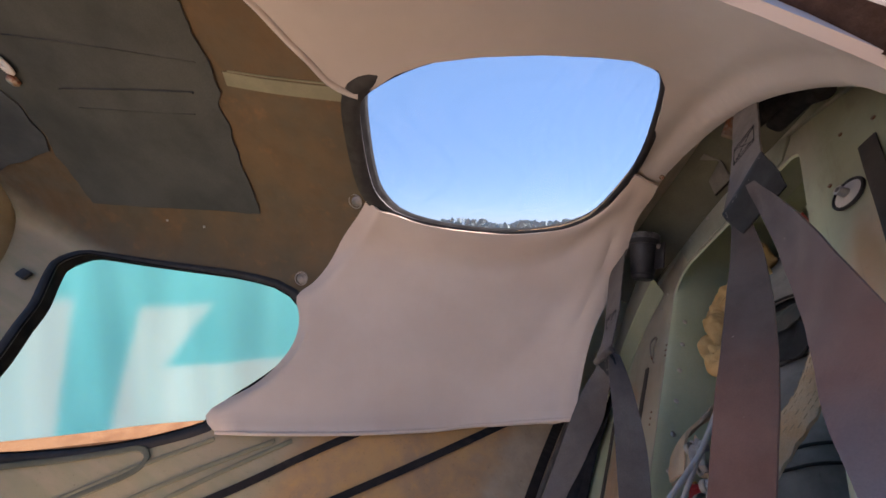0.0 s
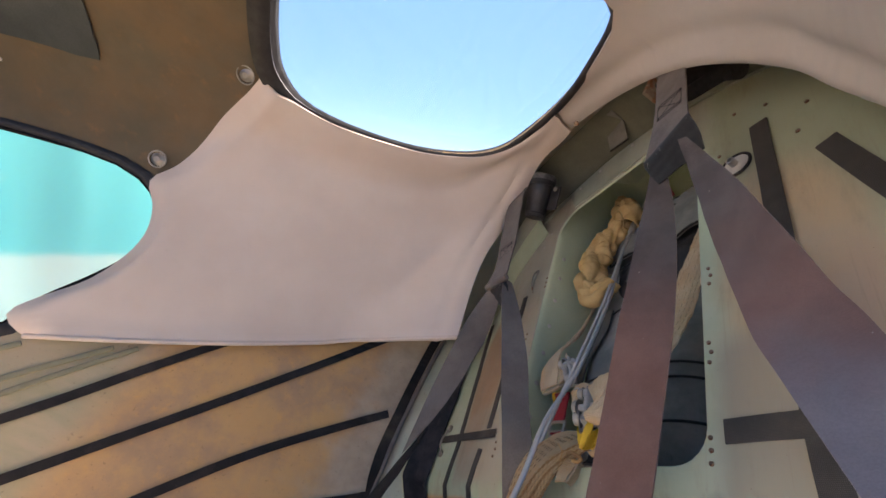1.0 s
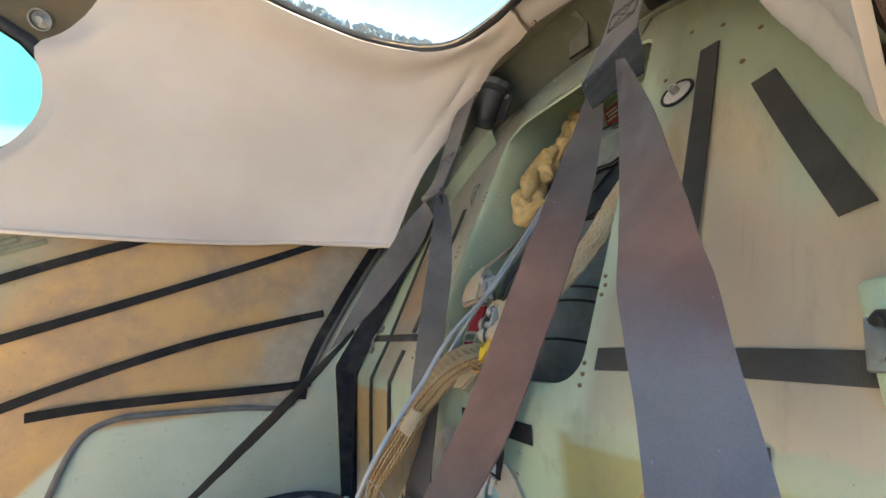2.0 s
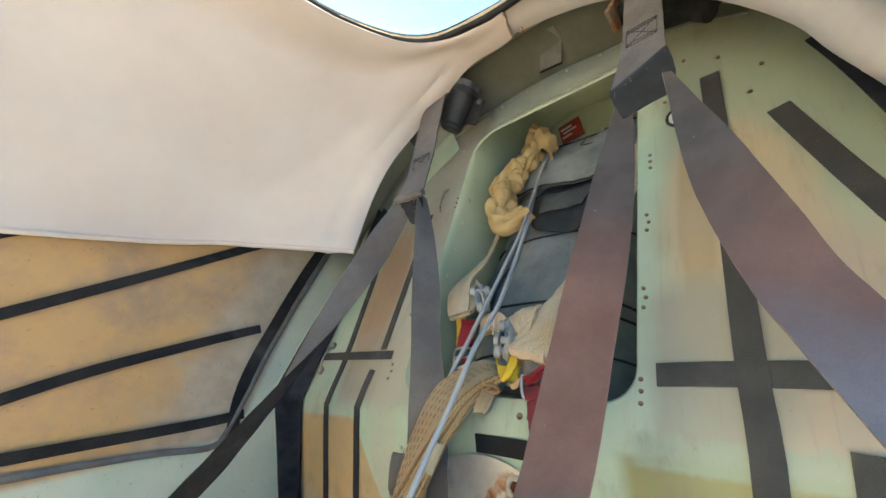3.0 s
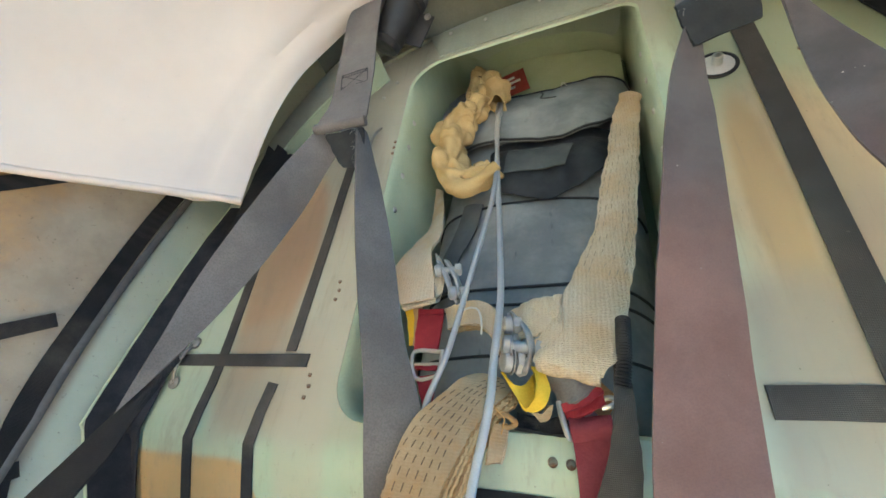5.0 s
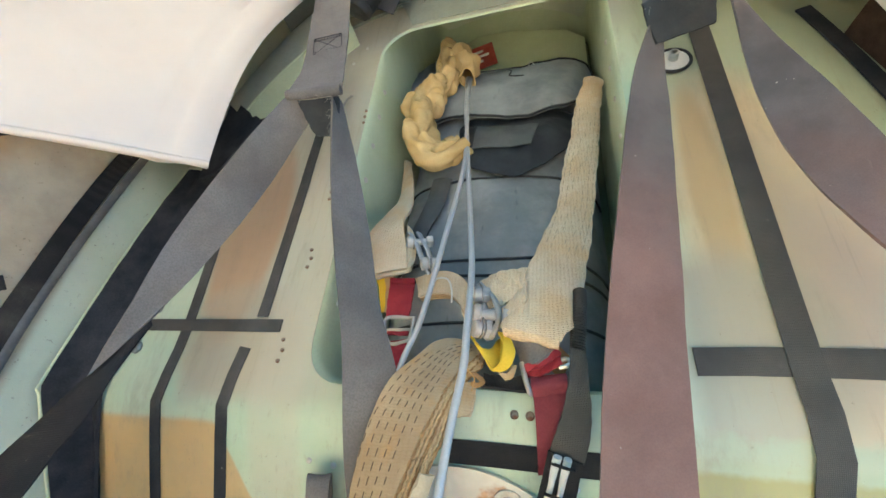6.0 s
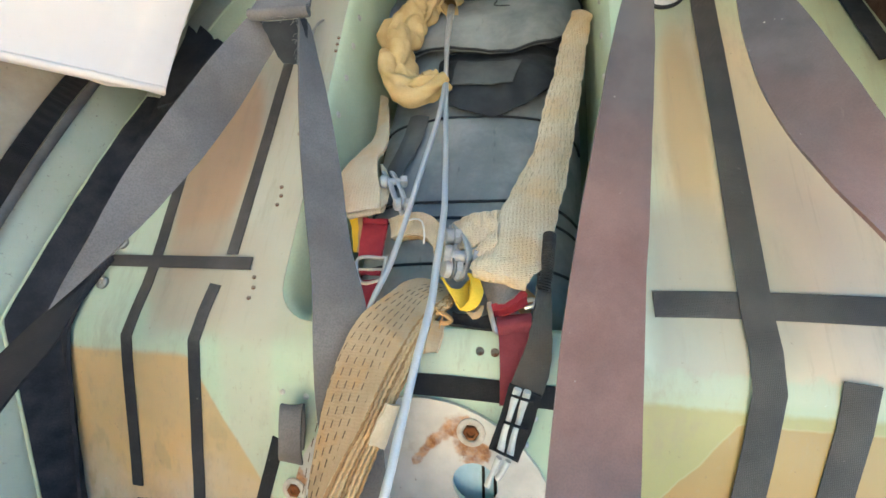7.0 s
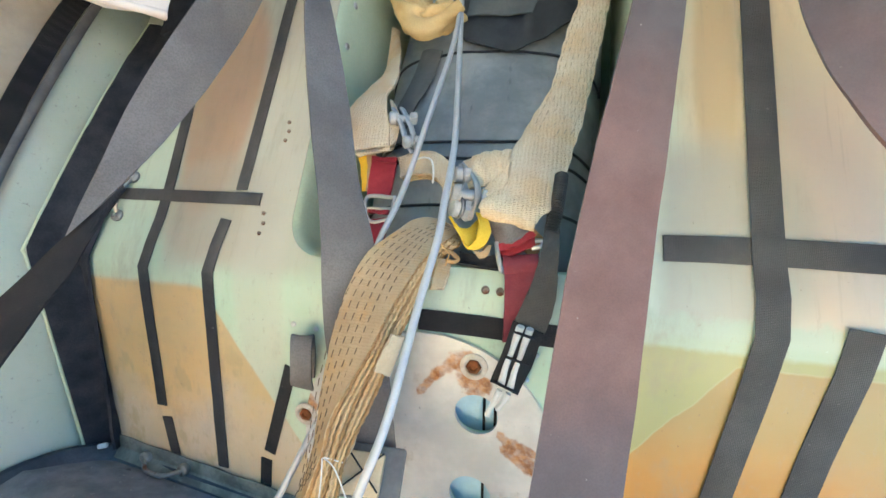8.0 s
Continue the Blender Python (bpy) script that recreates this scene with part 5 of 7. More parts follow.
    part("screw", turned([(0.0022, 0.0030), (0.0020, 0.0046), (0.0001, 0.0050)], (-0.358 + 0.15 * (v - 0.02), v, 0.002), (0.05, 0.0, 1.0), 10), M["steel"], foot)
part("bail", tube([(-0.3585, 0.018, 0.004), (-0.3585, 0.010, 0.008), (-0.3600, 0.002, 0.010), (-0.3615, -0.006, 0.010), (-0.3635, -0.014, 0.008), (-0.3645, -0.021, 0.004)], [0.0030, 0.0026, 0.0024, 0.0024, 0.0026, 0.0030], 30, 10, flat=0.8), M["steel_dull"], fl)
w = thing("wire_hook", (-0.171, 0.297, 0.003), "bent wire hook beside the belt", "hook")
part("wire", tube([(-0.178, 0.272, 0.003), (-0.174, 0.285, 0.012), (-0.166, 0.300, 0.018), (-0.162, 0.312, 0.014), (-0.170, 0.318, 0.008), (-0.180, 0.305, 0.006), (-0.184, 0.285, 0.003)], 0.0014, 40, 6), M["steel_dull"], w)

# ---- shoulder belts and their reels ----
def reel(at, tilt, label):
    """Tapered drum with a wider scuffed cap."""
    t = thing("belt_reel", at, label, "belt reel", "belt reels")
    ax = Vector(tilt).normalized()
    h = 0.080
    part("body", turned([(0.018, 0), (0.0205, 0.003), (0.0215, h * 0.10), (0.0205, h * 0.13), (0.0220, h * 0.16), (0.0255, h * 0.82), (0.0262, h * 0.86), (0.0285, h * 0.88), (0.0285, h), (0.0001, h + 0.001)], at, ax, 30), M["plastic"], t)
    part("cap", turned([(0.0282, h), (0.0288, h + 0.004), (0.0280, h + 0.011), (0.0262, h + 0.0125), (0.0245, h + 0.0118), (0.0001, h + 0.0118)], at, ax, 30), M["cap"], t, "scuffed grey cap")
    part("bracket", block((0.026, 0.003, 0.050), facing_pose(tuple(Vector(at) + ax * 0.040 + vec(0.030, -0.004, -0.018)), tilt, (1, 0, -0.2)), 0.001), M["plastic"], t)
    part("bolt", turned([(0.005, 0), (0.005, 0.004), (0.0035, 0.005), (0.0001, 0.0052)], tuple(Vector(at) + ax * 0.05 + vec(0.042, -0.006, -0.012)), (0, 0, 1), 6), M["steel_dull"], t)
    return t


reel((-0.161, 0.432, 0.055), (0.044, 0.083, 0.027), "black belt reel with a grey cap under the arch")


def zigzag(c, across, along, w, h, lift, parent):
    """Box stitching with a cross: small threads proud of the strap."""
    c, a, l = Vector(c), Vector(across).normalized(), Vector(along).normalized()
    nn = a.cross(l).normalized() * lift
    bm = bmesh.new()
    pts = [(-1, -1), (1, -1), (1, 1), (-1, 1), (-1, -1), (1, 1), (-1, 1), (1, -1), (1, -0.7), (-1, -0.7), (-1, 0.7), (1, 0.7)]
    for (x0, y0), (x1, y1) in zip(pts, pts[1:]):
        k = 9
        for i in range(k):
            f0, f1 = (i + 0.12) / k, (i + 0.82) / k
            p = [c + a * (w / 2 * (x0 + (x1 - x0) * f)) + l * (h / 2 * (y0 + (y1 - y0) * f)) + nn for f in (f0, f1)]
            tube(p, 0.00045, 2, 5, bm)
    part("stitching", bm, M["dark_thread"], parent)


def fray(parent, L, R, count, seed):
    """Loose threads along a worn edge."""
    rnd = random.Random(seed)
    bm = bmesh.new()
    for k in range(count):
        p = Vector(L).lerp(Vector(R), rnd.random())
        d = vec(rnd.uniform(-0.004, 0.004), -rnd.uniform(0.002, 0.009), rnd.uniform(-0.002, 0.004))
        tube([p, p + d * 0.5 + vec(0, 0, 0.001), p + d], 0.0002, 5, 4, bm)
    part("frayed_threads", bm, M["thread_pale"], parent)


# starboard belt
b1 = thing("shoulder_belt", (-0.150, 0.455, 0.088), "dusty black shoulder belt splitting into two straps", "seat belt", "shoulder belts")
up1 = part("upper_strap", band([(-0.172, 0.488, 0.082), (-0.180, 0.470, 0.098), (-0.184, 0.435, 0.108), (-0.179, 0.36, 0.102), (-0.175, 0.30, 0.096), (-0.172, 0.262, 0.095), (-0.176, 0.226, 0.098)],
                         [(-0.134, 0.505, 0.080), (-0.140, 0.495, 0.094), (-0.146, 0.472, 0.100), (-0.138, 0.39, 0.096), (-0.128, 0.325, 0.093), (-0.119, 0.270, 0.094), (-0.112, 0.222, 0.096)], 0.0022, 50, 8), M["grey_strap"], b1, "grey faded upper strap")
zigzag((-0.148, 0.300, 0.0960), (0.98, 0.12, -0.06), (-0.16, 0.98, 0.1), 0.034, 0.026, 0.0012, up1)
fold1 = part("fold", band([(-0.164, 0.216, 0.094), (-0.158, 0.202, 0.080), (-0.150, 0.188, 0.068)], [(-0.116, 0.214, 0.092), (-0.119, 0.198, 0.078), (-0.126, 0.186, 0.066)], 0.0024, 20, 8, wave=0.001), M["nylon"], b1, "black unfaded inside of the fold")
part("roll", tube([(-0.178, 0.226, 0.096), (-0.160, 0.221, 0.098), (-0.138, 0.219, 0.098), (-0.114, 0.221, 0.095)], 0.0056, 24, 12), M["grey_strap"], b1, "sewn rolled end of the upper strap")
fray(fold1, (-0.168, 0.214, 0.100), (-0.116, 0.210, 0.098), 9, 3)
fray(b1, (-0.126, 0.222, 0.096), (-0.119, 0.17, 0.086), 12, 5)
SIDE_L = [(-0.192, 0.240, 0.084), (-0.203, 0.16, 0.103), (-0.2407, 0.0594, 0.1040), (-0.2488, -0.0183, 0.1080), (-0.2546, -0.0485, 0.1080), (-0.2575, -0.0744, 0.1080)]
SIDE_R = [(-0.152, 0.222, 0.076), (-0.195, 0.150, 0.060), (-0.2063, 0.0975, 0.0660), (-0.2213, 0.0582, 0.0700), (-0.2355, 0.0155, 0.0780), (-0.2420, -0.0239, 0.0900)]
part("side_strap", band(SIDE_L, SIDE_R), M["grey_strap"], b1)
# below the twist the strap turns from the light; black colour gives that shade
part("side_strap", band([(-0.2408, -0.0236, 0.0910), (-0.2530, -0.0500, 0.0960), (-0.2646, -0.0740, 0.1026), (-0.2775, -0.1096, 0.1123), (-0.2842, -0.1284, 0.1175), (-0.3184, -0.2230, 0.1432), (-0.3528, -0.3185, 0.1693), (-0.3950, -0.4350, 0.2010)], [(-0.2435, -0.0278, 0.0890), (-0.2490, -0.0560, 0.0930), (-0.2396, -0.0989, 0.1060), (-0.2426, -0.1293, 0.1147), (-0.2429, -0.1557, 0.1230), (-0.2420, -0.2133, 0.1430), (-0.2812, -0.2965, 0.1677), (-0.3494, -0.4158, 0.1993)], sag=0.002), M["velcro"], b1, "side below the twist, coloured black for its shade")
part("centre_strap", band([(-0.128, 0.226, 0.094), (-0.120, 0.190, 0.092), (-0.112, 0.104, 0.070), (-0.096, 0.03, 0.058), (-0.083, -0.03, 0.046), (-0.074, -0.108, 0.026), (-0.062, -0.17, 0.008), (-0.055, -0.22, -0.010)],
                          [(-0.124, 0.222, 0.078), (-0.108, 0.165, 0.055), (-0.086, 0.085, 0.034), (-0.066, 0.012, 0.026), (-0.042, -0.045, 0.022), (-0.026, -0.105, 0.012), (-0.014, -0.17, 0.000), (-0.006, -0.22, -0.016)]), M["grey_strap"], b1)

# port belt
b2 = thing("shoulder_belt", (0.218, 0.462, 0.105), "faded red-brown and black shoulder belt, frayed at keeper", "seat belt", "shoulder belts")
up2 = part("upper_strap", band([(0.188, 0.492, 0.066), (0.188, 0.490, 0.082), (0.186, 0.474, 0.092), (0.184, 0.42, 0.0935), (0.184, 0.35, 0.0935), (0.179, 0.295, 0.0935), (0.173, 0.256, 0.094)],
                         [(0.231, 0.484, 0.066), (0.231, 0.482, 0.080), (0.230, 0.466, 0.091), (0.2285, 0.42, 0.0925), (0.229, 0.36, 0.0925), (0.2295, 0.322, 0.0925), (0.230, 0.297, 0.092)], 0.0022, 50, 8), M["grey_strap"], b2, "grey faded upper strap")
zigzag((0.2060, 0.345, 0.0948), (1, 0.10, -0.02), (0.02, 0.99, 0.0), 0.034, 0.034, 0.0012, up2)
fold2 = part("fold", band([(0.173, 0.257, 0.0935), (0.173, 0.249, 0.095), (0.175, 0.238, 0.089), (0.181, 0.222, 0.080)], [(0.230, 0.298, 0.0915), (0.232, 0.290, 0.092), (0.234, 0.270, 0.082), (0.232, 0.246, 0.072)], 0.0024, 24, 8, wave=0.0008), M["nylon"], b2, "black unfaded inside of the fold")
fray(fold2, (0.174, 0.249, 0.095), (0.232, 0.290, 0.092), 10, 8)
part("centre_strap", band([(0.176, 0.236, 0.089), (0.163, 0.203, 0.081), (0.151, 0.153, 0.077), (0.141, 0.101, 0.074), (0.133, 0.057, 0.073), (0.126, 0.019, 0.070), (0.119, -0.024, 0.067), (0.113, -0.063, 0.065), (0.109, -0.099, 0.065), (0.105, -0.134, 0.066), (0.098, -0.200, 0.074), (0.09, -0.26, 0.088)],
                          [(0.188, 0.236, 0.076), (0.187, 0.205, 0.066), (0.186, 0.170, 0.060), (0.183, 0.129, 0.054), (0.178, 0.073, 0.050), (0.173, 0.023, 0.049), (0.167, -0.026, 0.049), (0.163, -0.069, 0.050), (0.159, -0.106, 0.051), (0.155, -0.140, 0.055), (0.147, -0.190, 0.066), (0.14, -0.26, 0.08)]), M["belt"], b2)
part("side_strap", band([(0.229, 0.228, 0.108), (0.231, 0.195, 0.098), (0.234, 0.150, 0.086), (0.240, 0.100, 0.081), (0.250, 0.055, 0.083), (0.262, 0.012, 0.090), (0.273, -0.022, 0.098), (0.287, -0.054, 0.103), (0.309, -0.104, 0.110), (0.335, -0.155, 0.128)],
                        [(0.236, 0.229, 0.104), (0.255, 0.184, 0.095), (0.272, 0.141, 0.091), (0.287, 0.094, 0.088), (0.301, 0.050, 0.083), (0.311, 0.014, 0.079), (0.322, -0.014, 0.081), (0.338, -0.060, 0.090), (0.353, -0.098, 0.098), (0.375, -0.148, 0.118)]), M["belt"], b2)
# guide over the belt's top
g = thing("belt_guide", (0.235, 0.440, 0.06), "black plastic belt guide under the headliner edge", "belt guide")
part("roller", tube([(0.168, 0.462, 0.072), (0.200, 0.462, 0.066), (0.240, 0.430, 0.056), (0.268, 0.395, 0.050)], [0.014, 0.019, 0.018, 0.012], 24, 14), M["hole"], g)
part("plate", block((0.092, 0.040, 0.022), facing_pose((0.238, 0.428, 0.052), (0, 0.2, 0.97), (0.86, -0.5, 0)), 0.007, segs=3), M["hole"], g)
part("cheek", block((0.007, 0.034, 0.036), facing_pose((0.166, 0.458, 0.078), (0, 0, 1), (0.9, -0.4, 0)), 0.002), M["rusty"], g)
# end flap of the starboard guide
part("flap", block((0.056, 0.020, 0.026), facing_pose((-0.190, 0.478, 0.112), (0.3, -0.3, 0.9), (0.75, 0.66, 0)), 0.004), M["plastic"], thing("belt_guide", (-0.194, 0.484, 0.097), "black plastic end piece at the trim edge", "belt guide"))
# bent square clip on the beam
c = thing("spring_clip", (0.021, 0.556, 0.02), "grey bent sheet clip hanging from the beam", "clip")
part("clip", band([(-0.002, 0.594, 0.062), (0.000, 0.591, 0.036), (0.001, 0.587, 0.030), (-0.004, 0.573, 0.020), (-0.009, 0.557, 0.008)], [(0.046, 0.582, 0.062), (0.046, 0.580, 0.036), (0.046, 0.576, 0.030), (0.040, 0.566, 0.019), (0.034, 0.554, 0.006)], 0.0018, 22, 4, wave=0), M["clip"], c)
part("lip", tube([(-0.009, 0.556, 0.008), (0.034, 0.553, 0.006)], 0.0022, 6, 6), M["hole"], c)

# ---- rescue parachute in the recess ----
def belly(u, v, off=0.0):
    """Front of the pack: rounded, fuller below."""
    x = (u - 0.010) / 0.142
    k = max(0.0, 1 - abs(x) ** 4) ** 0.5
    y = (v - 0.215) / 0.29
    ky = max(0.0, 1 - abs(y) ** 5) ** 0.4
    n = -0.20 + (0.145 - 0.035 * (v - 0.1) / 0.2 * (1 if v > 0.1 else 0.3)) * k * ky
    n += 0.006 * noise.noise(Vector((u * 16, v * 12, 1))) + 0.003 * noise.noise(Vector((u * 45, v * 30, 4)))
    return vec(u, v, n + off)


pack = thing("parachute_pack", (0.01, -0.06, -0.15), "dusty black nylon rescue parachute pack in the recess", "parachute pack")
rows = []
for j in range(60):
    v = -0.068 + 0.570 * j / 59
    rows.append([belly(0.010 + 0.142 * math.sin(pi * (i / 40 - 0.5)), v) - vec(0, 0, 0.02 * abs(i / 20 - 1) ** 8) for i in range(41)])
part("bag", grid(rows, 0.003, vec(0, 0.2, 1)), M["bag"], pack, "dusty mottled grey bag")
for v0, sag in ((0.205, 0.016), (0.085, 0.008), (0.066, 0.008), (0.018, 0.004)):
    part("seam", tube([belly(0.01 + 0.136 * math.sin(pi * (i / 14 - 0.5)), v0 + sag * (1 - (i / 7 - 1) ** 2), 0.0015) for i in range(15)], 0.0016, 44, 6), M["nylon"], pack)
flap_edge = [(-0.100, 0.470), (-0.04, 0.482), (0.05, 0.488), (0.11, 0.486), (0.148, 0.490), (0.158, 0.476), (0.150, 0.430), (0.130, 0.374), (0.103, 0.346), (0.063, 0.333), (0.006, 0.340), (-0.05, 0.352), (-0.100, 0.37)]


def flap_at(u, v):
    top = max(0.0, (v - 0.33) / 0.12)
    return belly(u, min(v, 0.490), 0.014 + 0.014 * top + 0.010 * max(0.0, (u - 0.06) / 0.09) ** 2 + 0.004 * noise.noise(Vector((u * 22, v * 22, 9))) + 0.0025 * noise.noise(Vector((u * 50, v * 34, 3))))


loop = dense([tuple(p)[:2] for p in spline([(*p, 0) for p in flap_edge], 52, True)], 0.03)
flap = part("flap", sheet(loop, flap_at, (), 0.010, 0.0035, vec(0, 0.2, 1)), M["bag"], pack)
part("flap_hem", tube([flap_at(*p) + vec(0, 0, 0.001) for p in loop], 0.0020, 100, 6, closed=True), M["nylon"], flap)
pouch = [(-0.030, 0.345), (0.05, 0.342), (0.122, 0.352), (0.122, 0.300), (0.108, 0.262), (0.081, 0.236), (0.047, 0.216), (0.015, 0.222), (-0.018, 0.238), (-0.030, 0.275)]
loop = dense([tuple(p)[:2] for p in spline([(*p, 0) for p in pouch], 44, True)], 0.03)


def pouch_at(u, v):
    k = max(0.0, math.sin(pi * min(1, max(0, (v - 0.212) / 0.12))))
    crease = abs(noise.noise(Vector((u * 26, v * 14, 2)))) + 0.5 * abs(noise.noise(Vector((u * 50, v * 40, 6))))
    return belly(u, v, 0.004 + 0.018 * k ** 0.7 - 0.010 * crease * k)


pouch_part = part("pouch", sheet(loop, pouch_at, (), 0.007, 0.003, vec(0, 0.2, 1)), M["nylon"], pack, "creased black pouch")
part("pouch_hem", tube([pouch_at(*p) + vec(0, 0, 0.0006) for p in loop], 0.0015, 90, 6, closed=True), M["nylon"], pouch_part)
loop = dense([(-0.014, 0.266), (0.064, 0.257), (0.074, 0.303), (-0.010, 0.315)], 0.012)
part("patch", sheet(loop, lambda u, v: pouch_at(u, v) + vec(0, 0, 0.0045), (), 0.010, 0.0016, vec(0, 0.2, 1)), M["nylon_grey"], pouch_part, "worn grey patch")
part("side_band", band([belly(-0.064, 0.225, 0.006), belly(-0.070, 0.18, 0.008), belly(-0.082, 0.13, 0.009), belly(-0.090, 0.09, 0.009)], [belly(-0.040, 0.222, 0.005), belly(-0.046, 0.18, 0.006), belly(-0.058, 0.13, 0.007), belly(-0.066, 0.09, 0.007)], 0.003, 26, 6, sag=0.003), M["nylon_grey"], pack)
part("notch", tube([flap_at(0.025, 0.480), flap_at(0.032, 0.455), flap_at(0.030, 0.438), flap_at(0.052, 0.434)], 0.0012, 16, 6), M["nylon"], flap)
part("thread_end", tube([flap_at(0.058, 0.482), flap_at(0.062, 0.472) + vec(0, 0.004, 0.004), flap_at(0.068, 0.462)], 0.0007, 12, 5), M["white"], pack)

part("side_roll", tube([(-0.104, 0.560, -0.150), (-0.124, 0.525, -0.142), (-0.132, 0.475, -0.132), (-0.128, 0.425, -0.122), (-0.118, 0.390, -0.118)], [0.016, 0.024, 0.026, 0.025, 0.020], 40, 18, rough=0.002), M["bag"], pack)

# label on the recess back, with bars for the unreadable print
lb = thing("warning_label", (-0.045, 0.575, -0.16), "small dark red label with pale print", "label")
pm = facing_pose((-0.030, 0.570, -0.152), (0.0, -0.25, 0.97), (0.97, 0.22, 0))
card = part("card", block((0.050, 0.050, 0.0012), pm, 0.0004), M["label"], lb)
for k, (x, y, w) in enumerate(((-0.008, 0.012, 0.026), (-0.002, 0.002, 0.032), (-0.010, -0.009, 0.022))):
    part("print_bar", block((w, 0.0048, 0.0008), pm @ Matrix.Translation((x, y, 0.0010)), 0.0002), M["white"], card)
single("liner_sheet", sheet(dense([(-0.135, 0.46), (0.155, 0.46), (0.155, 0.60), (0.124, 0.635), (0.02, 0.665), (-0.047, 0.668), (-0.085, 0.645), (-0.125, 0.570)], 0.03), lambda u, v: vec(u, v, -0.175 + 0.006 * noise.noise(Vector((u * 14, v * 14, 0)))), (), 0.03, 0.002, vec(0, 0.2, 1)), M["mint_pale"], "pale green sheet behind the parachute pack", "sheet")

# crumpled mustard sleeve round the cable
sleeve = thing("cable_sleeve", (-0.04, 0.45, -0.095), "crumpled mustard cotton sleeve bunched round the cable", "sleeve")
path = spline([(-0.0808, 0.5442, -0.0950), (-0.0684, 0.4861, -0.0880), (-0.0695, 0.4349, -0.0800), (-0.0837, 0.3970, -0.0720), (-0.0944, 0.3572, -0.0640), (-0.0923, 0.3152, -0.0580), (-0.0802, 0.2695, -0.0500), (-0.0542, 0.2435, -0.0460), (-0.0342, 0.2429, -0.0440), (-0.0223, 0.2564, -0.0460)], 150)
rows = []
GIRTH = [0.0125, 0.0145, 0.0175, 0.0205, 0.0265, 0.0270, 0.0250, 0.0205, 0.0200, 0.0165]
girth = spline([(g, 0, 0) for g in GIRTH], 150)
for i, p in enumerate(path):
    t = (path[min(i + 1, 149)] - path[max(i - 1, 0)]).normalized()
    a = (vec(0, 0, 1) - t * t.z).normalized()
    b = t.cross(a)
    f = i / 149
    row = []
    for k in range(56):
        an = 2 * pi * k / 56
        c = Vector((math.cos(an), math.sin(an), 0))
        # billows of cloth with narrow valleys that run slanting and merge
        twist = 0.9 * math.sin(an + f * 7.0)
        big = abs(noise.noise(Vector((c.x * 0.9, c.y * 0.9, f * 8.0 + twist * 0.55)))) ** 0.65
        small = abs(noise.noise(Vector((c.x * 1.5 + 7, c.y * 1.5, f * 19.0 - twist)))) ** 0.7
        slack = noise.noise(Vector((c.x * 0.9 + 3, c.y * 0.9, f * 5.0)))
        row.append(p + (a * math.cos(an) + b * math.sin(an)) * girth[i].x * (0.44 + 1.05 * big + 0.34 * small + 0.24 * slack))
    rows.append(row)
part("cloth", grid(rows, 0.0, None, wrap=True), M["sock"], sleeve, sharp=120)
for i in (18,):
    c = path[i]
    t = (path[i + 1] - path[i - 1]).normalized()
    a = (vec(0, 0, 1) - t * t.z).normalized()
    b = t.cross(a)
    part("tie_cord", tube([c + (a * math.cos(q) + b * math.sin(q)) * 0.015 for q in [2 * pi * k / 12 for k in range(12)]], 0.0007, 30, 5, closed=True), M["dark_thread"], sleeve)
loop_path = spline([(-0.0319, 0.4248, -0.0800), (-0.0320, 0.4451, -0.0820), (-0.0380, 0.4701, -0.0860), (-0.0527, 0.5006, -0.0900), (-0.0686, 0.5269, -0.0930), (-0.0808, 0.5442, -0.0950)], 44)
flare = []
for i, p in enumerate(loop_path):
    f = i / 43
    r = 0.0095 + 0.009 * math.sin(pi * min(1, f * 1.2)) + 0.003 * math.cos(f * 21)
    flare.append([p + vec(math.cos(q), 0.25 * math.sin(q), math.sin(q)) * (r + 0.006 * noise.noise(Vector((math.cos(q) * 1.6, math.sin(q) * 1.6, f * 6)))) for q in [2 * pi * k / 26 for k in range(26)]])
part("frill", grid(flare, 0.001, vec(0, 0.4, 0.5), wrap=True), M["sock"], sleeve)

# steel cable in clear sheath, two legs
cab = thing("release_cable", (-0.028, 0.43, -0.085), "pair of steel release cables in clear sheathing", "cable")
part("cable", tube([(-0.034, 0.435, -0.092), (-0.027, 0.349, -0.066), (-0.009, 0.214, -0.034), (0.014, 0.070, 0.016), (0.020, 0.029, 0.034), (0.0245, -0.020, 0.057), (0.026, -0.049, 0.066), (0.021, -0.090, 0.071), (0.019, -0.127, 0.080), (0.015, -0.169, 0.086), (0.004, -0.208, 0.084), (-0.012, -0.255, 0.070)], 0.0028, 90, 10), M["wire"], cab)
part("cable", tube([(-0.031, 0.435, -0.088), (-0.023, 0.334, -0.060), (-0.012, 0.207, -0.028), (-0.019, 0.097, -0.004), (-0.027, 0.004, 0.016), (-0.040, -0.040, 0.018), (-0.052, -0.10, 0.014), (-0.060, -0.16, 0.014), (-0.078, -0.222, 0.02), (-0.10, -0.28, 0.02)], 0.0027, 90, 10), M["wire"], cab)
part("crimp", tube([(-0.033, 0.436, -0.090), (-0.031, 0.405, -0.082)], 0.0055, 6, 10), M["steel"], cab)


def lengthwise(rows_path, across, width, lines, parent, mat, lift=0.0014, r=0.00065, sag=0.0, start=1):
    """Rows of stitches along a strap."""
    path = spline(rows_path, 90)
    wd = spline(across, 90)
    bm = bmesh.new()
    for line, q in enumerate(lines):
        for i in range(start + line * 2 % 3, 86, 3):
            t = (path[i + 1] - path[i - 1]).normalized()
            nn = t.cross(wd[i].normalized()).normalized()
            if nn.z < 0:
                nn = -nn
            up = nn * (lift + sag * (1 - 4 * q * q))
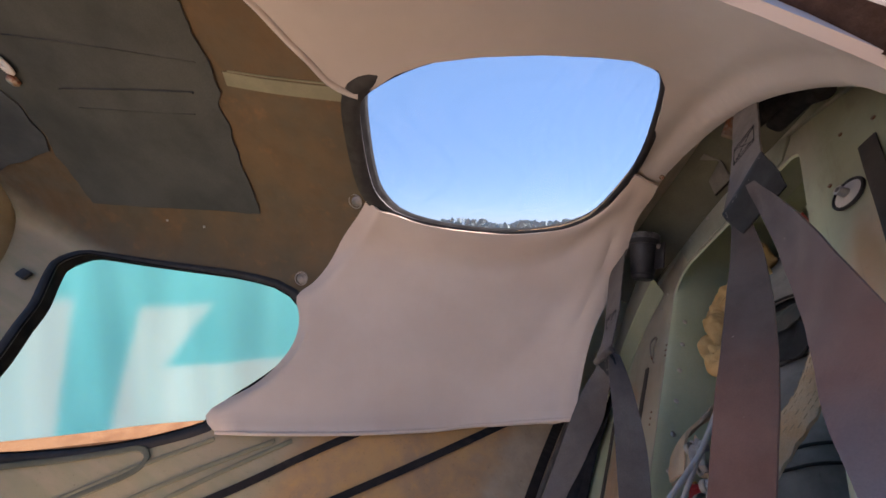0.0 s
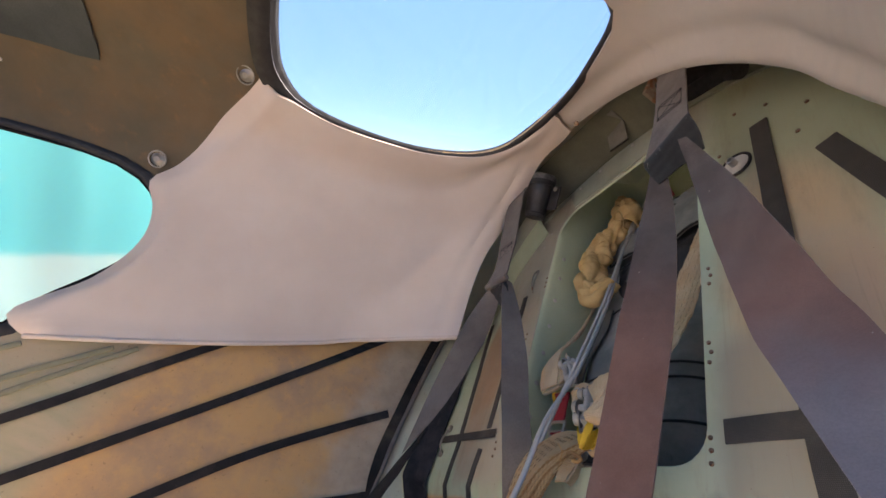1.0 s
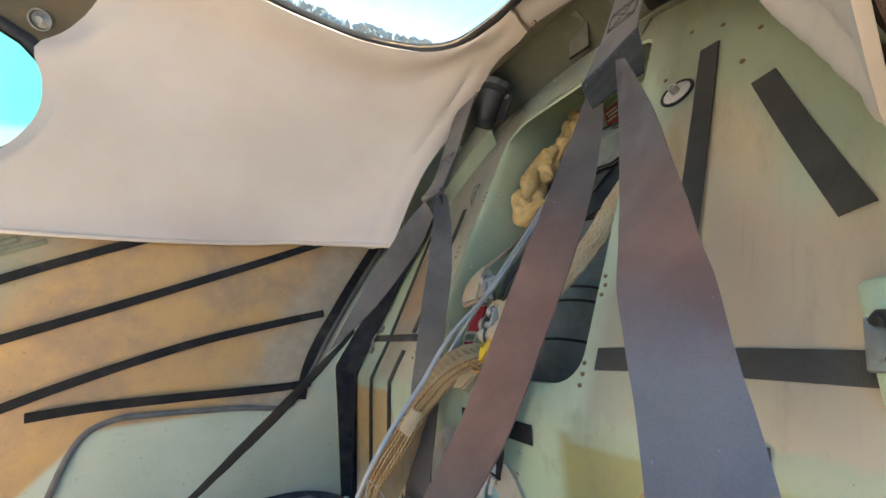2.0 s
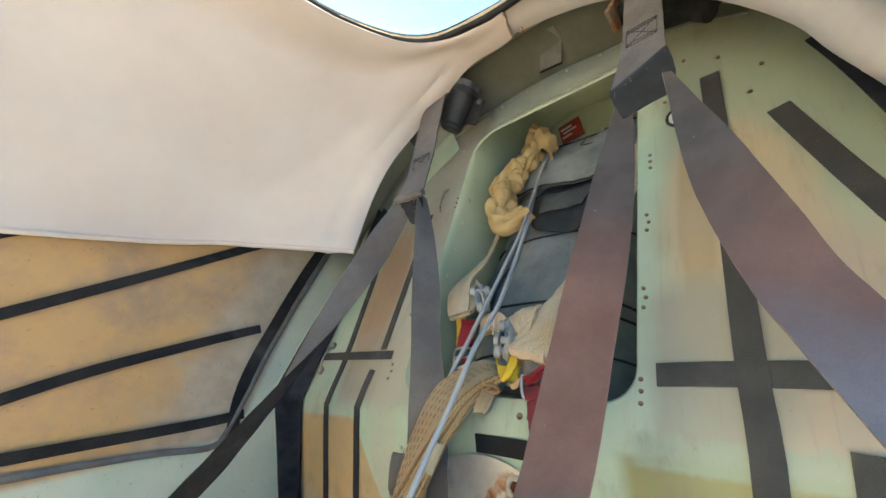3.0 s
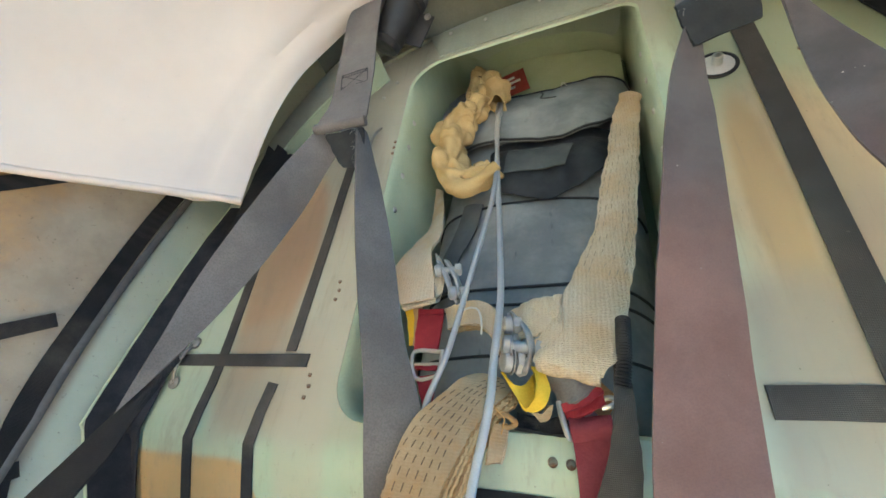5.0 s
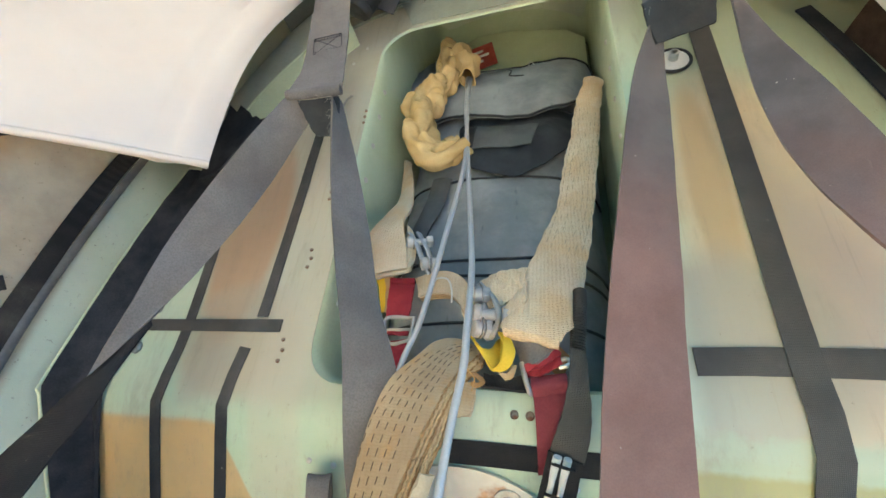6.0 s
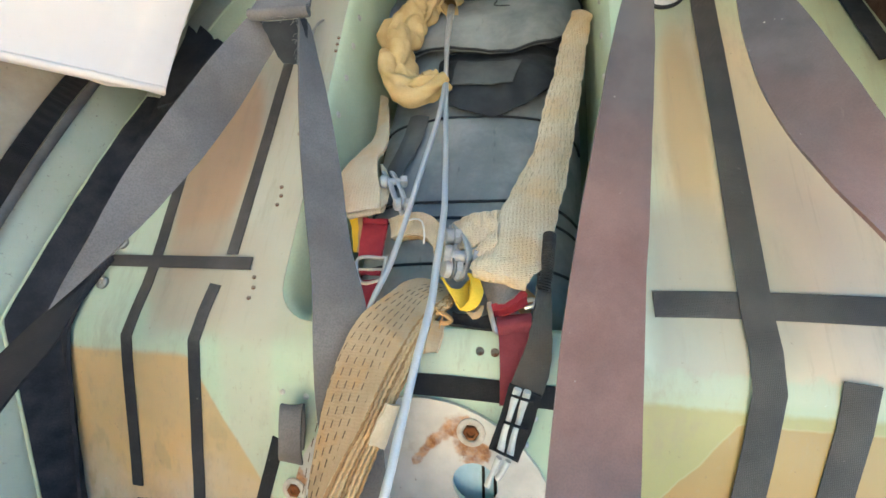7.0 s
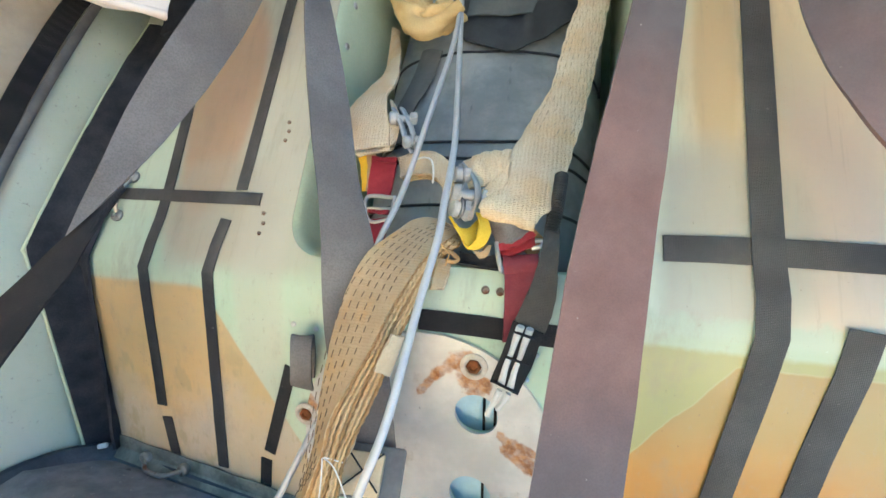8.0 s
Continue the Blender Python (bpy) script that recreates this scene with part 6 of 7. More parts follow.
            span = [wd[i] if width is None else wd[i].normalized() * width, wd[i + 2] if width is None else wd[i + 2].normalized() * width]
            a = path[i] + span[0] * q + up
            bpt = path[i + 2] + span[1] * q + up
            tube([a, a.lerp(bpt, 0.9)], r, 2, 4, bm)
    return part("stitching", bm, M[mat], parent)


# folded bundle of tan bridle webbing that hangs out of the recess
bundle = thing("bridle_bundle", (0.02, -0.03, 0.03), "folded stack of tan bridle webbing with dark stitching", "webbing bundle")
LE = [(0.0123, -0.0138, -0.0200), (0.0005, -0.0113, -0.0060), (-0.0132, -0.0178, 0.0100), (-0.0246, -0.0344, 0.0240), (-0.0398, -0.0525, 0.0320), (-0.0491, -0.0758, 0.0350), (-0.0542, -0.1003, 0.0360), (-0.0560, -0.1297, 0.0370), (-0.0558, -0.1620, 0.0380), (-0.0538, -0.1952, 0.0380), (-0.0560, -0.2182, 0.0380), (-0.0636, -0.2428, 0.0340)]
RI = [(0.0227, -0.0200, -0.0120), (0.0184, -0.0330, 0.0080), (0.0113, -0.0444, 0.0200), (0.0054, -0.0589, 0.0320), (0.0008, -0.0755, 0.0420), (-0.0059, -0.0950, 0.0480), (-0.0108, -0.1122, 0.0520), (-0.0161, -0.1328, 0.0560), (-0.0261, -0.1562, 0.0580), (-0.0331, -0.1784, 0.0600), (-0.0346, -0.1998, 0.0620), (-0.0428, -0.2264, 0.0560)]
BACK = [(0.0230, -0.0227, -0.0170), (0.0250, -0.0360, 0.0030), (0.0167, -0.0444, 0.0060), (0.0122, -0.0610, 0.0180), (0.0086, -0.0763, 0.0280), (0.0047, -0.0968, 0.0340), (0.0002, -0.1088, 0.0380), (-0.0043, -0.1301, 0.0420), (-0.0100, -0.1538, 0.0440), (-0.0174, -0.1787, 0.0460), (-0.0251, -0.2048, 0.0480), (-0.0285, -0.2285, 0.0420)]
SHEETS = 7
corners = []
for k in range(SHEETS):
    q = k / (SHEETS - 1)
    le, ri = [], []
    for i in range(12):
        back = (Vector(BACK[i]) - Vector(RI[i])) * q
        jig = Vector(noise.noise_vector(Vector((k * 3.1, i * 0.7, 0)))) * 0.0008
        le.append(Vector(LE[i]) + back + vec(0.0010, 0, -0.0012) * k + jig)
        ri.append(Vector(RI[i]) + back + jig)
    if k in (0, SHEETS - 1):
        corners.append((le[10], ri[10]))
    # every third layer takes a darker copy, so the stacked edges read apart
    part("webbing", band(le, [b.lerp(a, 0.05) for a, b in zip(le, ri)] if k else ri, 0.0018, 90, 9, wave=0.0006 if k else 0.0004), M["tanweb_edge" if k % 3 == 1 else "tanweb"], bundle)
    edge = spline(ri, 150)
    ruffle = [p + vec(0.0004 * math.sin(i * 1.45 + k * 1.7), 0, 0.0005 * math.sin(i * 1.45 + k * 1.7 + 0.8)) + Vector(noise.noise_vector(p * 130)) * 0.0005 for i, p in enumerate(edge)]
    part("selvage", tube(ruffle, [0.0013 + 0.00015 * math.sin(i * 1.45 + k) for i in range(150)], 200, 6), M["tanweb_light" if k % 3 else "tanweb_edge"], bundle)
    if k == 0:
        lengthwise([(a + b) / 2 for a, b in zip(le, ri)], [b - a for a, b in zip(le, ri)], None, (-0.43, -0.27, -0.11, 0.05, 0.21, 0.37), bundle, "stitch_dark", 0.0030, 0.00036, 0.0, 4)
ring = [corners[0][0], corners[0][1], corners[1][1], corners[1][0]]
mid = sum(ring, Vector()) / 4
ring = [mid + (p - mid) * 1.03 for p in ring]
part("tie", tube([ring[q].lerp(ring[(q + 1) % 4], f) for q in range(4) for f in (0.04, 0.35, 0.65, 0.96)], 0.0005, 64, 6, closed=True), M["white"], bundle, "white tie thread")
part("tie", tube([ring[1], ring[1] + vec(0.012, -0.004, 0.004), ring[1] + vec(0.024, -0.022, 0.002), ring[1] + vec(0.034, -0.044, -0.006)], 0.0005, 20, 5), M["white"], bundle)
part("tie", tube([ring[1], ring[1] + vec(0.004, -0.016, 0.003), ring[1] + vec(0.002, -0.044, -0.002)], 0.0005, 16, 5), M["white"], bundle)
part("tab", band([(-0.0004, -0.1157, 0.0600), (-0.0053, -0.1289, 0.0600), (-0.0092, -0.1409, 0.0600)], [(0.0036, -0.1159, 0.0500), (-0.0000, -0.1307, 0.0500), (-0.0031, -0.1436, 0.0500)], 0.0034, 18, 7, wave=0.0004, sag=0.0016), M["pad"], bundle, "pale stitched tab")
part("end_flap", band([(0.0136, -0.0526, 0.0180), (0.0130, -0.0663, 0.0240), (0.0124, -0.0789, 0.0260)], [(0.0208, -0.0500, 0.0080), (0.0219, -0.0636, 0.0140), (0.0205, -0.0763, 0.0200)], 0.0022, 20, 6, wave=0.0004), M["tanweb"], bundle)
part("end_flap", band([(0.0208, -0.0500, 0.0080), (0.0219, -0.0636, 0.0140), (0.0205, -0.0763, 0.0200)], [(0.0136, -0.0493, -0.0040), (0.0136, -0.0628, 0.0000), (0.0106, -0.0738, 0.0060)], 0.0022, 20, 6, wave=0.0004), M["beige"], bundle)
part("knot", tube([(0.0181, -0.0480, 0.0220), (0.0229, -0.0462, 0.0200), (0.0272, -0.0470, 0.0120), (0.0286, -0.0494, 0.0100), (0.0248, -0.0522, 0.0120), (0.0206, -0.0519, 0.0160)], [0.0016, 0.0024, 0.0024, 0.0022, 0.0022, 0.0016], 40, 10, flat=0.6, rough=0.0010), M["tanweb_edge"], bundle, "orange-brown bunched end")
part("cord", tube([(0.0179, -0.0417, 0.0340), (0.0224, -0.0465, 0.0340), (0.0268, -0.0510, 0.0340), (0.0263, -0.0548, 0.0340), (0.0251, -0.0606, 0.0340)], 0.0005, 24, 5), M["cord"], bundle, "orange binding cord")

# broad tan strap on the port side of the pack
st = thing("bridle_strap", (0.135, 0.42, -0.07), "broad beige bridle strap over the pack", "strap", "bridle straps")
SL = [(0.1382, 0.3865, -0.0850), (0.1305, 0.3551, -0.0800), (0.1222, 0.3225, -0.0720), (0.1117, 0.2517, -0.0560), (0.1003, 0.1960, -0.0460), (0.0954, 0.1540, -0.0380), (0.0874, 0.1231, -0.0300), (0.0784, 0.0967, -0.0200), (0.0703, 0.0721, -0.0100), (0.0637, 0.0482, 0.0020), (0.0598, 0.0269, 0.0120), (0.0560, 0.0058, 0.0200), (0.0472, -0.0053, 0.0240), (0.0456, -0.0105, 0.0240)]
SR = [(0.1609, 0.3751, -0.0850), (0.1541, 0.3388, -0.0800), (0.1489, 0.3011, -0.0720), (0.1395, 0.2252, -0.0560), (0.1319, 0.1726, -0.0460), (0.1265, 0.1338, -0.0380), (0.1225, 0.1076, -0.0300), (0.1188, 0.0822, -0.0200), (0.1136, 0.0565, -0.0100), (0.1087, 0.0299, 0.0020), (0.1044, 0.0068, 0.0120), (0.1004, -0.0086, 0.0200), (0.0925, -0.0137, 0.0240), (0.0889, -0.0206, 0.0240)]
main = part("webbing", band(SL, SR, 0.0034, 110, 14, wave=0.0010, sag=0.004), M["beige"], st)
lengthwise([(vec(*a) + vec(*b)) / 2 for a, b in zip(SL[:9], SR[:9])], [vec(*b) - vec(*a) for a, b in zip(SL[:9], SR[:9])], 0.040, (-0.42, -0.28, -0.14, 0.0, 0.14, 0.28, 0.42), main, "stitch", 0.0050, 0.00036, 0.002, 20)
# the strap turns under at its foot
turn_l, turn_r = Vector(SL[-1]), Vector(SR[-1])
turn_l, turn_r = turn_l + vec(0, 0.004, 0.0016), turn_r + vec(0, 0.004, 0.0016)
part("fold", band([turn_l, turn_l + vec(0.001, -0.006, -0.002), turn_l + vec(0.003, -0.004, -0.012), turn_l + vec(0.006, 0.010, -0.018)], [turn_r, turn_r + vec(0.000, -0.006, -0.002), turn_r + vec(-0.002, -0.004, -0.012), turn_r + vec(-0.004, 0.010, -0.018)], 0.0032, 24, 10), M["beige"], st)
# bunched end behind the shackle, and the arch of layers over the pack's foot
part("loop", band([(0.0634, 0.0498, 0.0040), (0.0484, 0.0477, 0.0060), (0.0339, 0.0439, 0.0060), (0.0230, 0.0380, 0.0040)], [(0.0617, 0.0235, 0.0140), (0.0517, 0.0173, 0.0140), (0.0407, 0.0131, 0.0120), (0.0305, 0.0124, 0.0080)], 0.003, 30, 8, wave=0.0012, sag=0.004), M["beige"], st)
part("loop", band([(0.0656, 0.0359, 0.0120), (0.0567, 0.0207, 0.0160), (0.0481, 0.0099, 0.0160), (0.0410, 0.0072, 0.0120)], [(0.0652, 0.0141, 0.0200), (0.0602, 0.0048, 0.0200), (0.0546, -0.0003, 0.0180), (0.0482, -0.0012, 0.0140)], 0.003, 24, 6, wave=0.0010, sag=0.003), M["beige"], st)
for k in range(3):
    lift = vec(0.0012 * k, -0.0030 * k, -0.0034 * k)
    part("loop", band([Vector(p) + lift for p in [(-0.0555, 0.0600, -0.0260), (-0.0375, 0.0631, -0.0200), (-0.0162, 0.0613, -0.0140), (-0.0018, 0.0538, -0.0120), (0.0093, 0.0367, -0.0100), (0.0122, 0.0147, -0.0120)]], [Vector(p) + lift + vec(0, 0.002 * k, 0) for p in [(-0.0496, 0.0391, -0.0260), (-0.0320, 0.0394, -0.0180), (-0.0148, 0.0370, -0.0120), (-0.0048, 0.0301, -0.0100), (0.0016, 0.0205, -0.0100), (0.0044, 0.0107, -0.0140)]], 0.0026, 34, 7, wave=0.0009, sag=0.002), M["beige" if k == 0 else "tanweb"], st)
part("thread", tube([(-0.0272, 0.0505, -0.0100), (-0.0204, 0.0513, -0.0080), (-0.0121, 0.0475, -0.0060), (-0.0077, 0.0358, -0.0040), (-0.0069, 0.0237, -0.0040)], 0.0009, 24, 5), M["white"], st)
st2 = thing("bridle_strap", (-0.09, 0.08, 0.0), "beige bridle strap folded into a loop at the shackle", "strap", "bridle straps")
part("webbing", band([(-0.1309, 0.2989, -0.1100), (-0.1068, 0.1998, -0.0700), (-0.1076, 0.1509, -0.0400), (-0.1145, 0.1082, -0.0180), (-0.1017, 0.0789, -0.0080), (-0.0915, 0.0564, -0.0060)], [(-0.1177, 0.2869, -0.1050), (-0.0878, 0.2087, -0.0620), (-0.0725, 0.1541, -0.0320), (-0.0707, 0.1215, -0.0120), (-0.0609, 0.0886, -0.0040), (-0.0552, 0.0602, -0.0040)], 0.0032, 50, 9, wave=0.0006, sag=0.002), M["beige"], st2)
part("fold", band([(-0.0915, 0.0564, -0.0060), (-0.0911, 0.0557, -0.0100), (-0.0923, 0.0632, -0.0180)], [(-0.0552, 0.0602, -0.0040), (-0.0553, 0.0637, -0.0100), (-0.0572, 0.0804, -0.0180)], 0.0030, 16, 8), M["beige"], st2)
part("fold", band([(-0.0565, 0.0613, -0.0060), (-0.0534, 0.0732, -0.0120), (-0.0558, 0.0944, -0.0160), (-0.0638, 0.1137, -0.0200)], [(-0.0636, 0.0911, -0.0080), (-0.0625, 0.0974, -0.0100), (-0.0650, 0.1069, -0.0140), (-0.0710, 0.1208, -0.0180)], 0.0028, 20, 5), M["beige"], st2)


def shackle(name_at, label, bars, bolts):
    """A link of bent flat bars, held by bolts with hex nuts and round heads; bolts: head end, nut end, radius."""
    t = thing("shackle", name_at, label, "shackle", "shackles")
    for pts in bars:
        part("bar", tube(pts, 0.0052, 30, 12, flat=0.42, up=(0.85, 0.45, 0.25)), M["shackle"], t)
    for a, b, r in bolts:
        a, b = Vector(a), Vector(b)
        d, ln = (b - a).normalized(), (b - a).length
        pin = part("pin", turned([(r * 0.55, 0.0), (r * 0.55, ln), (0.0001, ln)], tuple(a), tuple(d), 16), M["shackle"], t)
        part("head", turned([(r * 0.6, -0.0005), (r * 0.95, 0.0010), (r, 0.0030), (r, 0.0062), (r * 0.55, 0.0066)], tuple(a), tuple(d), 20), M["shackle"], pin)
        part("washer", turned([(r * 1.18, 0.0066), (r * 1.18, 0.0078), (r * 0.5, 0.0080)], tuple(a), tuple(d), 22), M["steel_dull"], pin)
        part("nut", turned([(r * 0.5, ln - 0.0074), (r * 0.98, ln - 0.0070), (r * 1.04, ln - 0.0060), (r * 1.04, ln - 0.0018), (r * 0.9, ln - 0.0006), (r * 0.5, ln)], tuple(a), tuple(d), 6), M["shackle"], pin)
    return t


shackle((0.0321, 0.0099, 0.0120), "dull zinc-plated shackle joining the beige straps", [[(0.0239, 0.0360, 0.0060), (0.0340, 0.0230, 0.0140), (0.0406, 0.0087, 0.0200), (0.0415, -0.0023, 0.0200), (0.0353, -0.0104, 0.0140), (0.0277, -0.0118, 0.0080)], [(0.0211, 0.0356, 0.0040), (0.0269, 0.0203, 0.0100), (0.0300, 0.0054, 0.0120), (0.0274, -0.0066, 0.0080)]],
        [((0.0187, 0.0223, 0.0180), (0.0318, 0.0240, 0.0120), 0.0072), ((0.0200, 0.0043, 0.0220), (0.0507, 0.0022, 0.0140), 0.0082), ((0.0192, -0.0069, 0.0200), (0.0336, -0.0056, 0.0100), 0.0086)])
shackle((-0.0520, 0.0873, -0.0160), "dull zinc-plated shackle on the starboard strap", [[(-0.0609, 0.1058, -0.0120), (-0.0494, 0.0882, -0.0060), (-0.0417, 0.0714, -0.0060), (-0.0347, 0.0579, -0.0120)], [(-0.0527, 0.1072, -0.0140), (-0.0413, 0.0893, -0.0100), (-0.0339, 0.0726, -0.0100), (-0.0305, 0.0608, -0.0140)]],
        [((-0.0609, 0.0919, -0.0040), (-0.0353, 0.0966, -0.0140), 0.0066), ((-0.0422, 0.0656, -0.0040), (-0.0270, 0.0692, -0.0120), 0.0066)])

# red and yellow restraint straps
r1 = thing("restraint_strap", (0.082, -0.05, 0.03), "dark red restraint strap with steel buckle and yellow tail", "strap", "restraint straps")
part("red_strap", band([(0.0669, -0.0480, 0.0140), (0.0683, -0.0656, 0.0120), (0.0689, -0.0867, 0.0040), (0.0684, -0.1103, -0.0080)], [(0.0919, -0.0450, 0.0140), (0.0919, -0.0589, 0.0100), (0.0894, -0.0822, 0.0020), (0.0840, -0.1062, -0.0100)], 0.0022, 40, 7), M["red_dark"], r1)
part("red_cuff", band([(0.0659, -0.0463, 0.0140), (0.0670, -0.0528, 0.0190), (0.0681, -0.0588, 0.0160)], [(0.0927, -0.0436, 0.0140), (0.0932, -0.0501, 0.0190), (0.0919, -0.0557, 0.0160)], 0.0024, 16, 7), M["red_dark"], r1)
part("red_fold", band([(0.0617, -0.0371, 0.0200), (0.0719, -0.0340, 0.0240), (0.0801, -0.0290, 0.0240), (0.0868, -0.0242, 0.0200)], [(0.0631, -0.0425, 0.0200), (0.0739, -0.0402, 0.0260), (0.0820, -0.0358, 0.0260), (0.0897, -0.0282, 0.0200)], 0.0022, 20, 6, wave=0.0005), M["red"], r1)
part("red_fold", band([(0.0623, -0.0405, 0.0140), (0.0732, -0.0382, 0.0200), (0.0815, -0.0336, 0.0200), (0.0886, -0.0275, 0.0160)], [(0.0645, -0.0459, 0.0140), (0.0748, -0.0445, 0.0220), (0.0830, -0.0408, 0.0220), (0.0901, -0.0361, 0.0160)], 0.0022, 20, 6, wave=0.0005), M["red"], r1)
part("brown_backing", band([(0.0794, -0.0354, 0.0040), (0.0875, -0.0176, 0.0020)], [(0.0890, -0.0451, 0.0040), (0.0971, -0.0267, 0.0020)], 0.0022, 8, 5), M["tanweb_edge"], r1)
part("buckle", tube([(0.0597, -0.0351, 0.0160), (0.0619, -0.0450, 0.0190), (0.0645, -0.0539, 0.0190), (0.0664, -0.0578, 0.0170), (0.0701, -0.0575, 0.0150)], 0.0021, 22, 8), M["steel"], r1)
part("buckle", tube([(0.0877, -0.0381, 0.0160), (0.0927, -0.0371, 0.0170), (0.0963, -0.0339, 0.0160), (0.0931, -0.0311, 0.0150), (0.0880, -0.0320, 0.0140)], 0.0018, 22, 8), M["steel"], r1)
part("black_fold", band([(0.0476, -0.0154, 0.0120), (0.0616, -0.0182, 0.0220), (0.0727, -0.0170, 0.0240), (0.0816, -0.0131, 0.0180)], [(0.0593, -0.0374, 0.0140), (0.0702, -0.0373, 0.0260), (0.0791, -0.0314, 0.0260), (0.0883, -0.0212, 0.0180)], 0.0034, 26, 8, wave=0.0006, sag=0.003), M["grey_strap"], r1)
part("yellow_tail", band([(0.0164, -0.0136, 0.0120), (0.0262, -0.0231, 0.0180), (0.0346, -0.0235, 0.0140), (0.0395, -0.0112, 0.0000)], [(0.0190, -0.0172, 0.0120), (0.0308, -0.0332, 0.0200), (0.0388, -0.0423, 0.0200), (0.0416, -0.0389, 0.0100)], 0.0020, 26, 7, wave=0.0003), M["yellow"], r1)
part("yellow_tail", band([(0.0405, -0.0119, 0.0160), (0.0456, -0.0226, 0.0240), (0.0463, -0.0331, 0.0260), (0.0430, -0.0391, 0.0240), (0.0386, -0.0408, 0.0200)], [(0.0483, -0.0126, 0.0160), (0.0546, -0.0265, 0.0220), (0.0547, -0.0361, 0.0260), (0.0495, -0.0432, 0.0260), (0.0413, -0.0441, 0.0220)], 0.0020, 26, 7, wave=0.0003), M["yellow"], r1)
part("yellow_tail", band([(0.0395, -0.0112, 0.0000), (0.0446, -0.0145, 0.0040), (0.0489, -0.0247, 0.0120)], [(0.0416, -0.0389, 0.0100), (0.0463, -0.0361, 0.0100), (0.0501, -0.0342, 0.0140)], 0.0020, 26, 7, wave=0.0003), M["yellow"], r1)
part("tan_tail", band([(0.0398, -0.0416, 0.0140), (0.0474, -0.0431, 0.0140), (0.0529, -0.0373, 0.0140)], [(0.0463, -0.0482, 0.0120), (0.0525, -0.0458, 0.0120), (0.0554, -0.0361, 0.0120)], 0.0020, 12, 5), M["tanweb"], r1)
r2 = thing("restraint_strap", (-0.0680, 0.0356, -0.0280), "red restraint strap with square steel buckle and yellow tail", "strap", "restraint straps")
part("yellow_tail", band([(-0.1051, 0.0691, -0.0340), (-0.0977, 0.0507, -0.0340), (-0.0904, 0.0252, -0.0340)], [(-0.0845, 0.0693, -0.0320), (-0.0823, 0.0499, -0.0320), (-0.0806, 0.0259, -0.0320)], 0.0025, 16, 6, wave=0.0006), M["yellow"], r2)
part("tan_tail", band([(-0.0928, 0.0675, -0.0310), (-0.0877, 0.0462, -0.0310), (-0.0849, 0.0241, -0.0310)], [(-0.0806, 0.0670, -0.0300), (-0.0795, 0.0458, -0.0300), (-0.0794, 0.0238, -0.0300)], 0.0022, 16, 5, wave=0.0006), M["tanweb"], r2)
part("red_strap", band([(-0.0827, 0.0598, -0.0260), (-0.0807, 0.0461, -0.0240), (-0.0804, 0.0305, -0.0240), (-0.0803, 0.0169, -0.0250)], [(-0.0549, 0.0585, -0.0260), (-0.0538, 0.0451, -0.0240), (-0.0543, 0.0292, -0.0240), (-0.0560, 0.0151, -0.0250)], 0.003, 24, 7), M["red"], r2)
part("red_fold", band([(-0.0807, 0.0584, -0.0220), (-0.0793, 0.0528, -0.0210)], [(-0.0531, 0.0565, -0.0220), (-0.0531, 0.0511, -0.0210)], 0.0026, 8, 6), M["red"], r2)
part("red_stitch", tube([(-0.0752, 0.0398, -0.0225), (-0.0564, 0.0382, -0.0225)], 0.0007, 8, 5), M["dark_thread"], r2)
part("red_strap", band([(-0.0749, 0.0015, -0.0220), (-0.0743, -0.0021, -0.0220)], [(-0.0525, 0.0011, -0.0220), (-0.0531, -0.0030, -0.0220)], 0.003, 8, 6), M["red"], r2)
part("red_strap", band([(-0.0733, -0.0090, -0.0240), (-0.0672, -0.0215, -0.0220), (-0.0606, -0.0348, -0.0220)], [(-0.0533, -0.0064, -0.0240), (-0.0526, -0.0197, -0.0220), (-0.0540, -0.0322, -0.0220)], 0.003, 16, 6), M["red"], r2)
bk2 = part("buckle", tube([(-0.0786, 0.0141, -0.0210), (-0.0532, 0.0148, -0.0210), (-0.0495, 0.0137, -0.0210), (-0.0510, -0.0062, -0.0210), (-0.0530, -0.0080, -0.0210), (-0.0724, -0.0100, -0.0210)], 0.0021, 44, 8, closed=True), M["steel"], r2)
part("buckle_bar", tube([(-0.0754, 0.0025, -0.0200), (-0.0509, 0.0028, -0.0200)], 0.0017, 8, 8), M["steel"], bk2)

# black strap with pale clips
bs = thing("black_strap", (0.112, -0.02, 0.02), "worn black strap with pale plastic clips on its patch", "strap")
part("tail", band([(0.0269, -0.0398, 0.0000), (0.0374, -0.0428, 0.0040), (0.0503, -0.0445, 0.0080), (0.0631, -0.0424, 0.0100)], [(0.0258, -0.0507, 0.0060), (0.0374, -0.0524, 0.0080), (0.0516, -0.0544, 0.0100), (0.0668, -0.0551, 0.0120)], 0.0024, 24, 6, wave=0.0008, sag=0.002), M["velcro"], bs)
strap = part("strap", band([(0.0969, -0.0100, 0.0160), (0.0948, -0.0403, 0.0260), (0.0910, -0.0621, 0.0260), (0.0842, -0.0807, 0.0200), (0.0777, -0.0953, 0.0120)], [(0.1063, -0.0075, 0.0100), (0.1070, -0.0385, 0.0220), (0.1076, -0.0646, 0.0240), (0.1060, -0.0844, 0.0160), (0.1002, -0.1017, 0.0060)], 0.0022, 50, 8), M["velcro_worn"], bs)
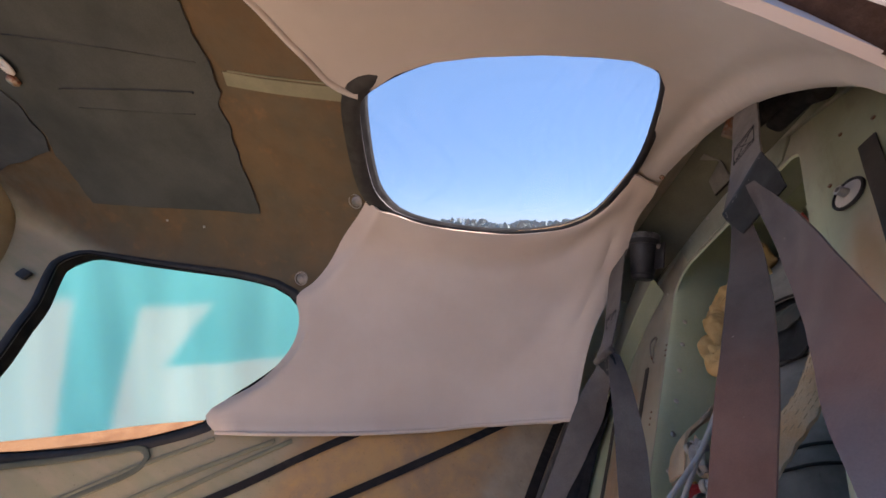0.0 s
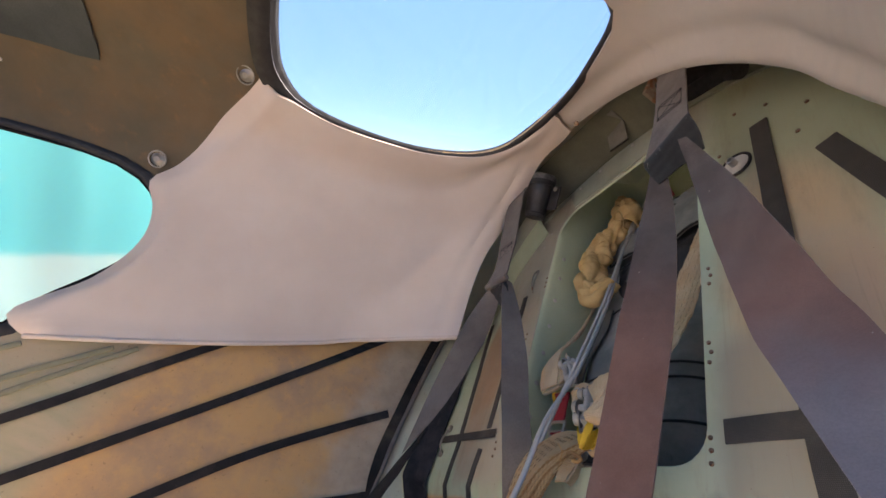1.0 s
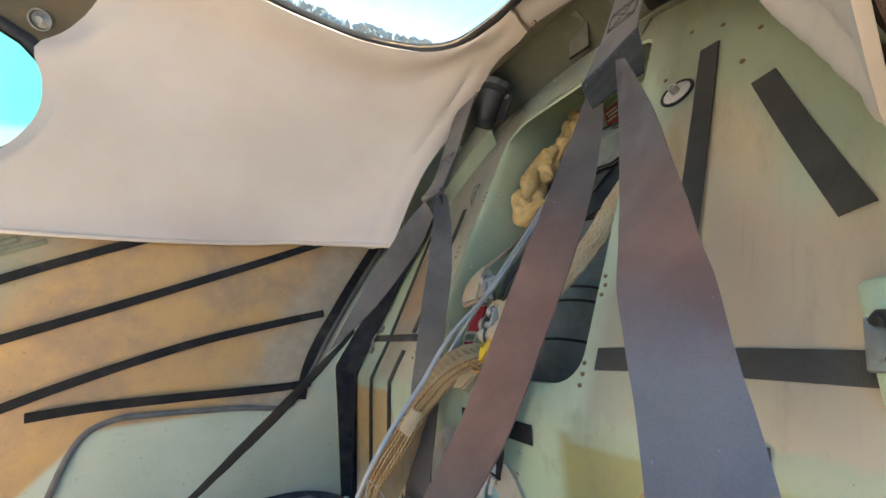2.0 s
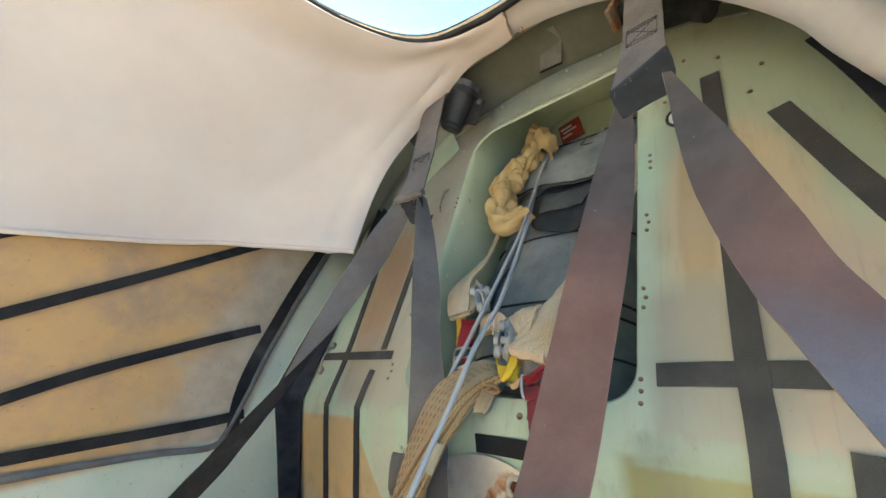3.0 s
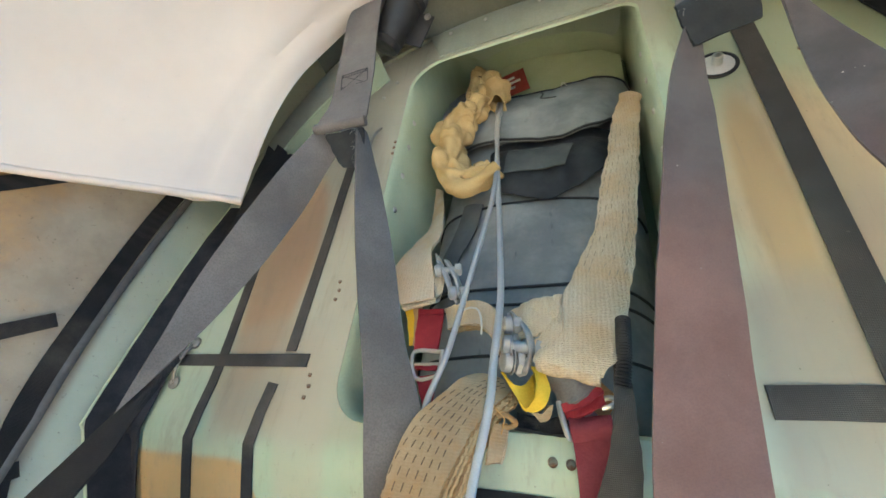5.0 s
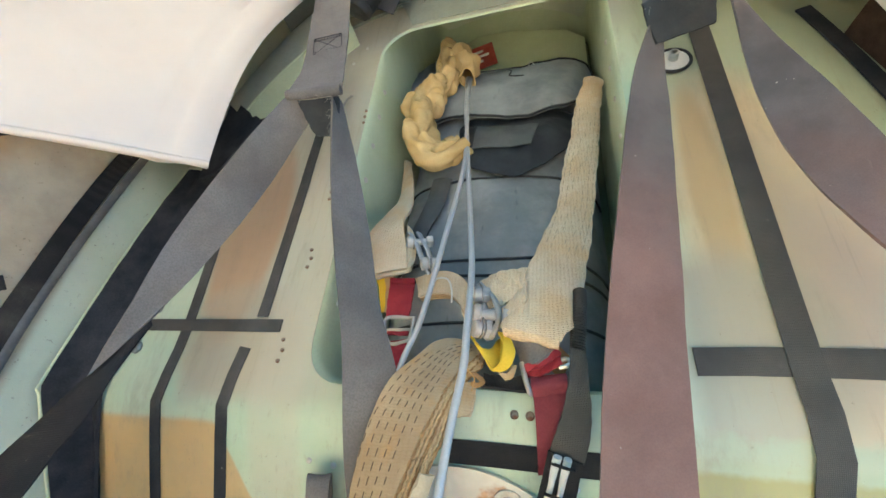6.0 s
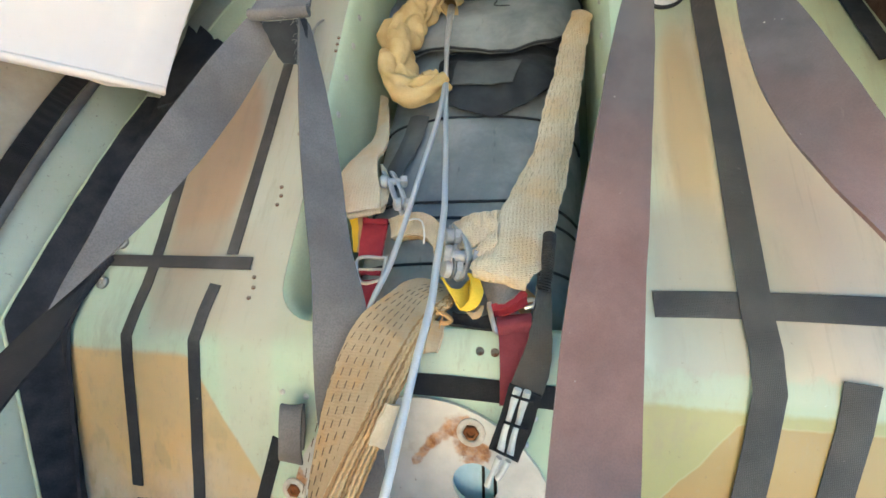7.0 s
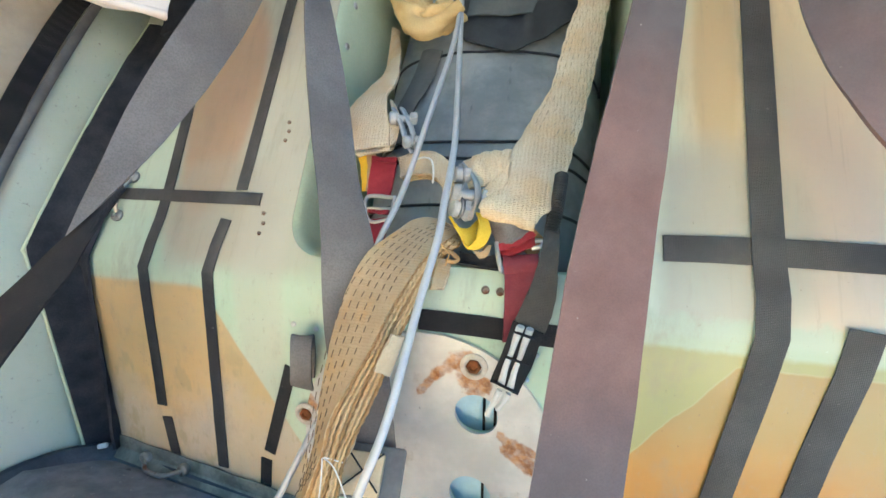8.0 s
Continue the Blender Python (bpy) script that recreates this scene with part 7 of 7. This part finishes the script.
patch = part("patch", band([(0.0775, -0.0943, 0.0150), (0.0706, -0.1169, 0.0030), (0.0615, -0.1405, -0.0100)], [(0.1001, -0.1011, 0.0090), (0.0931, -0.1246, -0.0030), (0.0830, -0.1485, -0.0160)], 0.0024, 30, 8), M["velcro"], bs, "black hook-and-loop patch")
CONDUIT = spline([(0.1063, 0.0237, 0.0140), (0.1053, 0.0076, 0.0200), (0.1038, -0.0118, 0.0220), (0.1012, -0.0249, 0.0200)], 49)
part("sleeve", tube(CONDUIT, [0.0044 if k % 2 else 0.0056 for k in range(49)], 140, 12), M["rubber"], bs, "corrugated black conduit")
for pts in ([(0.0839, -0.0986, 0.0190), (0.0786, -0.1140, 0.0090), (0.0742, -0.1270, 0.0000), (0.0700, -0.1435, -0.0080)], [(0.0905, -0.0998, 0.0170), (0.0853, -0.1160, 0.0060), (0.0811, -0.1291, -0.0020), (0.0770, -0.1461, -0.0110)]):
    part("clip", tube(pts, [0.0030, 0.0021, 0.0021, 0.0030], 40, 9, rough=0.0005), M["white"], bs)
for pts in ([(0.0694, -0.1471, -0.0090), (0.0645, -0.1588, -0.0140), (0.0604, -0.1687, -0.0180)], [(0.0762, -0.1493, -0.0130), (0.0713, -0.1584, -0.0170), (0.0678, -0.1627, -0.0200)]):
    part("clip", tube(pts, [0.0026, 0.0020, 0.0024], 24, 9, rough=0.0005), M["white"], bs)
for pts in ([(0.0739, -0.1216, 0.0060), (0.0811, -0.1232, 0.0100), (0.0900, -0.1254, 0.0020)], [(0.0657, -0.1415, -0.0060), (0.0724, -0.1437, -0.0030), (0.0816, -0.1470, -0.0100)], [(0.0800, -0.1030, 0.0170), (0.0870, -0.1049, 0.0220), (0.0940, -0.1061, 0.0120)]):
    part("band", tube(pts, 0.0012, 12, 6), M["velcro"], bs)

# velcro tongue that curls away from the wall
tg = thing("velcro_tongue", (-0.118, -0.125, -0.02), "grey strap tongue curling off a black strip", "strap")
part("tongue", ribbon([tuple(rear(-0.121, -0.172, 0.004)), tuple(rear(-0.117, -0.150, 0.006)), (-0.1060, -0.1275, 0.0000), (-0.1000, -0.1390, 0.0070), (-0.0980, -0.1603, 0.0020), (-0.1039, -0.1694, -0.0120)], (1, 0.05, 0), 0.020, 0.002, 36, 5), M["grey_strap"], tg)

# perforated aluminium plate with rusted bolts
plate = thing("mount_plate", (-0.01, -0.20, -0.04), "stained aluminium mounting plate with round holes and rust", "plate")
arc = [(-0.125, -0.275), (-0.118, -0.195), (-0.085, -0.145), (-0.035, -0.118), (0.020, -0.113), (0.070, -0.133), (0.105, -0.175), (0.112, -0.23), (0.105, -0.30), (-0.11, -0.30)]
loop = dense([tuple(p)[:2] for p in spline([(*p, 0) for p in arc], 50, True)], 0.03)
ring = lambda x, y, r: [(x + r * math.cos(2 * pi * k / 22), y + r * math.sin(2 * pi * k / 22)) for k in range(22)]
part("plate", sheet(loop, lambda u, w: rear(u, w, 0.0045), [ring(0.0475, -0.1825, 0.0190), ring(0.043, -0.265, 0.0190)], 0.012, 0.0035, vec(0, 0, 1)), M["plate"], plate)
part("backing", sheet(dense([(-0.01, -0.130), (0.11, -0.130), (0.11, -0.310), (-0.01, -0.310)], 0.02), lambda u, w: rear(u, w, -0.014), (), 0.0, 0.0006, vec(0, 0, 1)), M["bluegrey"], plate, "blue-grey panel behind the holes")
for dx in (0.0, 0.010):
    part("rail", block((0.0024, 0.15, 0.002), facing_pose(tuple(rear(0.052 + dx, -0.222, -0.011)), (0, -0.4555, 0.890)), 0.0006), M["hole"], plate)
for x, y in ((0.045, -0.137), (-0.122, -0.213), (0.096, -0.27)):
    c = rear(x, y, 0.0055)
    wa = part("washer", turned([(0.0118, -0.001), (0.0118, 0.0006), (0.0105, 0.0013), (0.0078, 0.0015), (0.0070, 0.0008), (0.0068, -0.0006)], tuple(c), (0, -0.455, 0.89), 26), M["washer"], plate, "rust-streaked pale washer")
    part("bolt", turned([(0.0066, -0.001), (0.0066, 0.0012), (0.0056, 0.0022), (0.0036, 0.0020), (0.0030, 0.0002), (0.0001, 0.0002)], tuple(c), (0, -0.455, 0.89), 6), M["rust"], wa)
# grey bracket with a stitched yellow pad
bk = thing("bracket", (-0.005, -0.215, 0.03), "grey plastic bracket with a stitched yellow pad", "bracket")
bmx = facing_pose((-0.022, -0.220, 0.004), (0.10, 0.30, 0.94), (0.99, 0.06, 0))
part("bracket", block((0.052, 0.038, 0.006), bmx, 0.003), M["plastic_grey"], bk)
pad = part("pad", block((0.034, 0.030, 0.005), bmx @ Matrix.Translation((-0.006, -0.002, 0.005)), 0.002), M["pad"], bk, "yellowed stitched pad")
for s in (-1, 1):
    part("stitch", tube([bmx @ vec(-0.022, -0.016 * s, 0.008), bmx @ vec(0.010, 0.013 * s, 0.008)], 0.0007, 8, 5), M["dark_thread"], pad)
# bent ledge along the foot of the wall
rows = []
for i in range(41):
    u = -0.388 + 0.80 * i / 40
    w = -0.296 - 0.106 * (u + 0.359)
    rows.append([rear(u, w + 0.0010 * math.sin(i * 2.1), 0.0030), rear(u, w - 0.006, 0.0045), rear(u, w - 0.014, 0.0050), rear(u, w - 0.022, 0.014)])
single("trim_ledge", grid(rows, 0.002, vec(0, 0.2, 1)), M["ledge"], "scuffed grey-green ledge at the foot of the wall", kind="structure")
# strap eyes at the foot of the wall
FOOT_L, FOOT_R = rear(-0.3431, -0.3090, 0.010), rear(-0.2885, -0.3133, 0.010)
e = thing("tie_down", FOOT_L, "dirty steel tie-down bracket at the foot of the wall", "tie-down")
for p in (FOOT_L, FOOT_R):
    part("foot", turned([(0.0068, -0.004), (0.0068, 0.001), (0.0050, 0.0028), (0.0032, 0.0032), (0.0025, 0.0012), (0.0001, 0.0012)], tuple(p), (0, -0.30, 0.95), 18), M["steel_dull"], e)
part("bail", tube([FOOT_L, FOOT_L.lerp(FOOT_R, 0.25) + vec(0, -0.008, 0.008), FOOT_L.lerp(FOOT_R, 0.7) + vec(0, -0.008, 0.008), FOOT_R], 0.0024, 30, 10), M["steel_dull"], e)
part("block", block((0.011, 0.006, 0.005), facing_pose(tuple(rear(-0.3920, -0.2960, 0.020)), (0.3, 0.1, 0.9), (0.9, 0.3, 0)), 0.002), M["white"], thing("corner_clip", rear(-0.3920, -0.2960, 0.018), "small pale plastic clip in the floor corner", "clip"))

# ---- on the roof skin ahead of the trim ----
def on_skin(name, pts, off, thick, mat, label, category, group="", ripple=0.0, step=0.03):
    loop = dense([unskin(*p) for p in pts], 0.03)
    loop = [(a + 0.010 * noise.noise(Vector((a * 14, b * 14, 1))), b + 0.008 * noise.noise(Vector((a * 14, b * 14, 7)))) for a, b in loop]
    bm = sheet(loop, lambda s, n: skin(s, n, off + ripple * noise.noise(Vector((s * 9, n * 9, 2))) + ripple * 0.5 * noise.noise(Vector((s * 26, n * 20, 5)))), (), step, thick, MID)
    return single(name, bm, M[mat], label, category, group)


on_skin("lining_cloth", [(0.196, 0.264, 0.880), (0.143, 0.270, 0.889), (0.097, 0.277, 0.880), (0.039, 0.278, 0.882), (0.014, 0.275, 0.893), (-0.055, 0.275, 0.893), (-0.137, 0.270, 0.892), (-0.179, 0.267, 0.881), (-0.247, 0.254, 0.869), (-0.282, 0.184, 1.087),
                         (-0.317, 0.123, 1.288), (-0.212, 0.136, 1.323), (-0.150, 0.145, 1.317), (-0.071, 0.145, 1.325), (-0.024, 0.140, 1.345), (0.016, 0.115, 1.42), (0.20, 0.08, 1.45), (0.32, 0.10, 1.2), (0.32, 0.17, 0.98)],
        0.001, 0.0022, "cloth", "ragged grey-green cloth glued under the roof", "cloth", "roof cloths", 0.003)
on_skin("lining_cloth", [(0.016, 0.115, 1.425), (-0.024, 0.140, 1.350), (-0.071, 0.145, 1.330), (-0.150, 0.145, 1.322), (-0.190, 0.14, 1.330), (-0.25, 0.11, 1.43), (-0.30, 0.08, 1.52), (-0.20, 0.08, 1.60), (0.0, 0.09, 1.60), (0.15, 0.09, 1.50)],
        0.002, 0.0022, "cloth_dark", "darker blue-grey cloth towards the nose", "cloth", "roof cloths", 0.004)
# shallow seam across the olive skin
single("trim_seam", tube([skin(*unskin(*p), -0.0030) for p in ((0.083, 0.284, 0.859), (0.085, 0.306, 0.782), (0.091, 0.332, 0.697), (0.095, 0.341, 0.663))], 0.0020, 30, 6), M["olive_dark"], "raised seam in the olive roof skin", kind="structure")
single("trim_seam", ribbon([skin(*unskin(*p), -0.0026) for p in ((0.068, 0.282, 0.868), (0.068, 0.306, 0.788), (0.073, 0.332, 0.700), (0.076, 0.342, 0.666))], (1, 0, 0), 0.026, 0.0016, 24, 4), M["olive_dark"], "paler doubler strip under the roof skin", kind="structure")
for pts, r in (((( 0.093, 0.268, 0.905), (0.091, 0.24, 1.0), (0.089, 0.206, 1.12), (0.081, 0.159, 1.277)), 0.0022), (((0.030, 0.262, 0.935), (0.012, 0.225, 1.06), (-0.014, 0.182, 1.205)), 0.0030), (((-0.018, 0.255, 0.95), (-0.035, 0.22, 1.07), (-0.05, 0.182, 1.19)), 0.0018)):
    single("trim_seam", tube([skin(*unskin(*p), 0.0016) for p in pts], r, 40, 8, flat=0.6, rough=0.0008), M["cloth"], "seam showing through the roof cloth", kind="structure")
for p, k in (((-0.317, 0.167, 1.100), 0.9), ((-0.312, 0.192, 1.007), 1.0), ((-0.405, -0.02, 1.385), 1.8)):
    s, n = unskin(*p)
    a = skin(s, n, -0.003)
    pop("rivet", rivet_mesh, tuple(a), tuple(skin(s, n, 0.02) - a), "dark rivet in the olive skin", "rivet", "rivets in the roof", k)
# bright hole to the sky near the nose, drawn as a white grommet
s, n = unskin(0.024, 0.159, 1.281)
a = skin(s, n, 0.004)
gm = thing("grommet", tuple(a), "hole to the sky drawn as a white disc, with a brown knob", "grommet")
ax = tuple(skin(s, n, 0.04) - a)
part("ring", turned([(0.020, 0), (0.021, 0.003), (0.017, 0.006), (0.008, 0.006), (0.007, 0.002), (0.0001, 0.002)], tuple(a), ax, 24), M["white"], gm)
part("knob", turned([(0.010, 0), (0.012, 0.006), (0.008, 0.012), (0.0001, 0.013)], tuple(Vector(a) + vec(-0.03, 0, 0)), ax, 18), M["rusty"], gm)
# small dark box by the side window
part("box", block((0.030, 0.022, 0.010), facing_pose((-0.418, -0.072, 1.347), (1, 0, 0), (0, 0, 1)), 0.003), M["plastic"], thing("switch_box", (-0.42, -0.072, 1.347), "small dark switch box beside the side window", "switch"))
# tan window post at the nose
part("post", tube([(-0.30, 0.07, 1.60), (-0.36, 0.045, 1.585), (-0.408, 0.00, 1.545), (-0.418, -0.08, 1.470), (-0.418, -0.20, 1.400), (-0.418, -0.36, 1.33)], [0.034, 0.036, 0.038, 0.036, 0.034, 0.034], 40, 14, flat=0.6), M["post"], thing("window_post", (-0.418, -0.36, 1.33), "tan painted window post ahead of the side window", "window post"))
# raised oval pressing and swage lines under the side window
# dark olive on the pressing's line stands for its shadowed outline
single("trim_pressing", tube([(-0.4245, v, n) for v, n in ((-0.40, 1.06), (-0.375, 1.02), (-0.300, 0.905), (-0.250, 0.835), (-0.225, 0.800), (-0.230, 0.775), (-0.262, 0.780), (-0.337, 0.837), (-0.42, 0.90))], 0.006, 60, 8, flat=0.5, up=(1, 0, 0)), M["channel"], "raised line of an oval pressing, darkened for its shade", kind="structure")
for (v0, n0), (v1, n1) in (((-0.10, 0.585), (-0.36, 0.80)), ((-0.085, 0.555), (-0.34, 0.745)), ((-0.150, 0.690), (-0.36, 0.865))):
    single("trim_swage", tube([(-0.4250, v0, n0), (-0.4250, (v0 + v1) / 2 + 0.006, (n0 + n1) / 2), (-0.4250, v1, n1)], 0.0045, 30, 8, flat=0.5, up=(1, 0, 0)), M["olive_dark"], "pressed line in the side wall", kind="structure")
# door catch on the port edge of the rear wall
dc = thing("door_catch", (0.372, -0.015, 0.0), "small dark door catch on a rounded green boss", "catch")
part("boss", block((0.040, 0.078, 0.022), facing_pose((0.380, -0.016, 0.004), (0, 0, 1), (1, 0.1, 0)), 0.009, segs=4), M["mint"], dc)
part("plate", block((0.018, 0.030, 0.004), facing_pose((0.370, -0.022, 0.016), (0, 0, 1)), 0.0015), M["steel_dull"], dc)
part("loop", tube([(0.366, -0.010, 0.018), (0.372, -0.012, 0.028), (0.377, -0.026, 0.028), (0.371, -0.032, 0.018)], 0.003, 24, 8), M["plastic"], dc)
# two screws at the joint of panel and headliner
for p in ((-0.006, 0.5035, 0.117), (0.028, 0.4965, 0.119)):
    pop("screw", hole_mesh, p, (0, -0.8, 0.3), "rusty screw at the joint of the trim", "screw", "trim screws", 1.35)

# ---- outside ----
rows = []
radii = [0.5, 2, 4, 7, 11, 20, 40, 80, 160, 400, 1200, 3500]
for r in radii:
    rows.append([vec(r * math.cos(2 * pi * k / 72), r * math.sin(2 * pi * k / 72), 0.05 * noise.noise(Vector((r * math.cos(2 * pi * k / 72) * 0.3, r * math.sin(2 * pi * k / 72) * 0.3, 0)))) for k in range(72)])
bm = grid(rows, 0.0, vec(0, 0, 99), wrap=True)
bm.faces.new([v for v in bm.verts if v.co.xy.length < 0.51])
bmesh.ops.recalc_face_normals(bm, faces=bm.faces[:])
for v in bm.verts:
    v.co.z -= 0.02 * max(0.0, v.co.xy.length - 15)
ground = new("ground", mesh_of(bm, M["soil"]))
tagged(ground, "dry grass and soil to the horizon", kind="structure")


ALONG, FOOT = (0.97, 0.24), (-1.30, 2.05, 0)
a_dir = Vector((*ALONG, 0)).normalized()
n_dir = Vector((a_dir.y, -a_dir.x, 0))


def hang(x, z, off=0.0):
    """The hanging screen, with soft upright folds."""
    f = 0.020 * noise.noise(Vector((x * 2.6, z * 0.5, 0))) + 0.007 * noise.noise(Vector((x * 9, z * 0.9, 3)))
    return Vector(FOOT) + a_dir * x + n_dir * (f + off) + Vector((0, 0, z))


board = dense([(-4.0, 0.285), (0.66, 0.285), (0.66, 2.7), (-4.0, 2.7)], 0.15)
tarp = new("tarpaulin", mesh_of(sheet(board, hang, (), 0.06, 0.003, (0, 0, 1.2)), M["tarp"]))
tagged(tarp, "bright teal tarpaulin screen with painted soft sunlit fields", "tarpaulin")
# low clay bank behind the foot of the screen
a = Vector((*ALONG, 0)).normalized()
bm = block((4.6, 0.90, 0.30), Matrix.Translation(Vector(FOOT) + a * -1.40 + Vector((0.0, 0.62, 0.02))) @ Matrix.Rotation(math.atan2(a.y, a.x), 4, "Z"), 0.10)
tagged(new("bank", mesh_of(bm, M["clay"])), "low red clay bank behind the hanging tarpaulin", "bank")


def tree(x, y, h, seed):
    rnd = random.Random(seed)
    t = new("tree")
    t.matrix_world = Matrix.Translation((x, y, -0.02 * (math.hypot(x, y) - 15)))
    tagged(t, "distant round-crowned tree on the horizon", "tree", "trees on the horizon")
    bm = tube([(0, 0, -0.2), (0.1, 0, h * 0.25), (0.05, 0.1, h * 0.5), (0, 0, h * 0.8)], [0.28, 0.22, 0.16, 0.05], 10, 8)
    for k in range(5):
        an = rnd.random() * 6.3
        tube([(0.05, 0, h * (0.3 + 0.07 * k)), (0.5 * math.cos(an), 0.5 * math.sin(an), h * (0.45 + 0.07 * k)), (h * 0.25 * math.cos(an), h * 0.25 * math.sin(an), h * (0.55 + 0.07 * k))], [0.1, 0.07, 0.03], 6, 6, bm)
    ob = new("trunk", mesh_of(bm, M["bark"]))
    ob.parent = t
    bm = bmesh.new()
    for k in range(420):
        an, el = rnd.random() * 6.3, math.asin(rnd.uniform(-0.5, 1))
        r = h * 0.36 * (0.35 + 0.65 * rnd.random() ** 0.4) * (1 + 0.3 * noise.noise(Vector((an, el * 2, seed))))
        c = Vector((r * math.cos(el) * math.cos(an), r * math.cos(el) * math.sin(an), h * 0.66 + r * 0.85 * math.sin(el)))
        q = Euler((rnd.random() * 6, rnd.random() * 6, 0)).to_matrix()
        s = 0.16 + 0.22 * rnd.random()
        bm.faces.new([bm.verts.new(c + q @ Vector(p) * s) for p in ((-1, -0.5, 0), (0.1, -0.7, 0.2), (1, 0, 0), (0.2, 0.7, 0.2))])
    # crown leaves carry haze in their colour
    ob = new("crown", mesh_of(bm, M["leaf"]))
    ob.parent = t


for k in range(-2, 9):
    az = radians(0.3 + 5.6 * k)
    tree(150 * math.tan(az), 150, 4.9 + 0.4 * math.sin(k * 2.3), k + 20)
# shrubs in front of the trees
bm = bmesh.new()
rnd = random.Random(4)
for k in range(5600):
    x = rnd.uniform(-14, 28)
    c = Vector((x, 34 + rnd.uniform(-1.5, 1.5), rnd.random() * (1.62 + 0.45 * noise.noise(Vector((x * 0.3, 0, 0)))) - 0.02 * (math.hypot(x, 34) - 15)))
    q = Euler((rnd.random() * 6, rnd.random() * 6, 0)).to_matrix()
    s = 0.17 + 0.15 * rnd.random()
    bm.faces.new([bm.verts.new(c + q @ Vector(p) * s) for p in ((-1, -0.5, 0), (0.1, -0.7, 0.2), (1, 0, 0), (0.2, 0.7, 0.2))])
tagged(new("hedge", mesh_of(bm, M["leaf"])), "hedge of shrubs before the trees, haze in its leaf colour", "hedge", kind="stuff")
